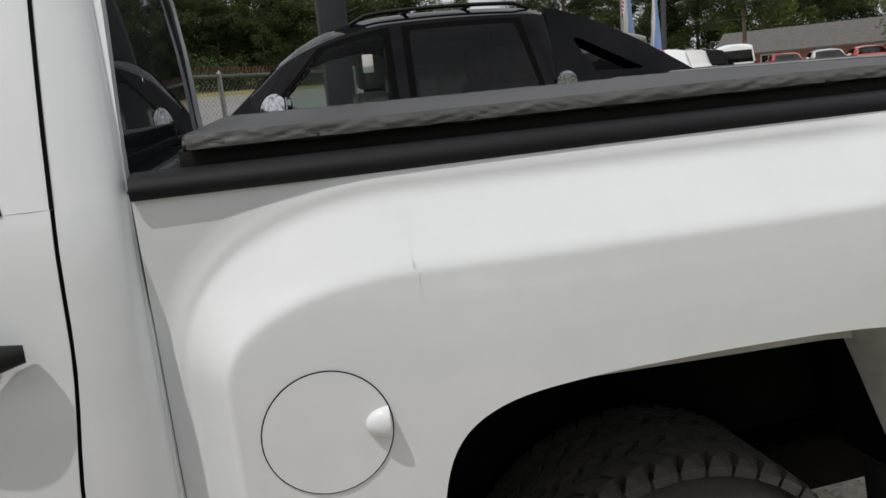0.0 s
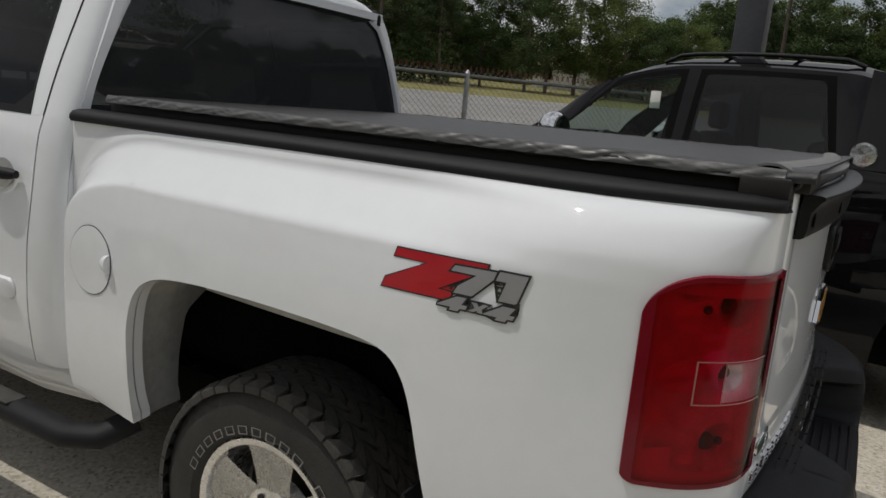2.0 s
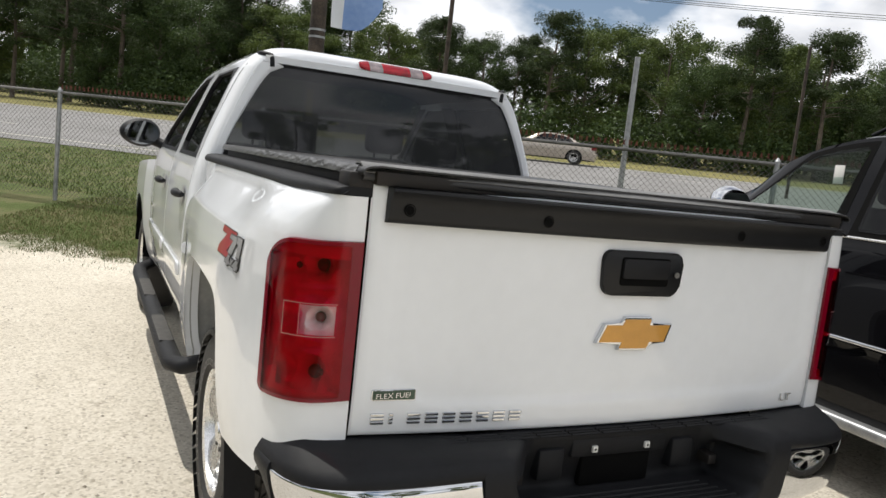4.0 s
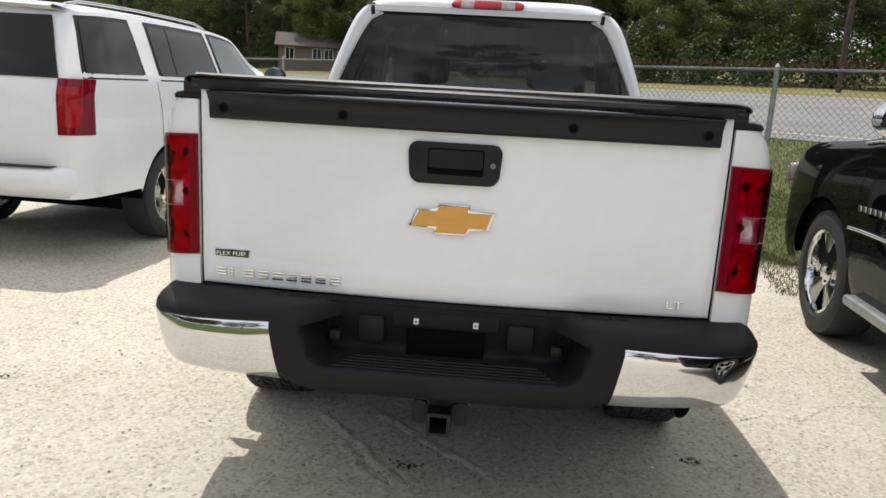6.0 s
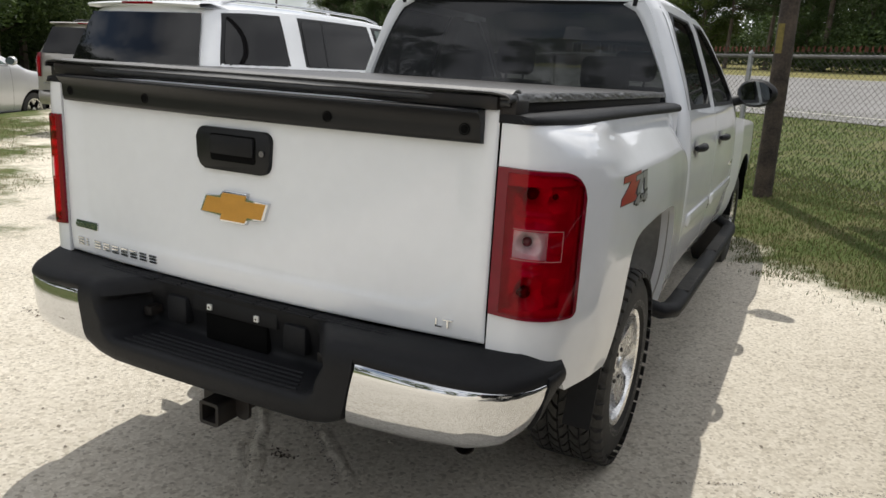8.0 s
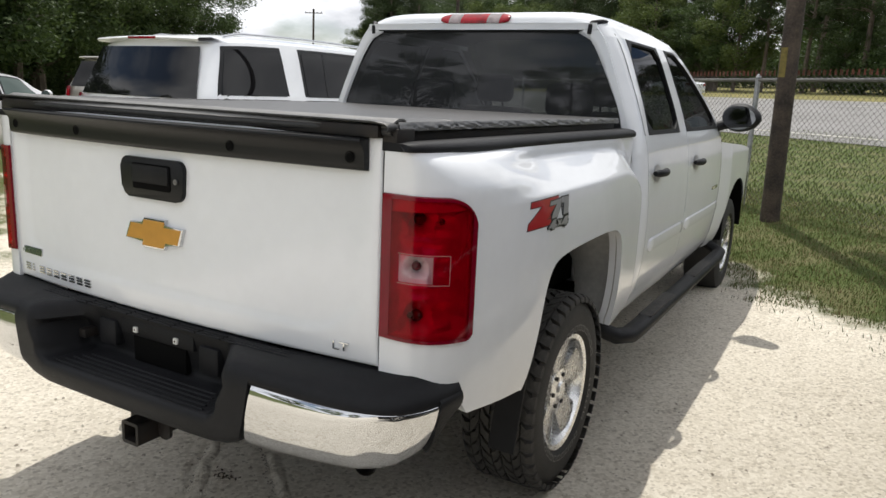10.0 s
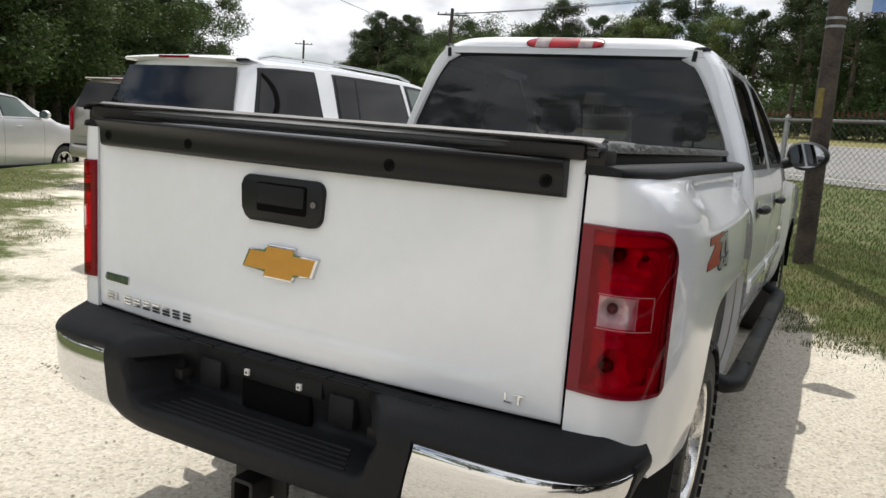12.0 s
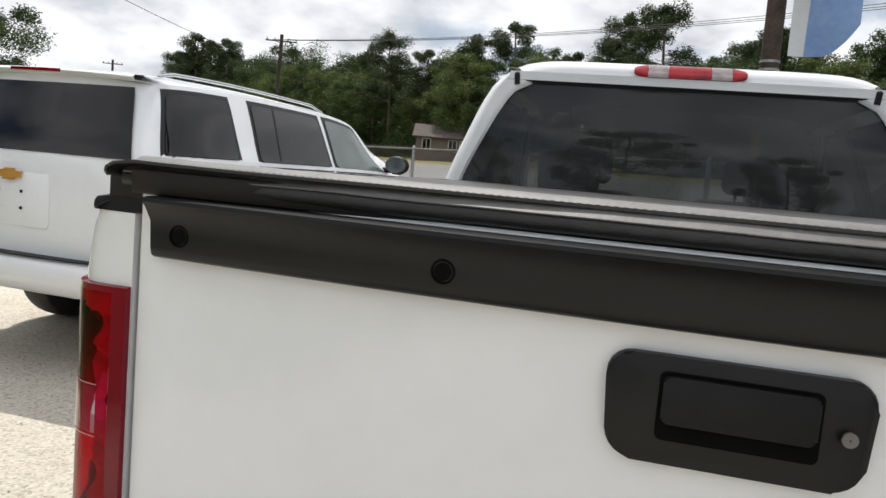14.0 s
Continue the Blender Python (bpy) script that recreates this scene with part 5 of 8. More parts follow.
for a in (20, 160, 270):
    tube(bm, [tilt @ Vector((0, 0, -0.02)), tilt @ Vector((0.185 * math.cos(radians(a)), 0.185 * math.sin(radians(a)), 0))], 0.018, 6)
part("steering_wheel", bm, DASH, truck, "dark steering wheel", 60)

# ---- the roll-up cover on the bed ----
cover = thing("tonneau_cover", "black vinyl roll-up cover with wrinkled edges on the truck bed", "truck bed cover")
bm = bmesh.new()
prof = [(-1.0, 1.391), (-1.006, 1.397), (-1.004, 1.404), (-0.99, 1.411), (-0.95, 1.4145)] + [(u, 1.415) for u in steps(-0.9, 0.9, 14)] + [(0.95, 1.4145), (0.99, 1.411), (1.004, 1.404), (1.006, 1.397), (1.0, 1.391)]
rnd = random.Random(3)


def sheet(y, p):
    u, z = p
    a = abs(u)
    half = 0.822 - 0.004 * math.sin(y * 2.1)
    wr = 0.0
    if a > 0.93:
        wr = 0.0035 * noise.noise(Vector((y * 26, u * 3, 1.7))) + 0.002 * noise.noise(Vector((y * 60, u * 9, 4.0)))
    zf = z - 0.003 * min(1, max(0, (y - 0.33) / 0.10))
    sag = -0.003 * math.sin(math.pi * min(1, max(0, y / 1.9))) * (1 - a * a)
    swellr = 0.003 * math.exp(-((y - 0.36) / 0.05) ** 2) if a > 0.8 else 0
    return (half * u + wr, y, zf + sag + wr * 1.2 + swellr + 0.001 * noise.noise(Vector((y * 5, u * 5, 0))))


ys = [0.012, 0.016] + steps(0.022, 0.34, 24) + steps(0.345, 0.46, 12) + steps(0.475, 1.88, 110) + [1.886, 1.89]
grid(bm, sheet, ys, prof)
thick(bm, 0.004)
part("fabric", bm, VINYL, cover, "black grained vinyl sheet", 60)
bm = bmesh.new()


def rear_edge(x, p):
    return (x, p[0] + 0.036 * (abs(x) / 0.82) ** 2 + 0.001 * noise.noise(Vector((x * 14, 3, p[1]))), p[1] + 0.0012 * noise.noise(Vector((x * 9, 0, 2))))


# the turned-down edge, and the sewn band above it
grid(bm, rear_edge, steps(-0.816, 0.816, 60), [(0.022, 1.378), (0.008, 1.379), (0.002, 1.383), (0.000, 1.389), (0.001, 1.396), (0.003, 1.3985)])
thick(bm, 0.004)
part("rear_edge", bm, VINYL, cover, "black turned-down vinyl edge", 60)
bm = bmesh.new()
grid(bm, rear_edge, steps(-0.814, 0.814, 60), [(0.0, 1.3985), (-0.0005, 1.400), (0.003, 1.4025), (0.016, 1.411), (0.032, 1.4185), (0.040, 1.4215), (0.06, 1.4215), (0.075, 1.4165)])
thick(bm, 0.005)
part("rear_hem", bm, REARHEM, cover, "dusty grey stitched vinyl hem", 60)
for s in (-1, 1):
    # crumpled hem along the side
    bm = bmesh.new()

    def side_hem(y, v):
        fold = noise.noise(Vector((y * 30 + v * 2.5, v * 1.2, 7.0 + s))) + 0.6 * noise.noise(Vector((y * 70 - v * 4, v * 2, 1.0)))
        k = math.sin(math.pi * min(1, max(0.0, v)))
        return (s * (0.8285 - 0.004 * math.sin(y * 2.1) + 0.0045 * fold * k - 0.006 * v * v), y, 1.391 + 0.022 * v + 0.0015 * noise.noise(Vector((y * 18, 3, s))))

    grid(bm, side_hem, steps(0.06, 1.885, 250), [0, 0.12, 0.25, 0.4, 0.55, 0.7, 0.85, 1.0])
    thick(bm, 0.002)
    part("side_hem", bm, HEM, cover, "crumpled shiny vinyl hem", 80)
    bm = bmesh.new()
    box(bm, s * 0.775 - 0.03, s * 0.775 + 0.03, 0.045, 1.90, 1.352, 1.392, 0.004)
    part("side_rail", bm, STEEL, cover, "black aluminium rail")
    bm = bmesh.new()
    box(bm, s * 0.80 - 0.045, s * 0.80 + 0.030, 0.046, 0.13, 1.350, 1.398, 0.006)
    part("rail_end", bm, STEEL, cover, "black rail end block")
bm = bmesh.new()
box(bm, -0.79, 0.79, 0.02, 0.07, 1.372, 1.405, 0.005)
part("cross_bar", bm, STEEL, cover)
bm = bmesh.new()
box(bm, -0.79, 0.79, 1.85, 1.90, 1.345, 1.368, 0.004)
part("cross_bar", bm, STEEL, cover)
# stitching along the hem
bm = bmesh.new()
for i in range(150):
    x = -0.78 + 1.56 * i / 150
    y = 0.036 * (abs(x) / 0.82) ** 2 + 0.0235
    box(bm, x, x + 0.005, y - 0.0006, y + 0.0006, 1.4140, 1.4152)
part("stitching", bm, PLASTIC, cover, "row of black stitches", smooth=False)["kind"] = "stuff"

# ---- ground ----
def ground_material():
    m = bpy.data.materials.new("crushed_stone_and_grass")
    m.use_nodes = True
    nt = m.node_tree
    n, l = nt.nodes.new, nt.links.new
    p = nt.nodes["Principled BSDF"]
    p.inputs["Roughness"].default_value, p.inputs["Specular IOR Level"].default_value = 0.95, 0.2
    co = n("ShaderNodeTexCoord")

    def tex(scale, detail=6, rough=0.6):
        t = n("ShaderNodeTexNoise")
        t.inputs["Scale"].default_value, t.inputs["Detail"].default_value, t.inputs["Roughness"].default_value = scale, detail, rough
        l(co.outputs["Object"], t.inputs["Vector"])
        return t.outputs["Fac"]

    def math_node(op, a, b=None, c=None, clamp=False):
        x = n("ShaderNodeMath")
        x.operation, x.use_clamp = op, clamp
        for i, v in enumerate((a, b, c)):
            if v is None:
                continue
            if isinstance(v, (int, float)):
                x.inputs[i].default_value = v
            else:
                l(v, x.inputs[i])
        return x.outputs[0]

    def ramp(fac, stops):
        r = n("ShaderNodeValToRGB")
        while len(r.color_ramp.elements) < len(stops):
            r.color_ramp.elements.new(0.5)
        for e, (pos, c) in zip(r.color_ramp.elements, stops):
            e.position, e.color = pos, (*c, 1)
        l(fac, r.inputs["Fac"])
        return r.outputs["Color"]

    def mix(fac, a, b):
        x = n("ShaderNodeMix")
        x.data_type = "RGBA"
        l(fac, x.inputs["Factor"])
        l(a, x.inputs["A"])
        l(b, x.inputs["B"])
        return x.outputs["Result"]

    sep = n("ShaderNodeSeparateXYZ")
    l(co.outputs["Object"], sep.inputs[0])
    q = math_node("MULTIPLY_ADD", sep.outputs["X"], 0.64, math_node("MULTIPLY", sep.outputs["Y"], 0.77))
    # crushed stone: broad drift, coarse grains, dark specks
    stone = ramp(tex(1.3), [(0.30, (0.57, 0.515, 0.42)), (0.62, (0.76, 0.70, 0.59))])
    vor = n("ShaderNodeTexVoronoi")
    vor.inputs["Scale"].default_value = 75
    l(co.outputs["Object"], vor.inputs["Vector"])
    grains = ramp(vor.outputs["Color"], [(0.05, (0.26, 0.22, 0.165)), (0.30, (0.62, 0.565, 0.465)), (0.9, (0.92, 0.87, 0.77))])
    stone_mix = n("ShaderNodeMix")
    stone_mix.data_type = "RGBA"
    stone_mix.inputs["Factor"].default_value = 0.58
    l(stone, stone_mix.inputs["A"])
    l(grains, stone_mix.inputs["B"])
    dirt_fac = ramp(tex(3.4, 8, 0.72), [(0.60, (0, 0, 0)), (0.76, (1, 1, 1))])
    dirt = n("ShaderNodeRGB")
    dirt.outputs[0].default_value = (0.20, 0.155, 0.10, 1)
    lot = mix(math_node("MULTIPLY", dirt_fac, 0.55), stone_mix.outputs["Result"], dirt.outputs[0])
    # turf under the grass
    turf = ramp(tex(2.2), [(0.3, (0.042, 0.064, 0.016)), (0.46, (0.075, 0.098, 0.030)), (0.60, (0.17, 0.14, 0.08))])
    turf2 = ramp(tex(40, 4), [(0.3, (0.045, 0.068, 0.016)), (0.7, (0.145, 0.18, 0.055))])
    half = n("ShaderNodeMix")
    half.data_type = "RGBA"
    half.inputs["Factor"].default_value = 0.5
    l(turf, half.inputs["A"])
    l(turf2, half.inputs["B"])
    wander = math_node("MULTIPLY_ADD", tex(0.9, 8, 0.7), 2.2, -1.1)
    ahead = math_node("MULTIPLY_ADD", math_node("ADD", q, wander), 3.0, -13.3, True)
    side = math_node("MULTIPLY_ADD", math_node("ADD", q, math_node("MULTIPLY", wander, 2.4)), -1.3, -1.6, True)
    left = math_node("MULTIPLY_ADD", math_node("ADD", sep.outputs["X"], wander), -1.0, -3.0, True)
    grass = math_node("MAXIMUM", ahead, math_node("MULTIPLY", side, left))
    # dry meadow beyond the road
    meadow = ramp(tex(0.6, 6, 0.65), [(0.35, (0.13, 0.135, 0.045)), (0.65, (0.25, 0.215, 0.09))])
    far = math_node("MULTIPLY_ADD", q, 0.5, -17.5, True)
    l(mix(grass, lot, mix(far, half.outputs["Result"], meadow)), p.inputs["Base Color"])
    b1, b2 = n("ShaderNodeBump"), n("ShaderNodeBump")
    b1.inputs["Strength"].default_value, b1.inputs["Distance"].default_value = 0.5, 0.03
    l(tex(9, 8, 0.7), b1.inputs["Height"])
    b2.inputs["Strength"].default_value, b2.inputs["Distance"].default_value = 0.9, 0.010
    l(tex(190, 5, 0.75), b2.inputs["Height"])
    l(b1.outputs[0], b2.inputs["Normal"])
    l(b2.outputs[0], p.inputs["Normal"])
    return m


def spread(lim, near, count):
    """Steps from -lim to lim, close together in the middle."""
    half = [near * k for k in range(1, 31)]
    step = near
    while half[-1] < lim:
        step *= 1.16
        half.append(half[-1] + step)
    return [-v for v in half[::-1]] + [0.0] + half


bm = bmesh.new()
axis = spread(600, 0.4, 30)
grid(bm, lambda x, y: (x, y + 2, rise(x, y + 2)), axis, axis)
GROUND = ground_material()
tagged(part("ground", bm, GROUND, None, "", 60), "pale crushed-stone lot with grassy banks", "ground", kind="structure")

# loose stones on the lot
verts, faces = [], []
rnd = random.Random(41)
for _ in range(14000):
    x, y = rnd.uniform(-5.5, 5.5), rnd.uniform(-4.5, 6.0)
    if 0.64 * x + 0.77 * y > 4.2:
        continue
    r = 0.0024 + 0.008 * rnd.random() ** 3.5
    z = rise(x, y) + r * 0.3
    k = len(verts)
    verts += [(x + r * rnd.uniform(0.7, 1.3), y, z), (x, y + r * rnd.uniform(0.7, 1.3), z), (x - r, y, z), (x, y - r, z), (x, y, z + r * 0.7)]
    faces += [(k, k + 1, k + 4), (k + 1, k + 2, k + 4), (k + 2, k + 3, k + 4), (k + 3, k, k + 4)]
me = bpy.data.meshes.new("loose_stones")
me.from_pydata(verts, [], faces)
me.materials.append(material("loose_stone", (0.72, 0.67, 0.58), 0.9, second=(0.26, 0.22, 0.17), island=1.0, spec=0.2))
tagged(new("loose_stones", me), "loose pale crushed stones on the lot", "stones", kind="stuff")

# dark scraps of leaf and bark lying about
DEBRIS = material("leaf_litter", (0.10, 0.07, 0.045), 0.9, second=(0.03, 0.022, 0.015), island=1.0)
rnd = random.Random(43)
for x, y, size in ((-2.10, 0.88, 0.05), (-2.31, 0.87, 0.06), (-0.157, 0.40, 0.035), (0.978, 0.647, 0.03), (2.35, 3.55, 0.07), (-1.9, -0.45, 0.03), (2.75, 1.6, 0.05), (-3.0, -0.4, 0.05)):
    bm = bmesh.new()
    for _ in range(34):
        c = Vector((x + rnd.gauss(0, size), y + rnd.gauss(0, size * 0.45), rise(x, y) + 0.004))
        r = rnd.uniform(0.004, 0.012)
        a = rnd.uniform(0, 6.28)
        d1, d2 = Vector((math.cos(a), math.sin(a), rnd.uniform(-0.2, 0.5))) * r, Vector((-math.sin(a), math.cos(a), rnd.uniform(-0.2, 0.3))) * r * 0.5
        bm.faces.new([bm.verts.new(p) for p in (c - d1, c + d2, c + d1, c - d2)])
    tagged(part("leaf_litter", bm, DEBRIS, None, normals=False, smooth=False), "scatter of dark dry leaf scraps on the stones", "leaves", "leaf litter", "stuff")

# low ridges of stone pushed up by tyres
for (x0, y0), (x1, y1), high in (((-0.60, 0.83), (-0.09, 0.19), 0.010), ((-0.36, 0.86), (0.22, 0.33), 0.008), ((-0.47, 0.60), (-0.17, 0.16), 0.005)):
    bm = bmesh.new()
    run = Vector((x1 - x0, y1 - y0, 0))
    across = Vector((-run.y, run.x, 0)).normalized()

    def ridge(t, v):
        c = Vector((x0, y0, 0)) + run * t + across * (v * 0.034 + 0.022 * noise.noise(Vector((t * 5, high * 900, 0))))
        h = high * (0.7 + 0.9 * noise.noise(Vector((t * 14, v, high * 500)))) * min(1, 8 * t, 8 * (1 - t)) * (1 - v * v)
        return (c.x, c.y, rise(c.x, c.y) - 0.002 + max(0, h) + 0.002 * (1 - abs(v)))

    grid(bm, ridge, steps(0, 1, 70), [-1, -0.6, -0.3, -0.1, 0.15, 0.5, 1])
    tagged(part("gravel_ridge", bm, GROUND, None, "", 50), "low ridge of pale crushed stone pushed up by tyres", "gravel", "gravel ridges", "stuff")

# ragged cracks and tyre scuffs in the stone, traced by dark crumbs
for line in (((1.2, 1.02), (1.44, 1.165), (1.6, 1.13), (1.81, 1.345), (2.1, 1.38)), ((-0.55, 0.80), (-0.32, 0.46), (-0.145, 0.21)), ((-0.30, 0.75), (-0.05, 0.53), (0.16, 0.34)), ((-3.6, 1.0), (-3.1, 1.25), (-2.7, 1.32))):
    bm = bmesh.new()
    for (x0, y0), (x1, y1) in zip(line, line[1:]):
        count = int(math.hypot(x1 - x0, y1 - y0) / 0.006)
        for i in range(count):
            t = i / count
            wob = 0.018 * noise.noise(Vector((x0 + (x1 - x0) * t, y0 + (y1 - y0) * t, 0.5)) * 9)
            x, y = x0 + (x1 - x0) * t + wob + rnd.gauss(0, 0.006), y0 + (y1 - y0) * t + wob + rnd.gauss(0, 0.006)
            r, a = rnd.uniform(0.0015, 0.0055), rnd.uniform(0, 6.28)
            c = Vector((x, y, rise(x, y) + 0.0025))
            d1, d2 = Vector((math.cos(a), math.sin(a), 0.15)) * r, Vector((-math.sin(a), math.cos(a), 0.1)) * r * 0.6
            bm.faces.new([bm.verts.new(p) for p in (c - d1, c + d2, c + d1, c - d2)])
    tagged(part("ground_crack", bm, DEBRIS, None, normals=False, smooth=False), "ragged dark crack in the crushed stone", "crack", "ground cracks", "stuff")

# ---- other vehicles: built rear at y = 0, forward along +y, then set in place ----
def vehicle(name, label, category, spec, m, group=""):
    """spec: L, half width W, sill, belt(y), roof(y) curves, shear of the rear and so on."""
    root = thing(name, label, category, group)
    L, W, sill, paint = spec["L"], spec["W"], spec["sill"], spec["paint"]
    belt, top, roof_w = spec["belt"], spec["top"], spec["roof_w"]
    lean, arches, r = spec["lean"], spec["arches"], spec["r"]
    ends = curve([0, 0.06, 0.2, 0.6, L - 0.9, L - 0.3, L - 0.08, L], [0.90, 0.955, 0.985, 1.0, 1.0, 0.96, 0.86, 0.74])
    lower = curve([0, 0.12, 0.35, 0.7, 0.92, 1.0], [0.93, 0.975, 1.0, 0.995, 0.965, 0.945])

    def low(y):
        for cy in arches:
            d = abs(y - cy) / (r * 1.23)
            if d < 1:
                return max(sill, r * 0.95 + r * 1.23 * math.sqrt(1 - d * d) * 0.98)
        return max(sill, spec.get("rear_low", sill)) if y < arches[0] - r * 1.1 else sill

    def shear(y, z):
        k = max(0, 1 - y / 1.4)
        return lean(z) * k

    def skin(y, v, off=0.0):
        """v 0..1 sill to belt, 1..2 belt to eave, 2..3 eave to the middle of the roof."""
        w = W * ends(y)
        zb, zt = belt(y), top(y)
        eave = zb + max(0.0, zt - zb) * 0.86
        rw = roof_w * w
        glassy = max(0.0, min(1, (zt - zb) / 0.25))
        rw = w * 0.945 + (rw - w * 0.945) * glassy
        if v <= 1:
            z = sill + (zb - sill) * v
            x = w * lower(v)
        elif v <= 2:
            t = v - 1
            z = zb + (eave - zb) * t
            x = w * 0.945 + (rw - w * 0.945) * (t ** 0.9 * 0.9 + 0.1 * t ** 4)
        else:
            t = v - 2
            z = eave + (zt - eave) * (1 - (1 - t) ** 3)
            x = rw * (1 - t)
        return (x + off, y + shear(y, z), z)

    holes = spec.get("holes", [])
    ys = sorted(set([y for h in holes for y in steps(h[0] - 0.06, h[1] + 0.06, 30)] + [0, 0.03, 0.08, 0.15, 0.25] + steps(0.35, L - 0.3, 40) + [L - 0.15, L - 0.06, L] + [cy + r * 1.23 * math.cos(a) for cy in arches for a in steps(0.0, math.pi, 16)]))
    vs = [0.0, 0.06, 0.14, 0.25, 0.4, 0.55, 0.7, 0.85, 0.95, 1.0, 1.1, 1.3, 1.5, 1.7, 1.85, 2.0, 2.08, 2.2, 2.4, 2.7, 3.0]
    if holes:
        vs = sorted(set(vs + steps(1.0, 2.0, 20)))
    bm = bmesh.new()
    for s in (-1, 1):
        rows = []
        for y in ys:
            row = []
            lo = low(y)
            for v in vs:
                p = skin(y, v)
                if v <= 1:
                    z = max(p[2], lo) if p[2] < lo else p[2]
                    if z != p[2]:
                        vv = (z - sill) / max(0.01, belt(y) - sill)
                        p = (W * ends(y) * lower(min(1, vv)), p[1], z)
                row.append(bm.verts.new((s * p[0], p[1], p[2])))
            rows.append(row)
        for i, (a, b) in enumerate(zip(rows, rows[1:])):
            for j in range(len(vs) - 1):
                ym, vm = (ys[i] + ys[i + 1]) / 2, (vs[j] + vs[j + 1]) / 2
                if not any(h[2] - 0.02 < vm < h[3] + 0.02 and h[0] + h[4] * (vm - h[2]) / (h[3] - h[2]) - 0.015 < ym < h[1] + h[5] * (vm - h[2]) / (h[3] - h[2]) + 0.015 for h in holes):
                    bm.faces.new((a[j], b[j], b[j + 1], a[j + 1]))
        # rear and front closing faces, to the middle
        for y, e in ((ys[0], rows[0]), (ys[-1], rows[-1])):
            mids = [[bm.verts.new((v.co.x * k, v.co.y + (-0.05 if y == 0 else 0.12) * (1 - k * k), v.co.z)) for v in e] for k in (0.66, 0.33, 0.0)]
            for a, b in zip([e] + mids, mids):
                for j in range(len(vs) - 1):
                    bm.faces.new((a[j], b[j], b[j + 1], a[j + 1]))
    bmesh.ops.remove_doubles(bm, verts=bm.verts, dist=0.0005)
    part("body", bm, paint, root, "", 38)
    # added dark blocks fill the underside and arches with shade
    bm = bmesh.new()
    box(bm, -W * 0.8, W * 0.8, 0.25 if "rear_low" not in spec else 0.9, L - 0.25, sill - 0.02, sill + 0.35, 0.02)
    for cy in arches:
        box(bm, -W * 0.93, W * 0.93, cy - r * 1.05, cy + r * 1.05, sill + 0.1, r * 2.05)
    part("underbody", bm, DARK, root)
    for cy in arches:
        for s in (-1, 1):
            wheel(root, s * (W - 0.16), cy, r, s, 0.26, r * spec.get("rim", 0.62), False, spec.get("spokes", 5), hub=spec.get("hub", ALLOY), broad=1.25)

    def pane(side, y0, y1, v0, v1, name="side_window", mat=None, slant0=0.0, slant1=0.0, trim=True):
        mat = mat or spec["glass"]
        if trim:
            bm = bmesh.new()
            def fn(u, v):
                vv = v0 - 0.07 + (v1 - v0 + 0.13) * v
                a, b = y0 - 0.04 + slant0 * v, y1 + 0.04 + slant1 * v
                p = skin(a + (b - a) * u, vv, 0.002)
                return (side * p[0], p[1], p[2])
            round_ = [(t, 0) for t in steps(0, 1, 12)[:-1]] + [(1, t) for t in steps(0, 1, 8)[:-1]] + [(1 - t, 1) for t in steps(0, 1, 12)[:-1]] + [(0, 1 - t) for t in steps(0, 1, 8)[:-1]]
            grid(bm, lambda uv, k: fn(0.5 + (uv[0] - 0.5) * (1.0 - 0.14 * k), 0.5 + (uv[1] - 0.5) * (1.0 - 0.20 * k)), round_, [0, 1], wrap=True)
            frame_ob = part("window_trim", bm, spec.get("trim", GLOSSBLACK), root, "black window trim")
        bm = bmesh.new()
        def fn2(u, v):
            vv = v0 + (v1 - v0) * v
            a, b = y0 + slant0 * v, y1 + slant1 * v
            cu, cv = abs(2 * u - 1), abs(2 * v - 1)
            if cu > 0.99 and cv > 0.99:
                vv = v0 + (v1 - v0) * (0.5 + (v - 0.5) * 0.93)
                u = 0.5 + (u - 0.5) * 0.97
            p = skin(a + (b - a) * u, vv, 0.006)
            return (side * p[0], p[1], p[2])
        grid(bm, fn2, [0, 0.02] + steps(0.1, 0.9, 6) + [0.98, 1], [0, 0.04] + steps(0.15, 0.85, 5) + [0.96, 1])
        return part(name, bm, mat, root, "dark tinted window" if mat is DARKGLASS else "side window")

    def at_rear(x, z, d):
        """A point on the rear face."""
        k = min(1, abs(x) / (W * 0.9))
        return (x, -0.05 * (1 - k * k) - d + lean(z), z)

    for fn in spec["extras"]:
        fn(root, skin, pane, at_rear, spec)
    root.matrix_basis = m
    return root


def line_tube(root, name, pts, r, mat, label="", n=8, flat=1.0):
    bm = bmesh.new()
    tube(bm, pts, r, n, flat=flat)
    return part(name, bm, mat, root, label, 60)


def handles(places, mat=CHROME):
    def make(root, skin, pane, at_rear, spec):
        for y, v in places:
            for s in (-1, 1):
                pts = []
                for u in steps(0, 1, 6):
                    p = skin(y + 0.2 * u, v, 0.012 + 0.022 * math.sin(math.pi * u))
                    pts.append((s * p[0], p[1], p[2]))
                line_tube(root, "door_handle", pts, [0.010, 0.015, 0.016, 0.016, 0.016, 0.015, 0.010], mat, "chrome door handle" if mat is CHROME else "door handle")
    return make


def shut_lines(ys, v1=0.97, v0=0.08):
    def make(root, skin, pane, at_rear, spec):
        for y in ys:
            for s in (-1, 1):
                bm = bmesh.new()
                grid(bm, lambda v, k: (s * skin(y, v, 0.0015)[0], y + 0.006 * k, skin(y, v)[2]), steps(v0, v1, 10), [0, 1])
                part("shut_line", bm, DARK, root)
    return make


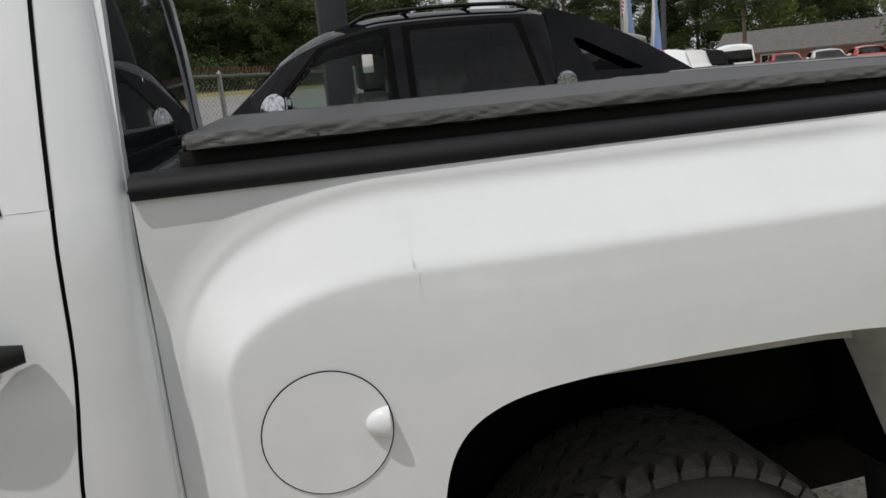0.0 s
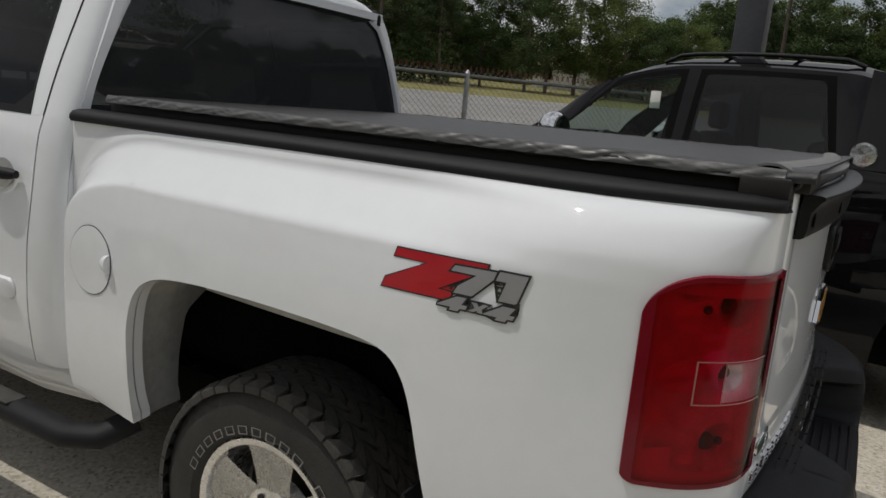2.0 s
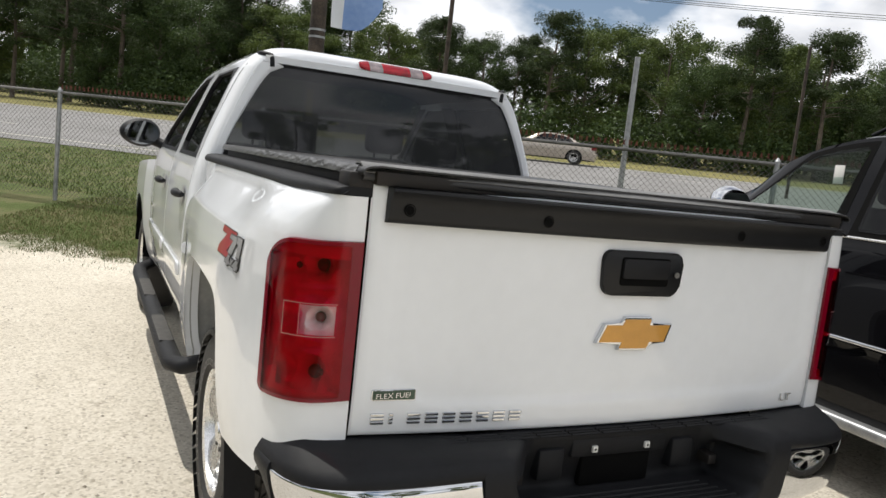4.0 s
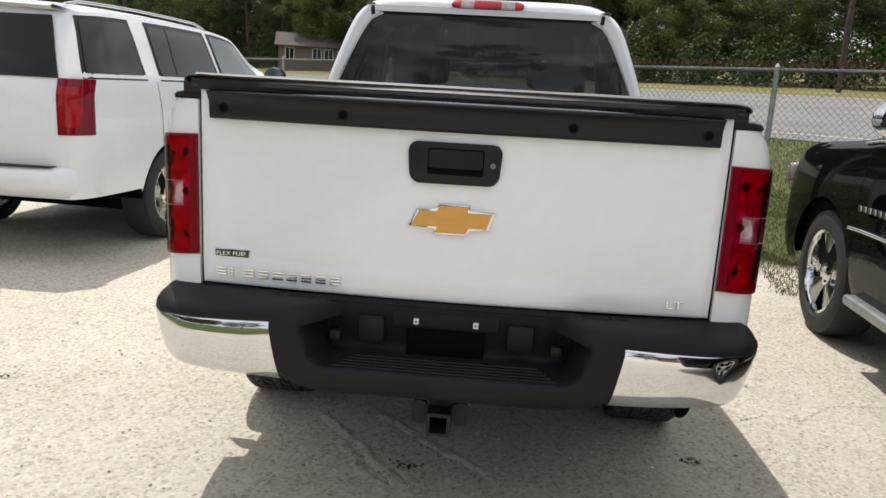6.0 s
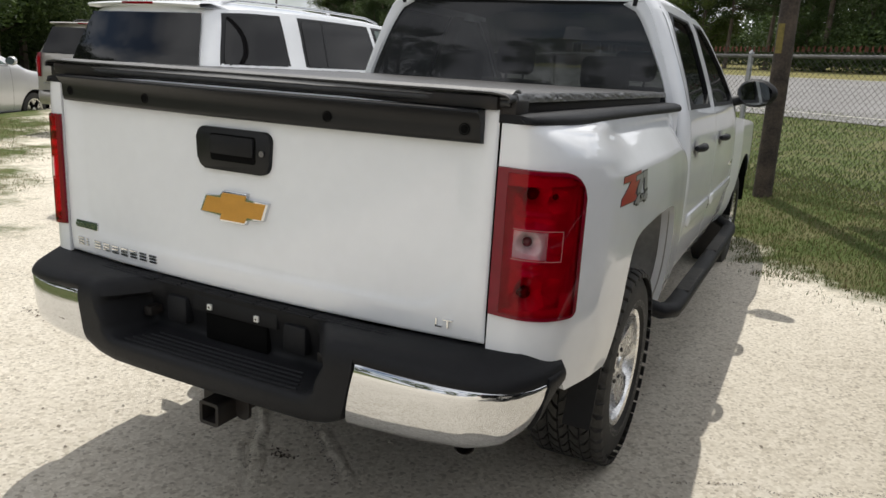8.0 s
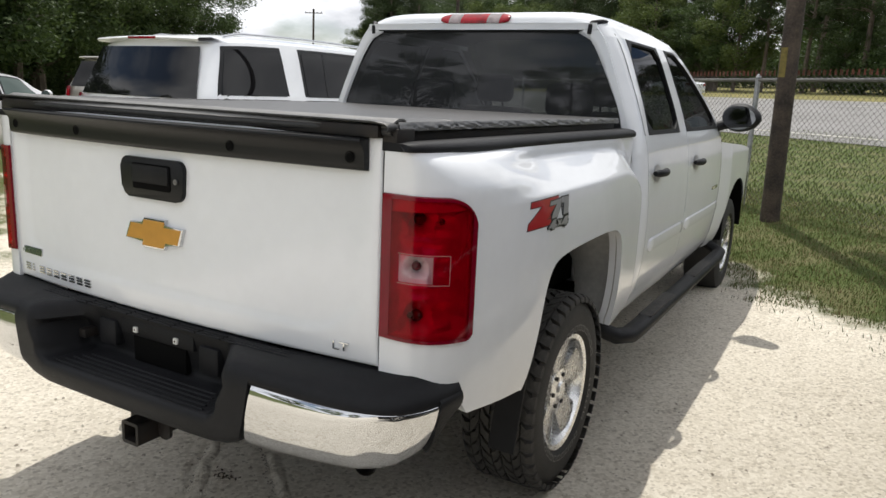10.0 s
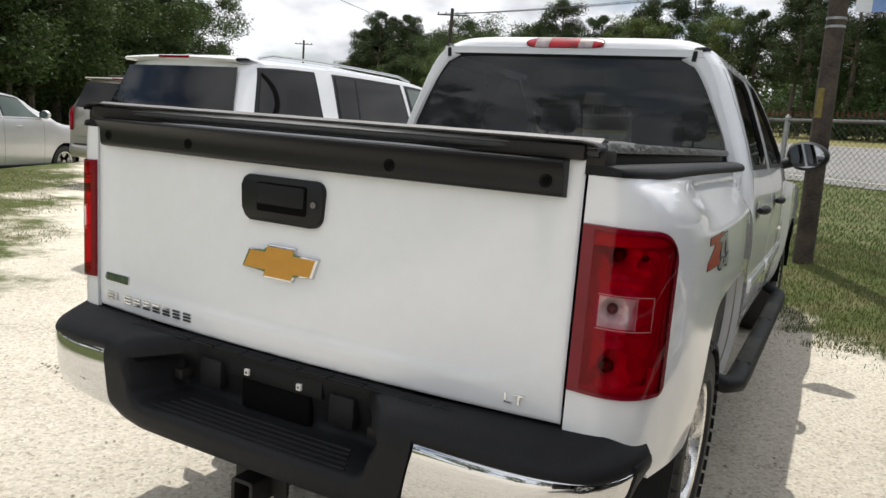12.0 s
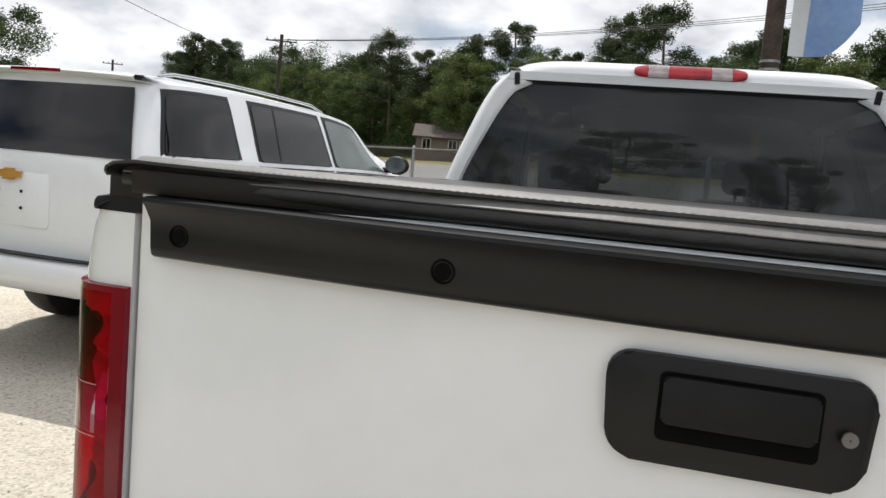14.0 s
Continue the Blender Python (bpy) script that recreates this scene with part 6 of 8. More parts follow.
def mirrors(y, mat, cap=None, z=None, size=1.0, stand=0.13):
    def make(root, skin, pane, at_rear, spec):
        for s in (-1, 1):
            p = skin(y, 1.12)
            cx, cz = p[0] + stand, p[2] + 0.07
            bm = bmesh.new()
            def shell(a, b):
                k = math.cos(b * math.pi / 2) ** 0.5
                return (s * (cx + 0.125 * size * k * math.cos(a)), y + 0.085 * b, cz + 0.095 * size * k * math.sin(a))
            grid(bm, shell, [2 * math.pi * i / 20 for i in range(20)], steps(-0.6, 0.97, 7), wrap=True)
            mir = part("door_mirror", bm, mat, root, "door mirror", 60)
            bm = bmesh.new()
            prism(bm, [(cx + 0.108 * size * math.cos(a), cz + 0.078 * size * math.sin(a)) for a in (2 * math.pi * i / 24 for i in range(24))], lambda a, b, d: (s * a, y - 0.055 - d, b), 0, 0.004)
            part("mirror_glass", bm, MIRROR, mir, "mirror glass")
            line_tube(mir, "mirror_arm", [(s * (p[0] - 0.03), y + 0.02, p[2] + 0.01), (s * cx, y + 0.02, cz - 0.04)], 0.03, mat)
            if cap:
                bm = bmesh.new()
                grid(bm, lambda a, b: (s * (cx + 0.130 * size * math.cos(b * math.pi / 2) ** 0.5 * math.cos(a)), y + 0.088 * b, cz + 0.100 * size * math.cos(b * math.pi / 2) ** 0.5 * math.sin(a)), steps(radians(-100), radians(170), 14), steps(-0.55, 0.95, 9))
                part("mirror_cap", bm, cap, mir, "chrome mirror cap", 60)
    return make


def rails(y0, y1, mat, cross=False):
    def make(root, skin, pane, at_rear, spec):
        for s in (-1, 1):
            pts = []
            for u in steps(0, 1, 12):
                y = y0 + (y1 - y0) * u
                p = skin(y, 2.25)
                pts.append((s * p[0], p[1], p[2] + 0.008 + 0.025 * min(1, min(u, 1 - u) / 0.08)))
            line_tube(root, "roof_rail", pts, 0.012, mat, "roof rail")
        if cross:
            for u in (0.33, 0.68):
                y = y0 + (y1 - y0) * u
                p = skin(y, 2.25)
                line_tube(root, "roof_bar", [(-p[0], y, p[2] + 0.03), (0, y, p[2] + 0.036), (p[0], y, p[2] + 0.03)], 0.014, PLASTIC, "black cross bar")
    return make


def side_steps(y0, y1, z, mat):
    def make(root, skin, pane, at_rear, spec):
        for s in (-1, 1):
            bm = bmesh.new()
            W = spec["W"]
            box(bm, s * (W - 0.065) - 0.085, s * (W - 0.065) + 0.085, y0, y1, z, z + 0.06, 0.02, 3)
            part("running_board", bm, mat, root, "running board", 60)
    return make


def rear_details(glass_z, glass_w, lamp, emblem_z, bumper, lamp_mat=DARKRED, spoiler=None, plate=True, badge=True):
    """Rear window, tail lamps, emblem, plate panel, bumper step."""
    def make(root, skin, pane, at_rear, spec):
        z0, z1 = glass_z
        w0, w1 = glass_w
        bm = bmesh.new()
        grid(bm, lambda u, v: at_rear(u * (w0 + (w1 - w0) * v), z0 + (z1 - z0) * v, 0.006), [-1, -0.97] + steps(-0.9, 0.9, 10) + [0.97, 1], [0, 0.03] + steps(0.1, 0.9, 6) + [0.97, 1])
        part("rear_window", bm, DARKGLASS, root, "dark rear window")
        (lx0, lx1, lz0, lz1) = lamp
        for s in (-1, 1):
            bm = bmesh.new()
            lean_at = spec["lean"]

            def lens_at(u, v, out=0.0):
                z = lz0 + (lz1 - lz0) * v
                if u <= 1:
                    p = at_rear(lx0 + (lx1 - lx0) * u, z, 0.012 + out)
                    return (s * p[0], p[1] + 0.008 * (u ** 4), z)
                y = 0.02 + 0.16 * (u - 1)
                return (s * skin(y, 0.72, 0.010 + out)[0], y + lean_at(z), z)

            grid(bm, lens_at, steps(0, 1, 6) + [1.3, 1.7, 2.0], steps(0, 1, 8))
            lamp_ob = part("tail_lamp", bm, lamp_mat, root, "red tail lamp", 60)
            bm = bmesh.new()
            grid(bm, lambda u, v: lens_at(0.22 + 1.1 * u, 0.14 + 0.72 * v, 0.004), steps(0, 1, 8), steps(0, 1, 6))
            part("lamp_cell", bm, REDLIT, lamp_ob, "brighter red lamp cell")
        if badge:
            bm = bmesh.new()
            k = 0.75
            prism(bm, [((a + 0.006) * k, emblem_z + (b - 1.0325) * k) for a, b in BOW], lambda a, b, d: at_rear(a, b, d), 0.01, 0.028, 0.003)
            part("emblem", bm, GOLD, root, "gold emblem")
        if plate:
            bm = bmesh.new()
            z = emblem_z
            prism(bm, rounded(-0.30, 0.30, z - 0.31, z + 0.02, 0.03), lambda a, b, d: at_rear(a, b, d), 0.0, 0.008, 0.004)
            panel = part("plate_panel", bm, spec["paint"], root)
            for x, zz in ((-0.09, z - 0.10), (0.09, z - 0.10), (-0.09, z - 0.20), (0.09, z - 0.20)):
                bm = bmesh.new()
                prism(bm, rounded(x - 0.01, x + 0.01, zz - 0.01, zz + 0.01, 0.008, 3), lambda a, b, d: at_rear(a, b, d), 0.008, 0.0105)
                part("plate_hole", bm, DARK, panel)
        (bz0, bz1) = bumper
        bm = bmesh.new()
        W = spec["W"]
        def bump(u, p):
            x = W * 0.985 * u
            k = abs(u)
            y = -0.14 + 0.10 * k ** 3 + 0.22 * max(0, (k - 0.86) / 0.14) ** 2
            return (x, y + p[0], p[1])
        h = bz1 - bz0
        grid(bm, bump, steps(-1, 1, 30), [(0.14, bz1 + 0.01), (0.03, bz1 + 0.005), (0.0, bz1 - 0.03), (-0.005, bz0 + h * 0.45), (0.03, bz0 + 0.03), (0.10, bz0)])
        bob = part("rear_bumper", bm, spec.get("bumper_paint", spec["paint"]), root, "", 60)
        bm = bmesh.new()
        grid(bm, lambda u, k: (W * 0.80 * u, -0.135 + 0.06 * abs(u) ** 3 + 0.10 * k, bz1 + 0.014), steps(-1, 1, 16), [0, 1])
        thick(bm, 0.006)
        part("bumper_pad", bm, PLASTIC, bob, "dark bumper step")
        for k in range(5):
            bm = bmesh.new()
            x = -W * 0.80 + 0.055 * k
            zz = bz1 + 0.12
            prism(bm, rounded(x, x + 0.035, zz, zz + 0.026, 0.004, 2), lambda a, b, d: at_rear(a, b, d), 0.004, 0.012)
            part("badge_bar", bm, GALV, root)
        if spoiler:
            sz, sw, sy = spoiler
            bm = bmesh.new()
            grid(bm, lambda u, p: (sw * u, sy + p[0] + 0.05 * u * u * 0.6, sz + p[1] - 0.015 * u * u), steps(-1, 1, 20), [(0.24, 0.012), (0.08, 0.008), (-0.06, -0.004), (-0.075, -0.018), (-0.06, -0.035), (0.10, -0.04)])
            sp = part("roof_spoiler", bm, spec["paint"], root, "", 60)
            bm = bmesh.new()
            grid(bm, lambda u, k: (0.20 * u, sy - 0.079 + 0.004 * u * u, sz - 0.010 - 0.020 * k), steps(-1, 1, 8), [0, 1])
            part("high_brake_lamp", bm, REDPLASTIC, sp, "red high brake lamp")
    return make


def windows(items, v0=1.08, v1=1.90):
    def make(root, skin, pane, at_rear, spec):
        for y0, y1, a, b, mat in items:
            for s in (-1, 1):
                pane(s, y0, y1, v0, v1, "side_window", mat, a, b)
    return make


def screen(y0, y1, mat=DARKGLASS):
    """Windscreen, lying on the slope between bonnet and roof."""
    def make(root, skin, pane, at_rear, spec):
        bm = bmesh.new()
        def fn(u, y):
            p = skin(y, 2.9)
            e = skin(y, 2.05)
            x = (e[0] - 0.02) * u
            t = 1 - abs(x) / max(0.01, e[0])
            z = skin(y, 2 + max(0, min(1, t)))[2]
            return (x, y, z + 0.006)
        grid(bm, fn, steps(-1, 1, 12), steps(y0, y1, 6))
        part("windscreen", bm, mat, root, "windscreen")
    return make


def front_lamps(z, w):
    def make(root, skin, pane, at_rear, spec):
        L = spec["L"]
        for s in (-1, 1):
            bm = bmesh.new()
            box(bm, s * w - 0.13, s * w + 0.13, L - 0.12, L + 0.03, z - 0.08, z + 0.08, 0.03, 2)
            part("head_lamp", bm, CLEAR, root, "clear head lamp", 60)
    return make


def suv_spec(paint, glass_mat=DARKGLASS, new_style=True, bumper_paint=None):
    L = 5.18
    return dict(
        L=L, W=1.00, sill=0.30, rear_low=0.50, paint=paint, glass=glass_mat, roof_w=0.735, arches=(1.24, 4.17), r=0.395, bumper_paint=bumper_paint or paint,
        belt=curve([0, 0.4, 3.2, 3.75, 4.0, 4.6, 5.0, L], [1.365, 1.37, 1.375, 1.34, 1.25, 1.18, 1.05, 0.80]),
        top=curve([0, 0.15, 0.6, 1.5, 2.4, 2.85, 3.25, 3.6, 3.9, 4.15, 4.6, 5.0, L], [1.86, 1.89, 1.92, 1.935, 1.925, 1.885, 1.71, 1.50, 1.34, 1.26, 1.21, 1.09, 0.84]),
        lean=curve([0, 1.20, 1.34, 1.80, 1.9], [0.0, 0.0, 0.03, 0.20, 0.23]),
        extras=[
            windows([(0.16, 0.90, 0.04, -0.02, glass_mat), (1.18, 2.24, 0.04, -0.02, glass_mat), (2.36, 3.42, 0.0, -0.50, CLEARDARK)], 1.05, 1.88),
            rear_details((1.345, 1.775), (0.83, 0.70), (0.828, 0.905, 0.955, 1.345), 1.20, (0.50, 0.72), spoiler=(1.865, 0.72, 0.17)),
            handles([(1.48, 0.84), (2.62, 0.84)]), shut_lines([1.08, 2.30, 3.46]), mirrors(3.42, PLASTIC if new_style else paint), rails(0.35, 2.7, CHROME if new_style else PLASTIC),
            side_steps(1.72, 3.68, 0.34, PLASTIC), screen(3.0, 3.82), front_lamps(0.86, 0.78),
            lambda root, skin, pane, at_rear, spec: [part("window_post", *bar_mesh(skin, 1.44, s), GLOSSBLACK, root, "black window post") for s in (-1, 1)]])


def bar_mesh(skin, y, s):
    bm = bmesh.new()
    grid(bm, lambda v, k: (s * skin(y, v, 0.009)[0], skin(y, v)[1] + 0.02 * k + 0.10 * (v - 1), skin(y, v)[2]), steps(1.08, 1.9, 6), [0, 1])
    return (bm,)


# opaque pane: green base painted for the bright view through clear glass
CLEARDARK = material("light_tint_glass", (0.065, 0.095, 0.085), 0.02, spec=0.6)


vehicle("parked_suv", "white sport utility vehicle with dark windows parked on the lot", "car", suv_spec(WHITE), pose(-3.78, 2.88, 0.0, 0, 0, -4.5), "parked utility vehicles")
vehicle("parked_suv", "silver sport utility vehicle parked on the grass", "car", suv_spec(SILVERPAINT, new_style=False), pose(-14.0, 5.08, -0.39, 0, 0, 18.6), "parked utility vehicles")
vehicle("parked_suv", "tan sport utility vehicle parked on the grass", "car", suv_spec(TANPAINT, new_style=False), pose(-9.45, 6.9, -0.02, 0, 0, 20), "parked utility vehicles")


# ---- the black sport utility truck ----
def truck_spec():
    L = 5.65

    def sail(root, skin, pane, at_rear, spec):
        for s in (-1, 1):
            # slanted buttress behind the cab with its triangular opening
            bm = bmesh.new()
            hole = [(1.45, 1.44), (1.76, 1.45), (1.862, 1.645), (1.835, 1.655)]

            def in_hole(y, z):
                return all((b[0] - a[0]) * (z - a[1]) - (b[1] - a[1]) * (y - a[0]) >= 0 for a, b in zip(hole, hole[1:] + hole[:1]))

            def in_fin(y, z):
                u = (y - 1.15) / 0.85
                return 0 <= u <= 1 and 1.33 <= z <= 1.41 + 0.43 * (0.6 * math.sin(u * math.pi / 2) + 0.4 * u)

            def reach(a, inside):
                lo, hi = 0.0, 2.0
                for i in range(22):
                    mid = (lo + hi) / 2
                    lo, hi = (mid, hi) if inside(1.72 + mid * math.cos(a), 1.53 + mid * math.sin(a)) else (lo, mid)
                return lo

            def fin(a, v):
                r0, r1 = reach(a, in_hole), reach(a, in_fin)
                r = r0 + (r1 - r0) * v
                y, z = 1.72 + r * math.cos(a), 1.53 + r * math.sin(a)
                return (s * (0.945 - 0.436 * max(0, z - 1.30)), y, z)

            grid(bm, fin, [2 * math.pi * i / 120 for i in range(120)], [0, 0.12, 0.5, 1.0], wrap=True)
            thick(bm, 0.10)
            part("sail_panel", bm, BLACKPAINT, root, "black sail panel")
            bm = bmesh.new()
            lathe(bm, [(0.0, 0.062), (0.012 * s, 0.060), (0.014 * s, 0.048), (0.008 * s, 0.046), (0.012 * s, 0.001)], 24, (s * 0.914, 1.955, 1.405), "x")
            part("round_badge", bm, ALLOY, root, "round chrome badge")
            for k in range(8):
                bm = bmesh.new()
                p = skin(4.02 - 0.062 * k, 0.60, 0.006)
                box(bm, s * p[0] - 0.004, s * p[0] + 0.004, p[1] - 0.045, p[1], p[2] - 0.016, p[2] + 0.016, 0.002)
                part("badge_bar", bm, CHROME, root)
            pts = []
            for y in steps(2.08, 4.10, 12):
                p = skin(y, 0.47, 0.008)
                pts.append((s * p[0], p[1], p[2]))
            line_tube(root, "chrome_trim", pts, 0.011, CHROME, "chrome body-side strip")
            pts = []
            for y in steps(2.0, 4.2, 12):
                p = skin(y, 1.0, 0.006)
                pts.append((s * p[0], p[1], p[2]))
            line_tube(root, "belt_trim", pts, 0.007, ALLOY)
        bm = bmesh.new()
        box(bm, -0.90, 0.90, 0.02, 1.85, 1.34, 1.395, 0.02, 3)
        part("bed_cover", bm, PLASTIC, root, "black hard bed cover")

    def seats(root, skin, pane, at_rear, spec):
        for y in (2.1, 2.95):
            for x in (-0.42, 0.42):
                bm = bmesh.new()
                box(bm, x - 0.26, x + 0.26, y, y + 0.16, 0.9, 1.45, 0.06, 3)
                box(bm, x - 0.13, x + 0.13, y + 0.02, y + 0.12, 1.47, 1.66, 0.04, 3)
                part("seat", bm, SEAT, root, "", 60)
        bm = bmesh.new()
        tilt = Matrix.Translation((-0.42, 3.62, 1.22)) @ pose(0, 0, 0, -62)
        tube(bm, [tilt @ Vector((0.19 * math.cos(a), 0.19 * math.sin(a), 0)) for a in (2 * math.pi * i / 28 for i in range(29))], 0.016, 8, cap=False)
        for a in (20, 160, 270):
            tube(bm, [tilt @ Vector((0, 0, -0.03)), tilt @ Vector((0.185 * math.cos(radians(a)), 0.185 * math.sin(radians(a)), 0))], 0.018, 6)
        part("steering_wheel", bm, DASH, root, "dark steering wheel", 60)
        bm = bmesh.new()
        box(bm, -0.82, 0.82, 3.75, 4.15, 0.9, 1.26, 0.06, 3)
        part("dashboard", bm, DASH, root, "", 60)
        for s in (-1,):
            bm = bmesh.new()
            p = skin(3.09, 1.62, 0.010)
            box(bm, s * p[0] - 0.002, s * p[0] + 0.002, p[1] - 0.03, p[1] + 0.03, p[2] - 0.05, p[2] + 0.05, 0.001)
            part("window_sticker", bm, PAPER, root, "white window sticker")

    return dict(
        L=L, W=1.00, sill=0.34, paint=BLACKPAINT, trim=DARK, glass=DARKGLASS, roof_w=0.72, arches=(1.25, 4.55), r=0.41, hub=CHROME, rim=0.64, holes=[(2.10, 2.84, 1.06, 1.90, 0.10, -0.01), (2.98, 3.92, 1.06, 1.90, 0.0, -0.60), (3.28, 3.90, 2.06, 3.0, 0.0, 0.0)],
        belt=curve([0, 0.4, 1.5, 2.0, 3.6, 3.95, 4.2, 4.9, 5.4, L], [1.345, 1.35, 1.34, 1.30, 1.28, 1.27, 1.245, 1.19, 1.10, 0.87]),
        top=curve([0, 0.5, 1.78, 1.86, 1.95, 2.12, 2.6, 2.95, 3.2, 3.5, 3.76, 4.0, 4.2, 4.9, 5.4, L], [1.36, 1.365, 1.37, 1.64, 1.86, 1.90, 1.915, 1.905, 1.86, 1.74, 1.52, 1.32, 1.27, 1.215, 1.125, 0.90]),
        lean=curve([0, 2.0], [0.0, 0.0]),
        extras=[windows([(2.10, 2.84, 0.10, -0.01, MIDTINT)], 1.06, 1.90), windows([(2.98, 3.92, 0.0, -0.60, LIGHTTINT)], 1.06, 1.90), sail, seats,
                handles([(2.15, 0.83), (3.06, 0.83)]), shut_lines([2.02, 2.90, 4.06]), mirrors(3.62, BLACKPAINT, CHROME), rails(2.05, 3.15, PLASTIC, True), side_steps(1.95, 4.0, 0.345, GALV),
                rear_details((1.30, 1.31), (0.1, 0.1), (0.80, 0.93, 0.80, 1.16), 0.98, (0.45, 0.72), plate=False), screen(3.24, 3.92, LIGHTTINT), front_lamps(0.94, 0.78)])


vehicle("black_utility_truck", "black sport utility truck with chrome wheels and mirror caps", "pickup truck", truck_spec(), pose(2.89, -2.0, 0.0, 0, 0, -3.5))


def small_spec(paint, kind):
    """Plainer shapes for vehicles far off: a saloon, a van or a pickup."""
    if kind == "saloon":
        L = 4.85
        return dict(L=L, W=0.91, sill=0.24, paint=paint, glass=DARKGLASS, roof_w=0.70, arches=(0.98, 3.86), r=0.33,
                    belt=curve([0, 0.2, 0.9, 3.1, 3.6, 4.5, L], [0.86, 0.96, 0.98, 0.95, 0.92, 0.78, 0.60]),
                    top=curve([0, 0.15, 0.75, 1.2, 1.7, 2.3, 2.8, 3.3, 3.6, 4.4, L], [0.88, 0.99, 1.05, 1.26, 1.42, 1.45, 1.38, 1.12, 0.98, 0.85, 0.62]),
                    lean=curve([0, 2.0], [0.0, 0.0]),
                    extras=[windows([(0.98, 1.85, 0.30, 0.0, DARKGLASS), (1.95, 3.0, 0.0, -0.35, DARKGLASS)], 1.10, 1.86), shut_lines([1.9, 3.05]), mirrors(2.95, paint, size=0.7, stand=0.08),
                            rear_details((0.98, 0.985), (0.1, 0.1), (0.58, 0.80, 0.74, 0.90), 0.80, (0.35, 0.60), plate=False, badge=False), screen(2.85, 3.45), front_lamps(0.66, 0.62)])
    if kind == "van":
        L = 5.3
        return dict(L=L, W=1.0, sill=0.32, paint=paint, glass=DARKGLASS, roof_w=0.80, arches=(1.1, 4.3), r=0.37,
                    belt=curve([0, 3.6, 4.2, 5.0, L], [1.15, 1.15, 1.12, 0.98, 0.8]), top=curve([0, 0.2, 3.2, 3.7, 4.2, 4.5, 5.0, L], [1.98, 2.05, 2.05, 1.85, 1.35, 1.16, 1.02, 0.84]),
                    lean=curve([0, 1.15, 2.1], [0.0, 0.0, 0.1]), extras=[windows([(0.4, 1.6, 0, 0, DARKGLASS), (1.75, 2.9, 0, 0, DARKGLASS)], 1.1, 1.8),
                    rear_details((1.2, 1.75), (0.8, 0.72), (0.82, 0.93, 0.8, 1.2), 1.0, (0.42, 0.7), plate=False, badge=False)])
    L = 5.5
    return dict(L=L, W=0.98, sill=0.36, paint=paint, glass=DARKGLASS, roof_w=0.74, arches=(1.2, 4.5), r=0.39,
                belt=curve([0, 3.5, 4.1, 5.1, L], [1.22, 1.22, 1.2, 1.05, 0.8]), top=curve([0, 1.75, 1.85, 2.0, 3.0, 3.4, 3.9, 4.3, 5.1, L], [1.23, 1.24, 1.6, 1.85, 1.87, 1.7, 1.32, 1.22, 1.1, 0.84]),
                lean=curve([0, 2.0], [0.0, 0.0]), extras=[windows([(1.98, 2.6, 0, 0, DARKGLASS), (2.7, 3.6, 0, -0.45, DARKGLASS)], 1.1, 1.85),
                rear_details((1.2, 1.205), (0.1, 0.1), (0.84, 0.95, 0.8, 1.15), 1.0, (0.45, 0.7), plate=False, badge=False)])

# ---- road, fence, poles ----
ALONG, UPHILL = Vector((0.769, -0.639, 0)), Vector((0.639, 0.769, 0))


def spot(p, q, dz=0.0):
    """A place from p metres along the fence and q metres up the bank."""
    v = ALONG * p + UPHILL * q
    return Vector((v.x, v.y, rise(v.x, v.y) + dz))


ASPHALT = material("worn_asphalt", (0.23, 0.225, 0.22), 0.9, second=(0.17, 0.165, 0.16), vary_scale=0.5, bump=0.2, bump_scale=40, fine=0.5, fine_scale=180)
ROADPAINT = material("road_paint", (0.62, 0.60, 0.52), 0.8, vary=0.3, vary_scale=6)
YELLOWPAINT = material("yellow_road_paint", (0.50, 0.36, 0.06), 0.8, vary=0.3, vary_scale=6)
bm = bmesh.new()
grid(bm, lambda p, q: spot(p, q, 0.02), steps(-260, 260, 60), [14.2, 18, 22, 26, 30, 33, 36.2])
tagged(part("road", bm, ASPHALT, None, "", 60), "pale grey asphalt road beyond the fence", "road", kind="structure")
bm = bmesh.new()
for q in (15.4, 35.2):
    grid(bm, lambda p, k: spot(p, q + 0.14 * k, 0.03), steps(-200, 200, 40), [0, 1])
tagged(part("edge_line", bm, ROADPAINT, None), "faded white road edge line", "road marking", kind="structure")
bm = bmesh.new()
for k in range(-16, 17):
    for q in (19.6, 30.4):
        grid(bm, lambda p, j: spot(k * 12 + p, q + 0.14 * j, 0.03), [0, 3], [0, 1])
tagged(part("lane_dashes", bm, ROADPAINT, None), "white dashed lane marks", "road marking", kind="structure")

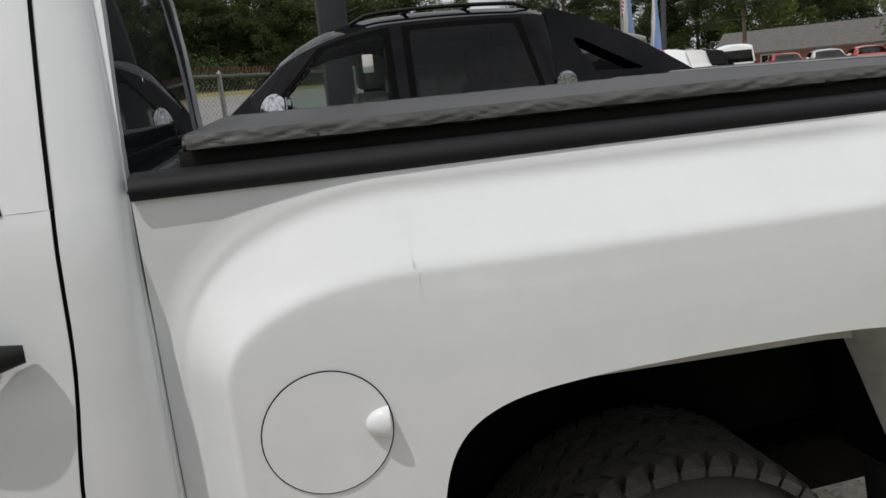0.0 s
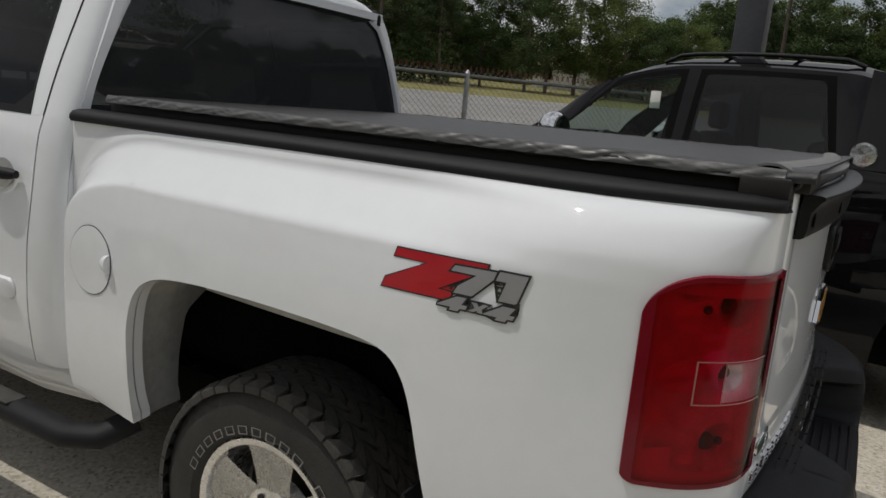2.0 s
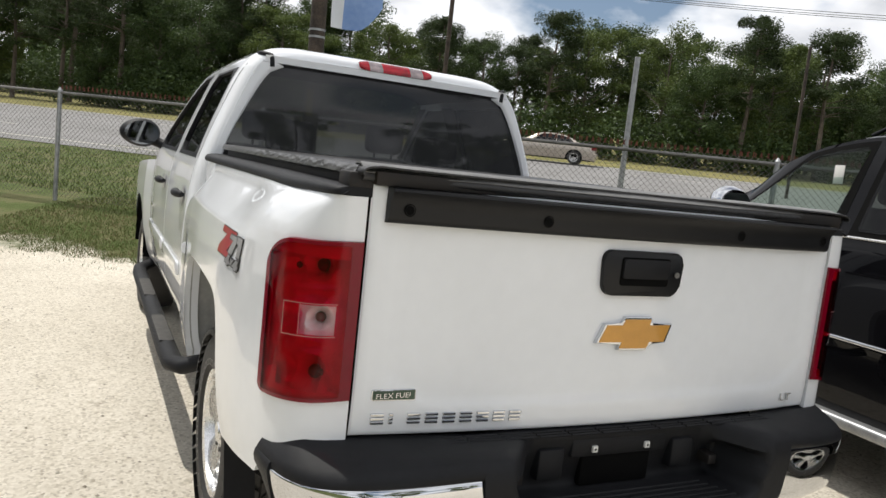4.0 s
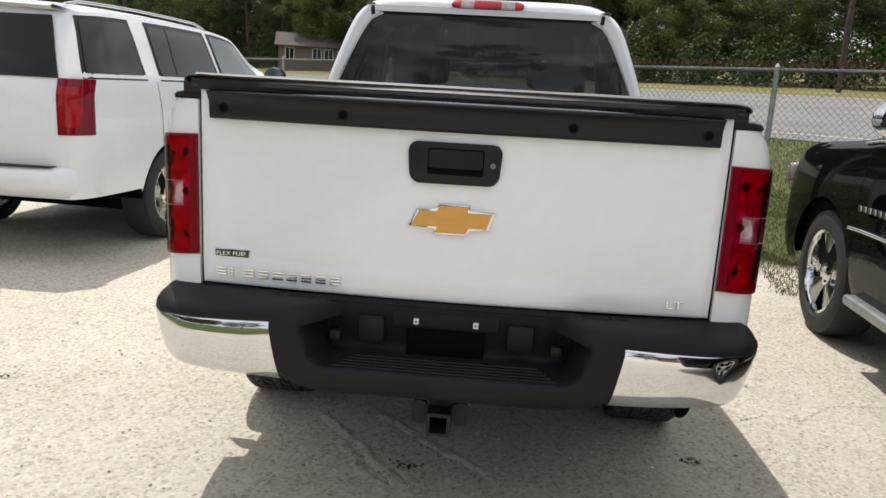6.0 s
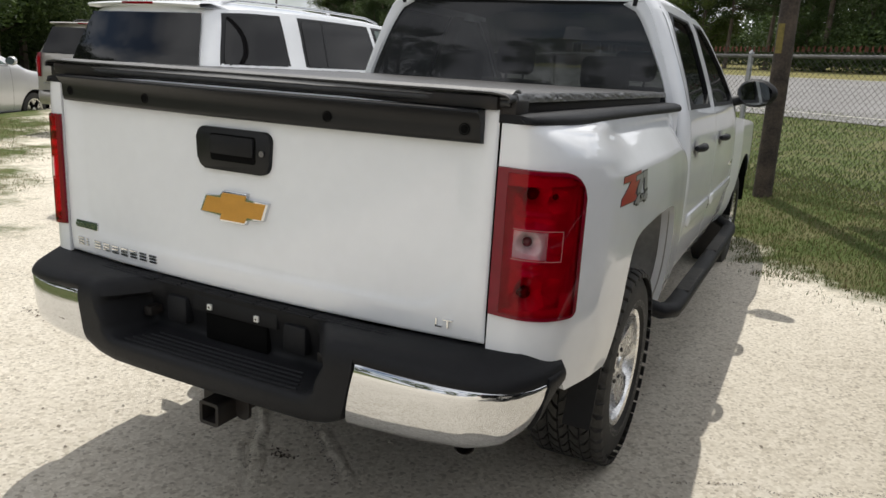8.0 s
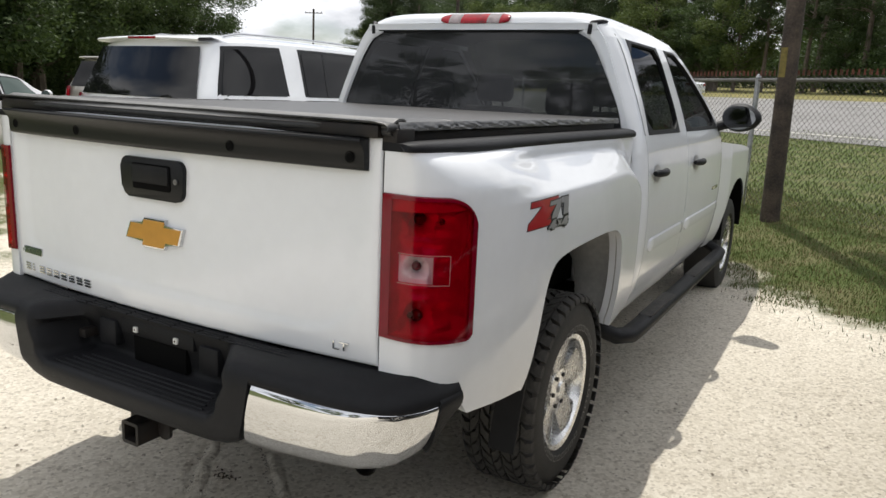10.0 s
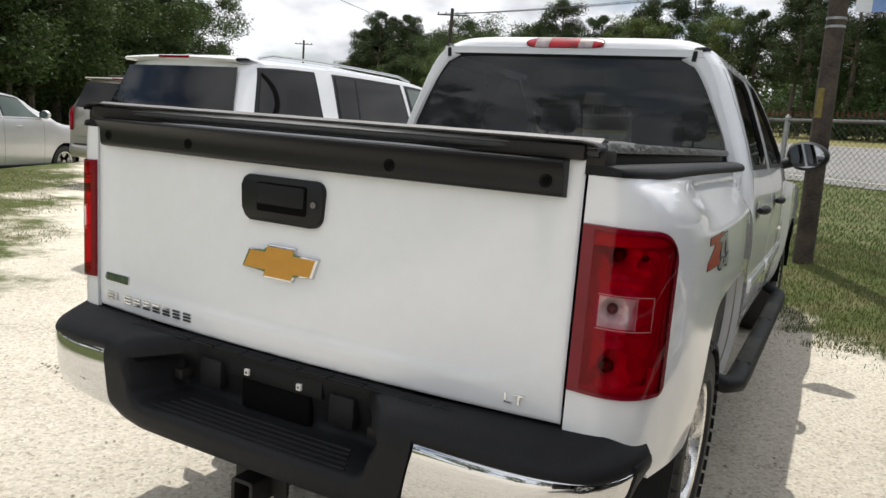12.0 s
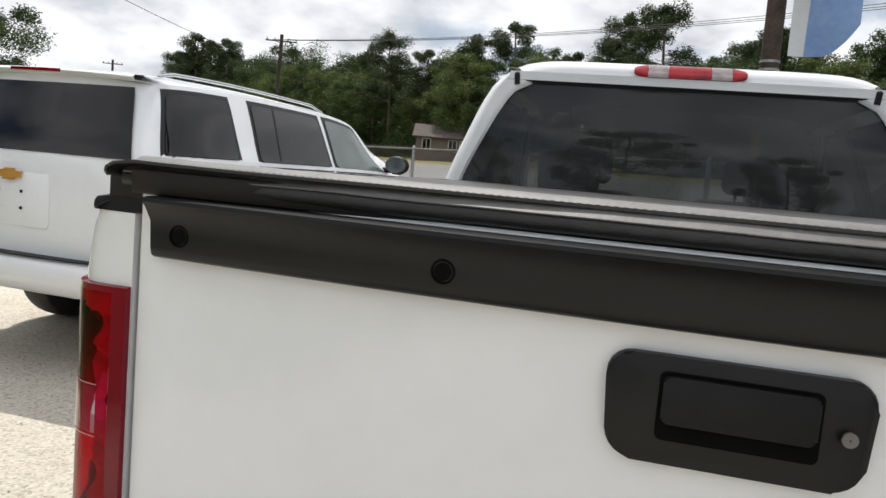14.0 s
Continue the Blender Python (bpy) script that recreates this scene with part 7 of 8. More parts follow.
# chain-link fence, bay by bay
fence = thing("chain_link_fence", "galvanised chain-link fence with a top rail along the grass bank", "fence")
FENCE0, BAY, TALL = -2.32, 3.05, 1.50
for k in range(-13, 7):
    base = spot(FENCE0 + BAY * k + 0.72, 6.56)
    nxt = spot(FENCE0 + BAY * (k + 1) + 0.72, 6.56)
    bm = bmesh.new()
    tube(bm, [base + Vector((0, 0, -0.1)), base + Vector((0, 0, TALL))], 0.030, 10)
    tube(bm, [base + Vector((0, 0, TALL)), base + Vector((0, 0, TALL + 0.04))], [0.034, 0.010], 10)
    part("post", bm, GALV, fence, "galvanised post")
    bm = bmesh.new()
    tube(bm, [base + Vector((0, 0, TALL - 0.03)), nxt + Vector((0, 0, TALL - 0.03))], 0.021, 8)
    part("top_rail", bm, MESHWIRE, fence, "dull galvanised top rail")
    bm = bmesh.new()
    d, n_wire, wr = nxt - base, 44, 0.0021
    h = TALL + 0.03
    for way in (1, -1):
        for i in range(-int(n_wire * h / d.length), n_wire + 1):
            a = i * d.length / n_wire
            z0, z1 = 0.04, h
            s0, s1 = a, a + (z1 - z0)
            if s0 < 0:
                z0, s0 = z0 - s0, 0
            if s1 > d.length:
                z1, s1 = z1 - (s1 - d.length), d.length
            if s1 - s0 < 0.02:
                continue
            if way < 0:
                s0, s1 = d.length - s0, d.length - s1
            pa, pb = base + d * (s0 / d.length) + Vector((0, 0, z0)), base + d * (s1 / d.length) + Vector((0, 0, z1))
            tube(bm, [pa + UPHILL * 0.025 * way * 0.1, pb + UPHILL * 0.025 * way * 0.1], wr, 3, cap=False)
    part("wire_mesh", bm, MESHWIRE, fence, "diamond wire mesh", smooth=False)["kind"] = "stuff"
    if k >= -2:
        bm = bmesh.new()
        for i in range(n_wire):
            c = base + d * ((i + 0.5) / n_wire) + Vector((0, 0, h - 0.01))
            lean_by = ALONG * (0.012 * math.sin(i * 2.3))
            tube(bm, [c - ALONG * 0.012, c + lean_by + Vector((0, 0, 0.06))], 0.007, 3, cap=False)
            tube(bm, [c + ALONG * 0.012, c - lean_by + Vector((0, 0, 0.05))], 0.007, 3, cap=False)
        part("barbed_edge", bm, RUST, fence, "rusty twisted wire edge", smooth=False)["kind"] = "stuff"

# timber pole with a faded banner
pole = thing("utility_pole", "weathered timber pole with a paint mark beside the fence", "utility pole")
PX, PY = 1.02, 7.22
bm = bmesh.new()
foot = rise(PX, PY)
lean = Vector((-0.012, -0.02, 1))
tube(bm, [Vector((PX, PY, foot - 0.2)) + lean * z for z in (0, 0.25, 1, 2, 3, 4.5, 6, 8.5)], [0.102, 0.100, 0.097, 0.094, 0.090, 0.086, 0.082, 0.075], 18)
part("timber", bm, POLEWOOD, pole)
bm = bmesh.new()
for z in (2.62, 2.70):
    c = Vector((PX, PY, foot - 0.2)) + lean * z
    tube(bm, [c, c + lean * 0.025], 0.096, 18, cap=False)
part("strap", bm, GALV, pole, "steel straps")
YELLOWMARK = material("yellow_mark", (0.21, 0.165, 0.04), 0.8, vary=0.5, vary_scale=20)
bm = bmesh.new()
c = Vector((PX, PY, foot - 0.2))
grid(bm, lambda z, a: c + lean * z + Vector((0.098 * math.cos(a), 0.098 * math.sin(a), 0)), steps(1.72, 2.02, 6), steps(radians(215), radians(262), 6))
part("paint_mark", bm, YELLOWMARK, pole, "yellow paint mark")
BLUE = material("blue_banner", (0.14, 0.26, 0.55), 0.6, vary=0.25, vary_scale=2, second=(0.24, 0.36, 0.62))
BANNERWHITE = material("white_banner", (0.7, 0.72, 0.75), 0.6, vary=0.1)


def banner(name, label, at, height, width, facing, group="feather banners"):
    """A feather banner: a thin mast with a white hem and a blue sail."""
    root = thing(name, label, "banner", group)
    bm = bmesh.new()
    tube(bm, [(0, 0, 0), (0, 0, height * 0.75), (0.12, 0, height * 0.93), (0.4, 0, height)], [0.02, 0.016, 0.012, 0.008], 8)
    part("mast", bm, GALV, root)
    for x0, x1, mat, nm in ((0.02, 0.30, BANNERWHITE, "white_hem"), (0.30, 1.0, BLUE, "blue_cloth")):
        bm = bmesh.new()

        def cloth(u, v):
            x = (x0 + (x1 - x0) * u) * width
            z = height * (0.30 + 0.66 * v) - 0.10 * height * (x / width) * (1 - v) + 0.02 * x
            edge = 1 - 0.55 * max(0, 0.25 - v) / 0.25
            return (x * edge, 0.06 * math.sin(x * 6 + v * 5), z)

        grid(bm, cloth, steps(0, 1, 6), steps(0, 1, 16))
        thick(bm, 0.004)
        part(nm, bm, mat, root)
    root.matrix_basis = Matrix.Translation(at) @ pose(0, 0, 0, 0, 0, facing)
    return root


flag = thing("pole_banner", "blue and white cloth banner tied to the timber pole", "banner")
for x0, x1, mat, nm in ((0.02, 0.17, BANNERWHITE, "white_hem"), (0.17, 0.62, BLUE, "blue_cloth")):
    bm = bmesh.new()

    def cloth(u, v):
        x = x0 + (x1 - x0) * u
        low = 2.78 + 0.30 * max(0, (x - 0.35) / 0.27) ** 1.5
        return (PX + 0.10 + x * 0.98, PY - 0.06 - 0.10 * x + 0.05 * math.sin(x * 9 + v * 4), foot + low - 0.2 + (4.6 - low) * v)

    grid(bm, cloth, steps(0, 1, 8), steps(0, 1, 14))
    thick(bm, 0.004)
    part(nm, bm, mat, flag)

# steel column behind the black truck, light posts and line poles
column = thing("steel_column", "grey painted square steel column with scuffed patches", "column")
bm = bmesh.new()
cz = rise(4.62, 1.05)
box(bm, 4.62 - 0.12, 4.62 + 0.12, 1.05 - 0.12, 1.05 + 0.12, cz, 9.0, 0.012)
part("shaft", bm, GREYCOL, column)
bm = bmesh.new()
box(bm, 4.62 - 0.25, 4.62 + 0.25, 1.05 - 0.25, 1.05 + 0.25, cz, cz + 0.03, 0.005)
part("base_plate", bm, GREYCOL, column)
SCUFF = material("scuff", (0.025, 0.025, 0.03), 0.8)
for z, w in ((2.6, 0.05), (2.95, 0.03), (3.4, 0.03)):
    bm = bmesh.new()
    prism(bm, [(0.02 + w * (1 + 0.5 * math.sin(5 * a)) * math.cos(a) * 0.7, z + w * (1 + 0.4 * math.sin(3 * a + 1)) * math.sin(a)) for a in (2 * math.pi * i / 14 for i in range(14))], lambda a, b, d: (4.62 - 0.12 - d, 1.03 + a, b), 0.001, 0.003)
    part("scuff_mark", bm, SCUFF, column)


def post(name, label, x, y, height, r, mat=GALV, group="", lean_x=0.0):
    root = thing(name, label, "pole", group)
    z = rise(x, y)
    bm = bmesh.new()
    tube(bm, [(x + lean_x * k * height, y, z - 0.1 + (height + 0.1) * k) for k in (0, 0.3, 0.6, 1.0)], [r, r * 0.96, r * 0.92, r * 0.88], 12)
    part("shaft", bm, mat, root)
    return root, z


post("steel_post", "plain galvanised steel post by the fence", 5.75, 7.2, 2.75, 0.045, GALV, "steel posts")
post("sign_post", "grey post across the road", 20.5, 16.4, 5.2, 0.06, POLEWOOD, "far posts")


def line_pole(x, y, h, turn, arm=True, leanx=0.0):
    root, z = post("power_pole", "timber power pole with a crossarm and wires", x, y, h, 0.15, POLEWOOD, "power poles", leanx)
    if arm:
        bm = bmesh.new()
        d = Vector((math.cos(radians(turn)), math.sin(radians(turn)), 0))
        c = Vector((x + leanx * h, y, z + h - 0.5))
        tube(bm, [c - d * 1.2, c + d * 1.2], 0.06, 6)
        part("crossarm", bm, POLEWOOD, root)
        for k in (-1.1, -0.5, 0.5, 1.1):
            bm = bmesh.new()
            tube(bm, [c + d * k + Vector((0, 0, 0.05)), c + d * k + Vector((0, 0, 0.22))], [0.05, 0.03], 6)
            part("insulator", bm, STEEL, root)
    return Vector((x + leanx * h, y, z + h - 0.4))


lp = [line_pole(-28.0, 52.0, 9.6, 20, True, 0.02), line_pole(-64.0, 78.0, 10.5, 20), line_pole(18.0, 26.0 + 14, 10.5, 20, False), line_pole(62.0, 8.0, 11.0, 20)]
WIRE = material("black_wire", (0.02, 0.02, 0.02), 0.6)


def wire(a, b, sag, name="overhead_wire"):
    root = thing(name, "thin black overhead wire", "wire", "overhead wires")
    bm = bmesh.new()
    a, b = Vector(a), Vector(b)
    tube(bm, [a.lerp(b, t) - Vector((0, 0, sag * 4 * t * (1 - t))) for t in steps(0, 1, 20)], 0.018, 5)
    part("cable", bm, WIRE, root)


for off in (-0.8, 0.2, 1.0):
    wire(lp[0] + Vector((off, 0, 0)), lp[2] + Vector((off, 0, 0)), 0.8)
    wire(lp[2] + Vector((off, 0, 0)), lp[3] + Vector((off, 0, 0)), 1.0)
wire((-26.0, 16.0, 10.5), lp[0] + Vector((0, 0, -2.2)), 0.6)


# ---- trees ----
def leaf_material(name, a, b):
    m = material(name, a, 0.65, second=b, island=1.0, spec=0.3)
    p = m.node_tree.nodes["Principled BSDF"]
    tr = m.node_tree.nodes.new("ShaderNodeBsdfTranslucent")
    tr.inputs["Color"].default_value = (a[0] * 1.2, a[1] * 1.2, a[2], 1)
    mix = m.node_tree.nodes.new("ShaderNodeMixShader")
    mix.inputs["Fac"].default_value = 0.18
    m.node_tree.links.new(p.outputs[0], mix.inputs[1])
    m.node_tree.links.new(tr.outputs[0], mix.inputs[2])
    m.node_tree.links.new(mix.outputs[0], m.node_tree.nodes["Material Output"].inputs["Surface"])
    return m


LEAF = leaf_material("broad_leaves", (0.070, 0.108, 0.030), (0.022, 0.042, 0.014))
LEAF2 = leaf_material("light_leaves", (0.13, 0.17, 0.045), (0.04, 0.066, 0.018))
NEEDLE = leaf_material("pine_needles", (0.05, 0.075, 0.024), (0.02, 0.034, 0.012))


def leaves(verts, faces, rnd, c, r, count, size, flat=0.75):
    for _ in range(count):
        while True:
            d = Vector((rnd.uniform(-1, 1), rnd.uniform(-1, 1), rnd.uniform(-1, 1)))
            if 0.05 < d.length < 1:
                break
        d = d * (0.55 + 0.45 * rnd.random())
        p = c + Vector((d.x * r, d.y * r, d.z * r * flat))
        a = Vector((rnd.uniform(-1, 1), rnd.uniform(-1, 1), rnd.uniform(-0.6, 0.6))).normalized()
        b = a.cross(Vector((rnd.uniform(-1, 1), rnd.uniform(-1, 1), rnd.uniform(-1, 1)))).normalized()
        s = size * rnd.uniform(0.6, 1.3)
        k = len(verts)
        verts += [p - a * s, p + b * s * 0.9, p + a * s]
        faces.append((k, k + 1, k + 2))


def tree_parts(seed, height, kind):
    """Trunk with limbs, and the leaves, as two meshes."""
    rnd = random.Random(seed)
    bm = bmesh.new()
    verts, faces = [], []
    bend = Vector((rnd.uniform(-0.05, 0.05), rnd.uniform(-0.05, 0.05), 1))
    r0 = height * 0.018
    trunk = [Vector((0.15 * math.sin(k * 1.3 + seed), 0.15 * math.cos(k * 1.1 + seed), 0)) * (k / 6) + bend * (height * 0.92 * k / 6) for k in range(7)]
    tube(bm, trunk, [r0 * (1 - 0.8 * k / 6) for k in range(7)], 7)
    n_limb = {"broad": 34, "dense": 30, "pine": 40}[kind]
    fine = kind == "dense"
    if fine:
        kind = "broad"
    for i in range(n_limb):
        f = rnd.uniform(0.16, 0.98) if kind == "broad" else 0.42 + 0.56 * rnd.random() ** 0.7
        a = rnd.uniform(0, 2 * math.pi)
        reach = height * (0.36 * (1 - abs(f - 0.5)) if kind == "broad" else 0.20 * (1.25 - f) + 0.05) * rnd.uniform(0.7, 1.2)
        start = trunk[0].lerp(trunk[-1], f)
        rise_by = reach * (rnd.uniform(0.1, 0.6) if kind == "broad" else rnd.uniform(-0.05, 0.3))
        end = start + Vector((math.cos(a) * reach, math.sin(a) * reach, rise_by))
        tube(bm, [start, start.lerp(end, 0.5) + Vector((0, 0, 0.06 * reach)), end], [r0 * 0.35 * (1.1 - f), r0 * 0.2 * (1.1 - f) + 0.01, 0.012], 5)
        if kind == "broad":
            leaves(verts, faces, rnd, end, height * rnd.uniform(0.06, 0.15), 850 if fine else 420, height * (0.0075 if fine else 0.0092))
            leaves(verts, faces, rnd, start.lerp(end, 0.6), height * rnd.uniform(0.07, 0.13), 500 if fine else 300, height * (0.0075 if fine else 0.0092))
        else:
            leaves(verts, faces, rnd, end, height * rnd.uniform(0.04, 0.085), 330, height * 0.0068, 0.85)
            leaves(verts, faces, rnd, start.lerp(end, 0.55), height * 0.05, 160, height * 0.0068, 0.7)
    top = trunk[-1]
    leaves(verts, faces, rnd, top, height * (0.12 if kind == "broad" else 0.06), 700, height * 0.009)
    if kind == "broad":
        leaves(verts, faces, rnd, Vector((0, 0, height * 0.30)), height * 0.22, 900, height * 0.011, 0.9)
    me = bpy.data.meshes.new("crown")
    me.from_pydata([tuple(v) for v in verts], [], faces)
    return bm, me


def plant(seed, height, kind, mat):
    root = thing("tree", {"broad": "leafy broad-crowned tree in the roadside wood", "dense": "dark dense leafy tree close behind the parked cars", "pine": "tall pine with a bare trunk and tufted crown"}[kind], "tree", "roadside trees")
    bm, me = tree_parts(seed, height, kind)
    part("trunk", bm, BARK, root)
    me.materials.append(mat)
    crown = new("crown", me)
    crown.parent = root
    crown["label"] = "green leaves"
    return root


MODELS = [(plant(11, 11.0, "broad", LEAF), 11.0), (plant(12, 12.5, "broad", LEAF), 12.5), (plant(13, 9.5, "broad", LEAF2), 9.5), (plant(14, 10.5, "broad", LEAF2), 10.5), (plant(15, 12.0, "broad", LEAF), 12.0),
          (plant(21, 15.0, "pine", NEEDLE), 15.0), (plant(22, 16.5, "pine", NEEDLE), 16.5), (plant(23, 14.0, "pine", NEEDLE), 14.0), (plant(31, 13.0, "dense", LEAF), 13.0), (plant(32, 13.0, "dense", LEAF), 13.0)]
used = set()
rnd = random.Random(77)


def set_tree(i, x, y, height):
    root, own = MODELS[i]
    k = height / own
    m = Matrix.Translation((x, y, rise(x, y) - 0.1)) @ pose(0, 0, 0, 0, 0, rnd.uniform(0, 360)) @ Matrix.Scale(k, 4)
    if i not in used:
        used.add(i)
        root.matrix_basis = m
        return
    t = copy_thing(root, Matrix.Identity(4))
    t.matrix_basis = m


# wood along the far side of the road
p = -190.0
while p < 150:
    q = 51 + rnd.uniform(-3, 3)
    v = ALONG * p + UPHILL * q
    tall = 1.0 + 0.45 * min(1, max(0, -8 - p) / 60) + max(0, -90 - p) / 130
    h = rnd.uniform(5.6, 8.7) * tall * (1.13 if -6 < p < 12 else 0.9 if 12 <= p < 70 else 1.0)
    # clearings round the two houses
    if -77 < p < -45:
        q += 17
    elif 16 < p < 34:
        q += 36
        h *= 1.32
    pine = rnd.random() < (0.34 if p < 5 else 0.20)
    set_tree(rnd.choice((5, 6, 7)) if pine else rnd.choice((0, 1, 2, 3, 4)), v.x, v.y, h * ((1.22 if p > -25 else 1.42) if pine else 1.0))
    v = ALONG * (p + 1.5) + UPHILL * (q + rnd.uniform(7, 10))
    set_tree(rnd.choice((0, 1, 4, 5, 6) if p < 5 else (0, 1, 3, 4)), v.x, v.y, h * rnd.uniform(1.08, 1.3))
    p += rnd.uniform(2.0, 3.1) * (1 + max(0, p, -p - 60) / 200)
# dark wood to the left, close behind the parked cars
for k in range(22):
    x, y = -24 - 1.2 * k + rnd.uniform(-3, 3), 10 + 1.6 * k + rnd.uniform(-3, 3)
    set_tree(8 + k % 2, x - 4, y, rnd.uniform(12, 16))
for k in range(10):
    set_tree(rnd.choice((0, 1, 4)), -34 + rnd.uniform(-3, 3), -34 + 4.6 * k + rnd.uniform(-2, 2), rnd.uniform(11, 15))
# trees behind the lot, seen in reflections
for k in range(10):
    a = radians(195 + 15.4 * k)
    set_tree(rnd.choice((0, 1, 2, 3, 5)), 42 * math.cos(a) + 8, 42 * math.sin(a), rnd.uniform(9, 13))

# wood behind the parked row and the brick building
for k in range(34):
    a = radians(-58 + 2.1 * k + rnd.uniform(-0.6, 0.6))
    far = 78 + rnd.uniform(-6, 8)
    set_tree(rnd.choice((0, 1, 2, 3, 4)), far * math.cos(a), far * math.sin(a), rnd.uniform(6.0, 7.5) if -22 < math.degrees(a) < -13 else rnd.uniform(11, 14))

# undergrowth below the wood: one mass of small leaves
verts, faces = [], []
rnd2 = random.Random(8)
for k in range(420):
    p = -130 + 260 * k / 420 + rnd2.uniform(-1, 1)
    v = spot(p, 48.0 + rnd2.uniform(-1.5, 4) + (17 if -77 < p < -45 else 33 if 16 < p < 34 else 0))
    r = rnd2.uniform(0.9, 2.6)
    if -77 < p < -45 or 16 < p < 34:
        r += 1.3
    leaves(verts, faces, rnd2, v + Vector((0, 0, r * 0.8)), r, 420, 0.15, 1.15)
for k in range(210):
    p = -130 + 1.25 * k + rnd2.uniform(-0.6, 0.6)
    if -79 < p < -43 or 14 < p < 36:
        continue
    v = spot(p, 62 + rnd2.uniform(-2, 3))
    r = rnd2.uniform(1.9, 3.2)
    leaves(verts, faces, rnd2, v + Vector((0, 0, r * 0.85)), r, 420, 0.2, 1.25)
for k in range(150):
    p = -190 + 1.0 * k + rnd2.uniform(-0.5, 0.5)
    v = spot(p, 68 + rnd2.uniform(-1.5, 3))
    r = rnd2.uniform(2.2, 3.8)
    leaves(verts, faces, rnd2, v + Vector((0, 0, r * 0.8)), r, 200, 0.36, 1.2)
for k in range(70):
    p = 10 + 28 * k / 70 + rnd2.uniform(-1, 1)
    v = spot(p, 80 + rnd2.uniform(-2, 3))
    r = rnd2.uniform(2.6, 4.4)
    leaves(verts, faces, rnd2, v + Vector((0, 0, r * 0.85)), r, 240, 0.36, 1.3)
for k in range(70):
    x, y = -27 - 0.42 * k + rnd2.uniform(-2, 2), 6 + 0.56 * k + rnd2.uniform(-2, 2)
    r = rnd2.uniform(1.6, 3.0)
    leaves(verts, faces, rnd2, Vector((x - 4, y, rise(x - 4, y) + r * 0.8)), r, 420, 0.17, 1.2)
me = bpy.data.meshes.new("undergrowth")
me.from_pydata([tuple(v) for v in verts], [], faces)
me.materials.append(LEAF)
tagged(new("undergrowth", me), "dense green undergrowth at the foot of the wood", "bushes", kind="stuff")

# ---- grass ----
BLADE = leaf_material("grass_blades", (0.125, 0.158, 0.048), (0.056, 0.084, 0.024))
DRY = leaf_material("dry_grass", (0.22, 0.175, 0.095), (0.10, 0.085, 0.042))


def lawn(name, label, mat, count, where, seed, hmin, hmax, wide=1.0):
    rnd = random.Random(seed)
    verts, faces = [], []
    while len(faces) < count:
        x, y = where(rnd)
        if x is None:
            continue
        z = rise(x, y) - 0.004
        h, w, a = rnd.uniform(hmin, hmax), rnd.uniform(0.0025, 0.0045) * wide, rnd.uniform(0, 2 * math.pi)
        dx, dy = math.cos(a), math.sin(a)
        lx, ly = rnd.uniform(-0.5, 0.5) * h, rnd.uniform(-0.5, 0.5) * h
        k = len(verts)
        verts += [(x - dx * w, y - dy * w, z), (x + dx * w, y + dy * w, z), (x + lx * 0.5 + dx * w * 0.7, y + ly * 0.5 + dy * w * 0.7, z + h * 0.6), (x + lx, y + ly, z + h)]
        faces += [(k, k + 1, k + 2), (k, k + 2, k + 3)]
    me = bpy.data.meshes.new(name)
    me.from_pydata(verts, [], faces)
    me.materials.append(mat)
    return tagged(new(name, me), label, "grass", kind="stuff")


def bank(rnd):
    p, q = rnd.uniform(-7.5, 3.0), 4.1 + 3.3 * rnd.random() ** 1.2
    edge = 4.42 + 0.35 * noise.noise(Vector((p * 1.3, 0, 0))) + 0.25 * noise.noise(Vector((p * 4, q * 4, 2)))
    if q < edge and rnd.random() > 0.05:
        return None, None
    v = ALONG * p + UPHILL * q
    return v.x, v.y


def patch(rnd):
    p, q = rnd.uniform(-15, -4.0), -1.0 - 6 * rnd.random()
    v = ALONG * p + UPHILL * q
    edge = -1.35 + 0.9 * noise.noise(Vector((v.x * 0.7, v.y * 0.7, 5)))
    if q > edge or v.x > -3.4:
        return None, None
    return v.x, v.y


lawn("grass", "short green grass on the bank in front of the truck", BLADE, 120000, bank, 1, 0.012, 0.05)
lawn("dry_grass", "dry straw-coloured grass among the green on the bank", DRY, 64000, bank, 2, 0.012, 0.04)
def verge(rnd):
    p, q = rnd.uniform(-14, 8.0), 7.3 + 9.0 * rnd.random() ** 1.4
    v = ALONG * p + UPHILL * q
    if noise.noise(Vector((v.x * 0.5, v.y * 0.5, 9))) < -0.28 and rnd.random() > 0.15:
        return None, None
    return v.x, v.y


lawn("grass", "rough green grass on the verge beyond the fence", BLADE, 64000, verge, 6, 0.03, 0.075, 2.2)
lawn("grass", "thin green grass at the edge of the stone lot", BLADE, 36000, patch, 3, 0.012, 0.038)
lawn("dry_grass", "dry grass patches at the edge of the stone lot", DRY, 64000, patch, 4, 0.01, 0.03)

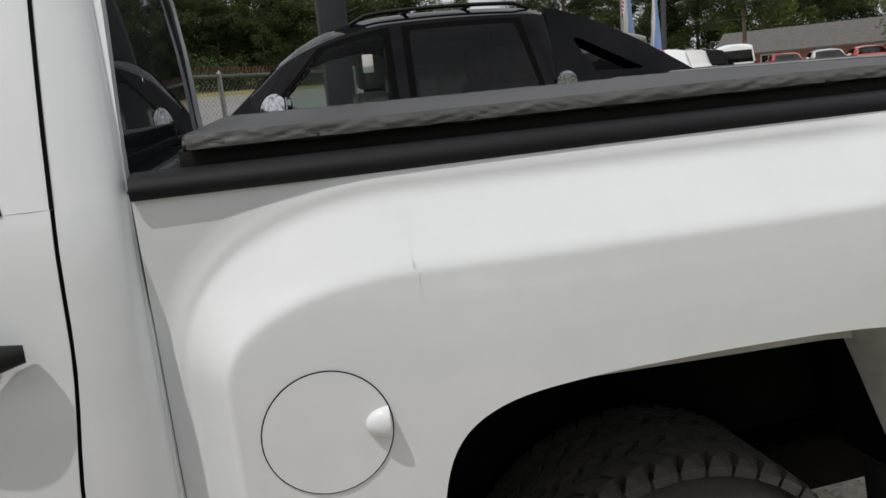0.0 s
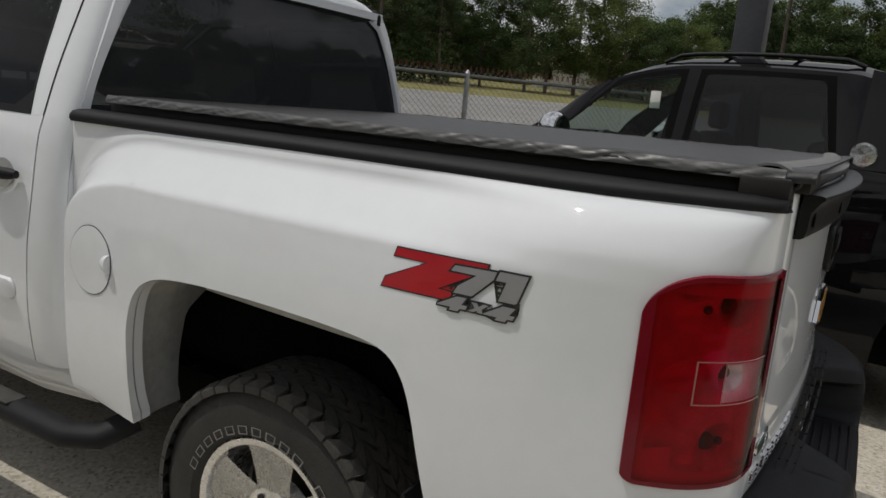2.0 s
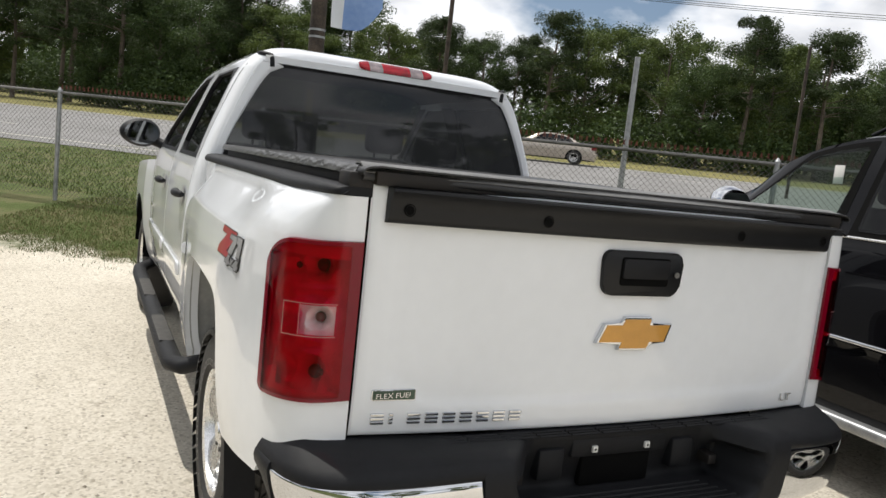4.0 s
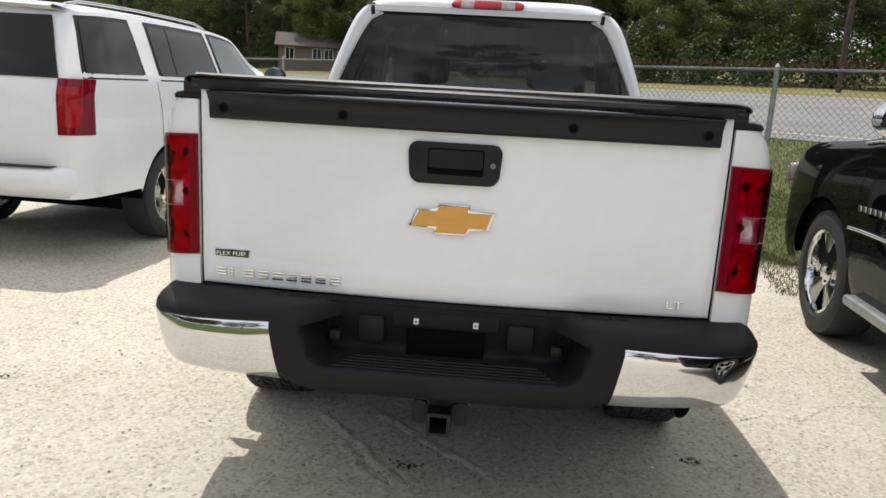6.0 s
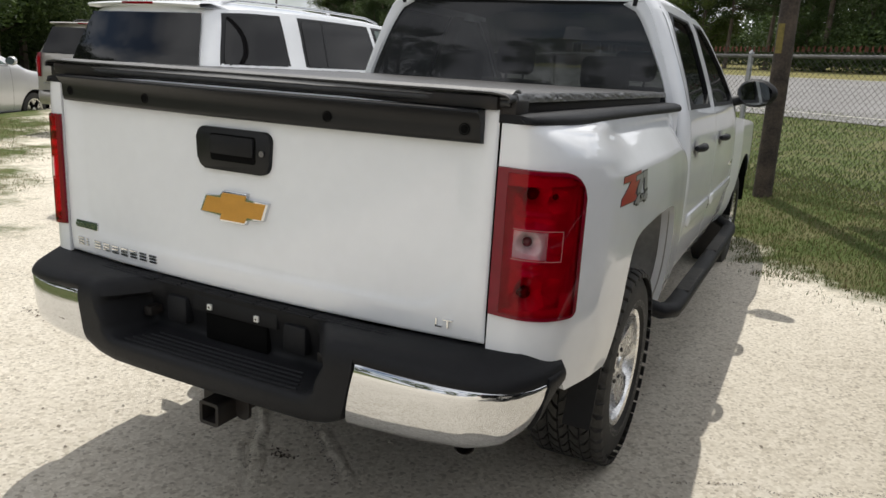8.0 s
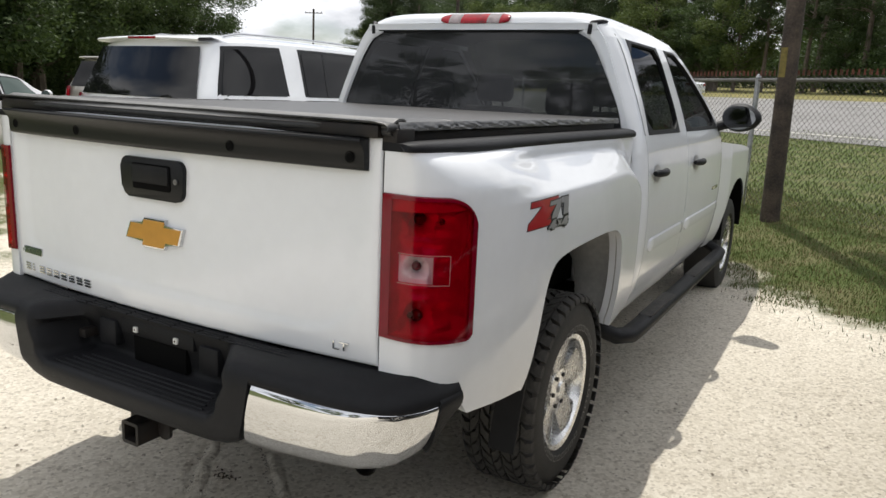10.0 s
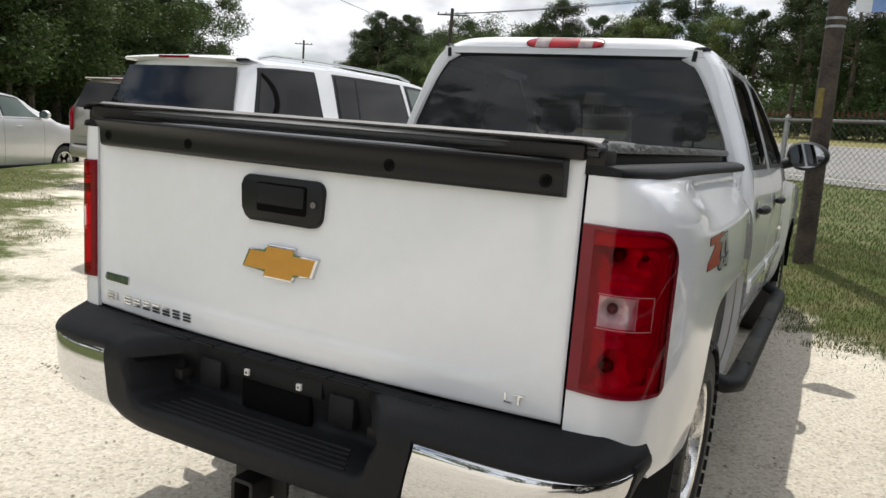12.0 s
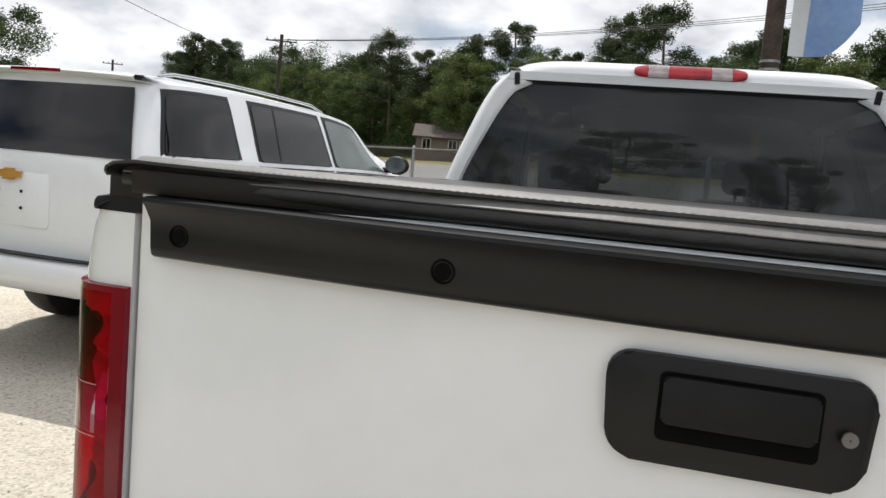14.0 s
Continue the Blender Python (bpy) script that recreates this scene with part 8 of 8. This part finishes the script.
# ---- houses and far vehicles ----
SIDING = material("grey_siding", (0.17, 0.135, 0.12), 0.8, vary=0.2, vary_scale=1.5)
WHITEWALL = material("white_boards", (0.62, 0.61, 0.58), 0.75, vary=0.3, vary_scale=1.5)
SHINGLE = material("roof_shingles", (0.13, 0.125, 0.12), 0.9, vary=0.35, vary_scale=4, bump=0.4, bump_scale=10)
BROWNROOF = material("brown_roof", (0.11, 0.088, 0.078), 0.9, vary=0.3, vary_scale=3)
RUSTROOF = material("rusty_tin_roof", (0.30, 0.13, 0.09), 0.7, vary=0.4, vary_scale=1.5, second=(0.42, 0.36, 0.33))
BRICK = material("brick_wall", (0.30, 0.12, 0.085), 0.9, vary=0.4, vary_scale=8, second=(0.20, 0.085, 0.06), bump=0.3, bump_scale=20)


def house(label, at, turn, w, d, h, roof_h, wall_mat, roof_mat, openings, wing=None, chimney=False):
    root = thing("house", label, "house")
    bm = bmesh.new()
    box(bm, -w / 2, w / 2, -d / 2, d / 2, -0.5, h)
    for s in (-1, 1):
        v = [bm.verts.new(p) for p in ((s * w / 2, -d / 2, h), (s * w / 2, d / 2, h), (s * w / 2, 0, h + roof_h))]
        bm.faces.new(v)
    part("wall", bm, wall_mat, root, smooth=False)
    bm = bmesh.new()
    e = 0.4
    for s in (-1, 1):
        grid(bm, lambda x, t: (x, s * (d / 2 + e) * (1 - t), h - e * roof_h / (d / 2) + (roof_h + e * roof_h / (d / 2)) * t), [-w / 2 - e, w / 2 + e], [0, 1])
    thick(bm, 0.14)
    roof = part("roof", bm, roof_mat, root, smooth=False)
    if chimney:
        bm = bmesh.new()
        box(bm, -0.35, 0.35, 0.4, 1.1, h + roof_h * 0.4, h + roof_h + 0.9)
        part("chimney", bm, BRICK, roof, smooth=False)
    for x, z0, ww, hh in openings:
        bm = bmesh.new()
        box(bm, x - ww / 2, x + ww / 2, -d / 2 - 0.03, -d / 2 + 0.05, z0, z0 + hh)
        win = part("window", bm, DARKGLASS, root, smooth=False)
        bm = bmesh.new()
        for a, b, c, e2 in ((x - ww / 2 - 0.09, x - ww / 2, z0 - 0.09, z0 + hh + 0.09), (x + ww / 2, x + ww / 2 + 0.09, z0 - 0.09, z0 + hh + 0.09), (x - ww / 2, x + ww / 2, z0 - 0.09, z0), (x - ww / 2, x + ww / 2, z0 + hh, z0 + hh + 0.09), (x - 0.03, x + 0.03, z0, z0 + hh)):
            box(bm, a, b, -d / 2 - 0.07, -d / 2 + 0.03, c, e2)
        part("frame", bm, WHITEWALL, win, smooth=False)
    if wing:
        wx, ww, wd, wh, wr = wing
        bm = bmesh.new()
        box(bm, wx - ww / 2, wx + ww / 2, -d / 2 - wd, -d / 2 + 0.2, -0.5, wh)
        v = [bm.verts.new(p) for p in ((wx - ww / 2, -d / 2 - wd, wh), (wx + ww / 2, -d / 2 - wd, wh), (wx, -d / 2 - wd, wh + wr))]
        bm.faces.new(v)
        part("gable", bm, wall_mat, root, smooth=False)
        bm = bmesh.new()
        for s in (-1, 1):
            grid(bm, lambda y, t: (wx + s * (ww / 2 + 0.35) * (1 - t), y, wh - 0.2 + (wr + 0.2) * t), [-d / 2 - wd - 0.35, 0.2], [0, 1])
        thick(bm, 0.12)
        part("gable_roof", bm, roof_mat, root, smooth=False)
    x, y = at
    root.matrix_basis = pose(x, y, rise(x, y), 0, 0, turn)


house("grey single-storey house with a brown roof under the trees", (-18.6, 79.5), 13, 11.5, 6, 2.3, 1.3, SIDING, BROWNROOF, [(-4.6, 0.9, 0.8, 1.1), (-1.8, 0.9, 0.8, 1.1), (-0.6, 0.9, 0.8, 1.1), (1.2, 0.3, 1.6, 1.6)], (4.0, 3.6, 1.5, 2.3, 1.2))
house("small white boarded house with a rusty tin roof", (73.0, 27.6), -70, 11, 5, 2.4, 1.5, WHITEWALL, RUSTROOF, [(-4.0, 0.9, 0.9, 1.3), (3.8, 0.9, 0.9, 1.3)], (0.5, 3.4, 1.8, 2.4, 1.4), True)
house("long red-brick building with a grey shingle roof", (40.6, -43.2), -136.5, 26, 8, 2.4, 1.5, BRICK, SHINGLE, [(x, 0.7, 0.9, 1.3) for x in (-9.5, -6, -2.5, 1, 4.5, 8, 11.5)])

for paint, kind, x, y, turn, lab in ((TAUPEPAINT, "van", 9.76, -3.88, -118, "dark taupe van parked in a row of vehicles"),
                                     (REDPAINT, "pickup", 13.05, -6.29, -118, "red pickup parked in a row of vehicles"),
                                     (WHITE, "pickup", 17.09, -9.35, -118, "white pickup parked in a row of vehicles"),
                                     (SILVERPAINT, "pickup", 20.99, -12.59, -118, "grey pickup parked in a row of vehicles"),
                                     (BLACKPAINT, "pickup", 24.81, -15.92, -118, "black pickup parked in a row of vehicles"),
                                     (WHITE, "van", 29.2, -20.15, -118, "white van parked in a row of vehicles"),
                                     (SILVERPAINT, "saloon", 31.75, -26.73, 60, "silver saloon parked by the brick building"),
                                     (REDPAINT, "saloon", 32.03, -29.46, 60, "red saloon parked by the brick building"),
                                     (REDPAINT, "saloon", 35.24, -27.16, 60, "red saloon parked by the brick building")):
    vehicle("parked_" + kind, lab, "car", small_spec(paint, kind), pose(x, y, rise(x, y), 0, 0, turn), "parked row")
vehicle("saloon_car", "beige saloon on the road beyond the fence", "car", small_spec(BEIGEPAINT, "saloon"), pose(20.95, 28.0, rise(20.95, 28.0) + 0.02, 0, 0, 50.3))
vehicle("saloon_car", "white saloon on the far side of the road", "car", small_spec(WHITE, "saloon"), pose(-9.9, 57.1, rise(-9.9, 57.1) + 0.02, 0, 0, 50.3))
for x, y, h in ((12.26, -5.64, 2.9), (18.96, -10.09, 3.6)):
    banner("feather_banner", "blue and white feather banner on a thin mast", Vector((x, y, rise(x, y))), h, 0.45, -60)

# striped flags on masts, and a steel sign frame, beyond the parked row
FLAGRED = material("flag_red", (0.45, 0.03, 0.04), 0.7, vary=0.2)


def striped_flag(x, y, z, w, h, turn):
    root = thing("striped_flag", "red and white striped flag hanging from a thin mast", "flag", "striped flags")
    bm = bmesh.new()
    tube(bm, [(0, 0, -z), (0, 0, h + 0.1)], 0.025, 8)
    part("mast", bm, GALV, root)
    for k in range(9):
        bm = bmesh.new()
        grid(bm, lambda u, v: (0.03 + w * u, 0.05 * math.sin(5 * u), h * (k + v) / 9 - 0.22 * w * u), steps(0, 1, 6), [0, 1])
        thick(bm, 0.004)
        part("stripe", bm, FLAGRED if k % 2 == 0 else BANNERWHITE, root)
    root.matrix_basis = pose(x, y, rise(x, y) + z, 0, 0, turn)


striped_flag(12.12, -3.32, 2.75, 1.0, 0.6, 160)
striped_flag(17.59, -8.39, 2.9, 0.75, 0.5, -35)
frame_root = thing("steel_gantry", "tall grey steel gantry with two posts", "gantry")
for x in (-0.42, 0.42):
    bm = bmesh.new()
    tube(bm, [(x, 0, -0.2), (x, 0, 6.5)], 0.14, 10)
    part("post", bm, GREYCOL, frame_root)
for z in (3.1, 5.2):
    bm = bmesh.new()
    tube(bm, [(-0.42, 0, z), (0.42, 0, z)], 0.06, 8)
    part("crossbar", bm, GREYCOL, frame_root)
frame_root.matrix_basis = pose(34.33, -19.49, 0, 0, 0, -30)
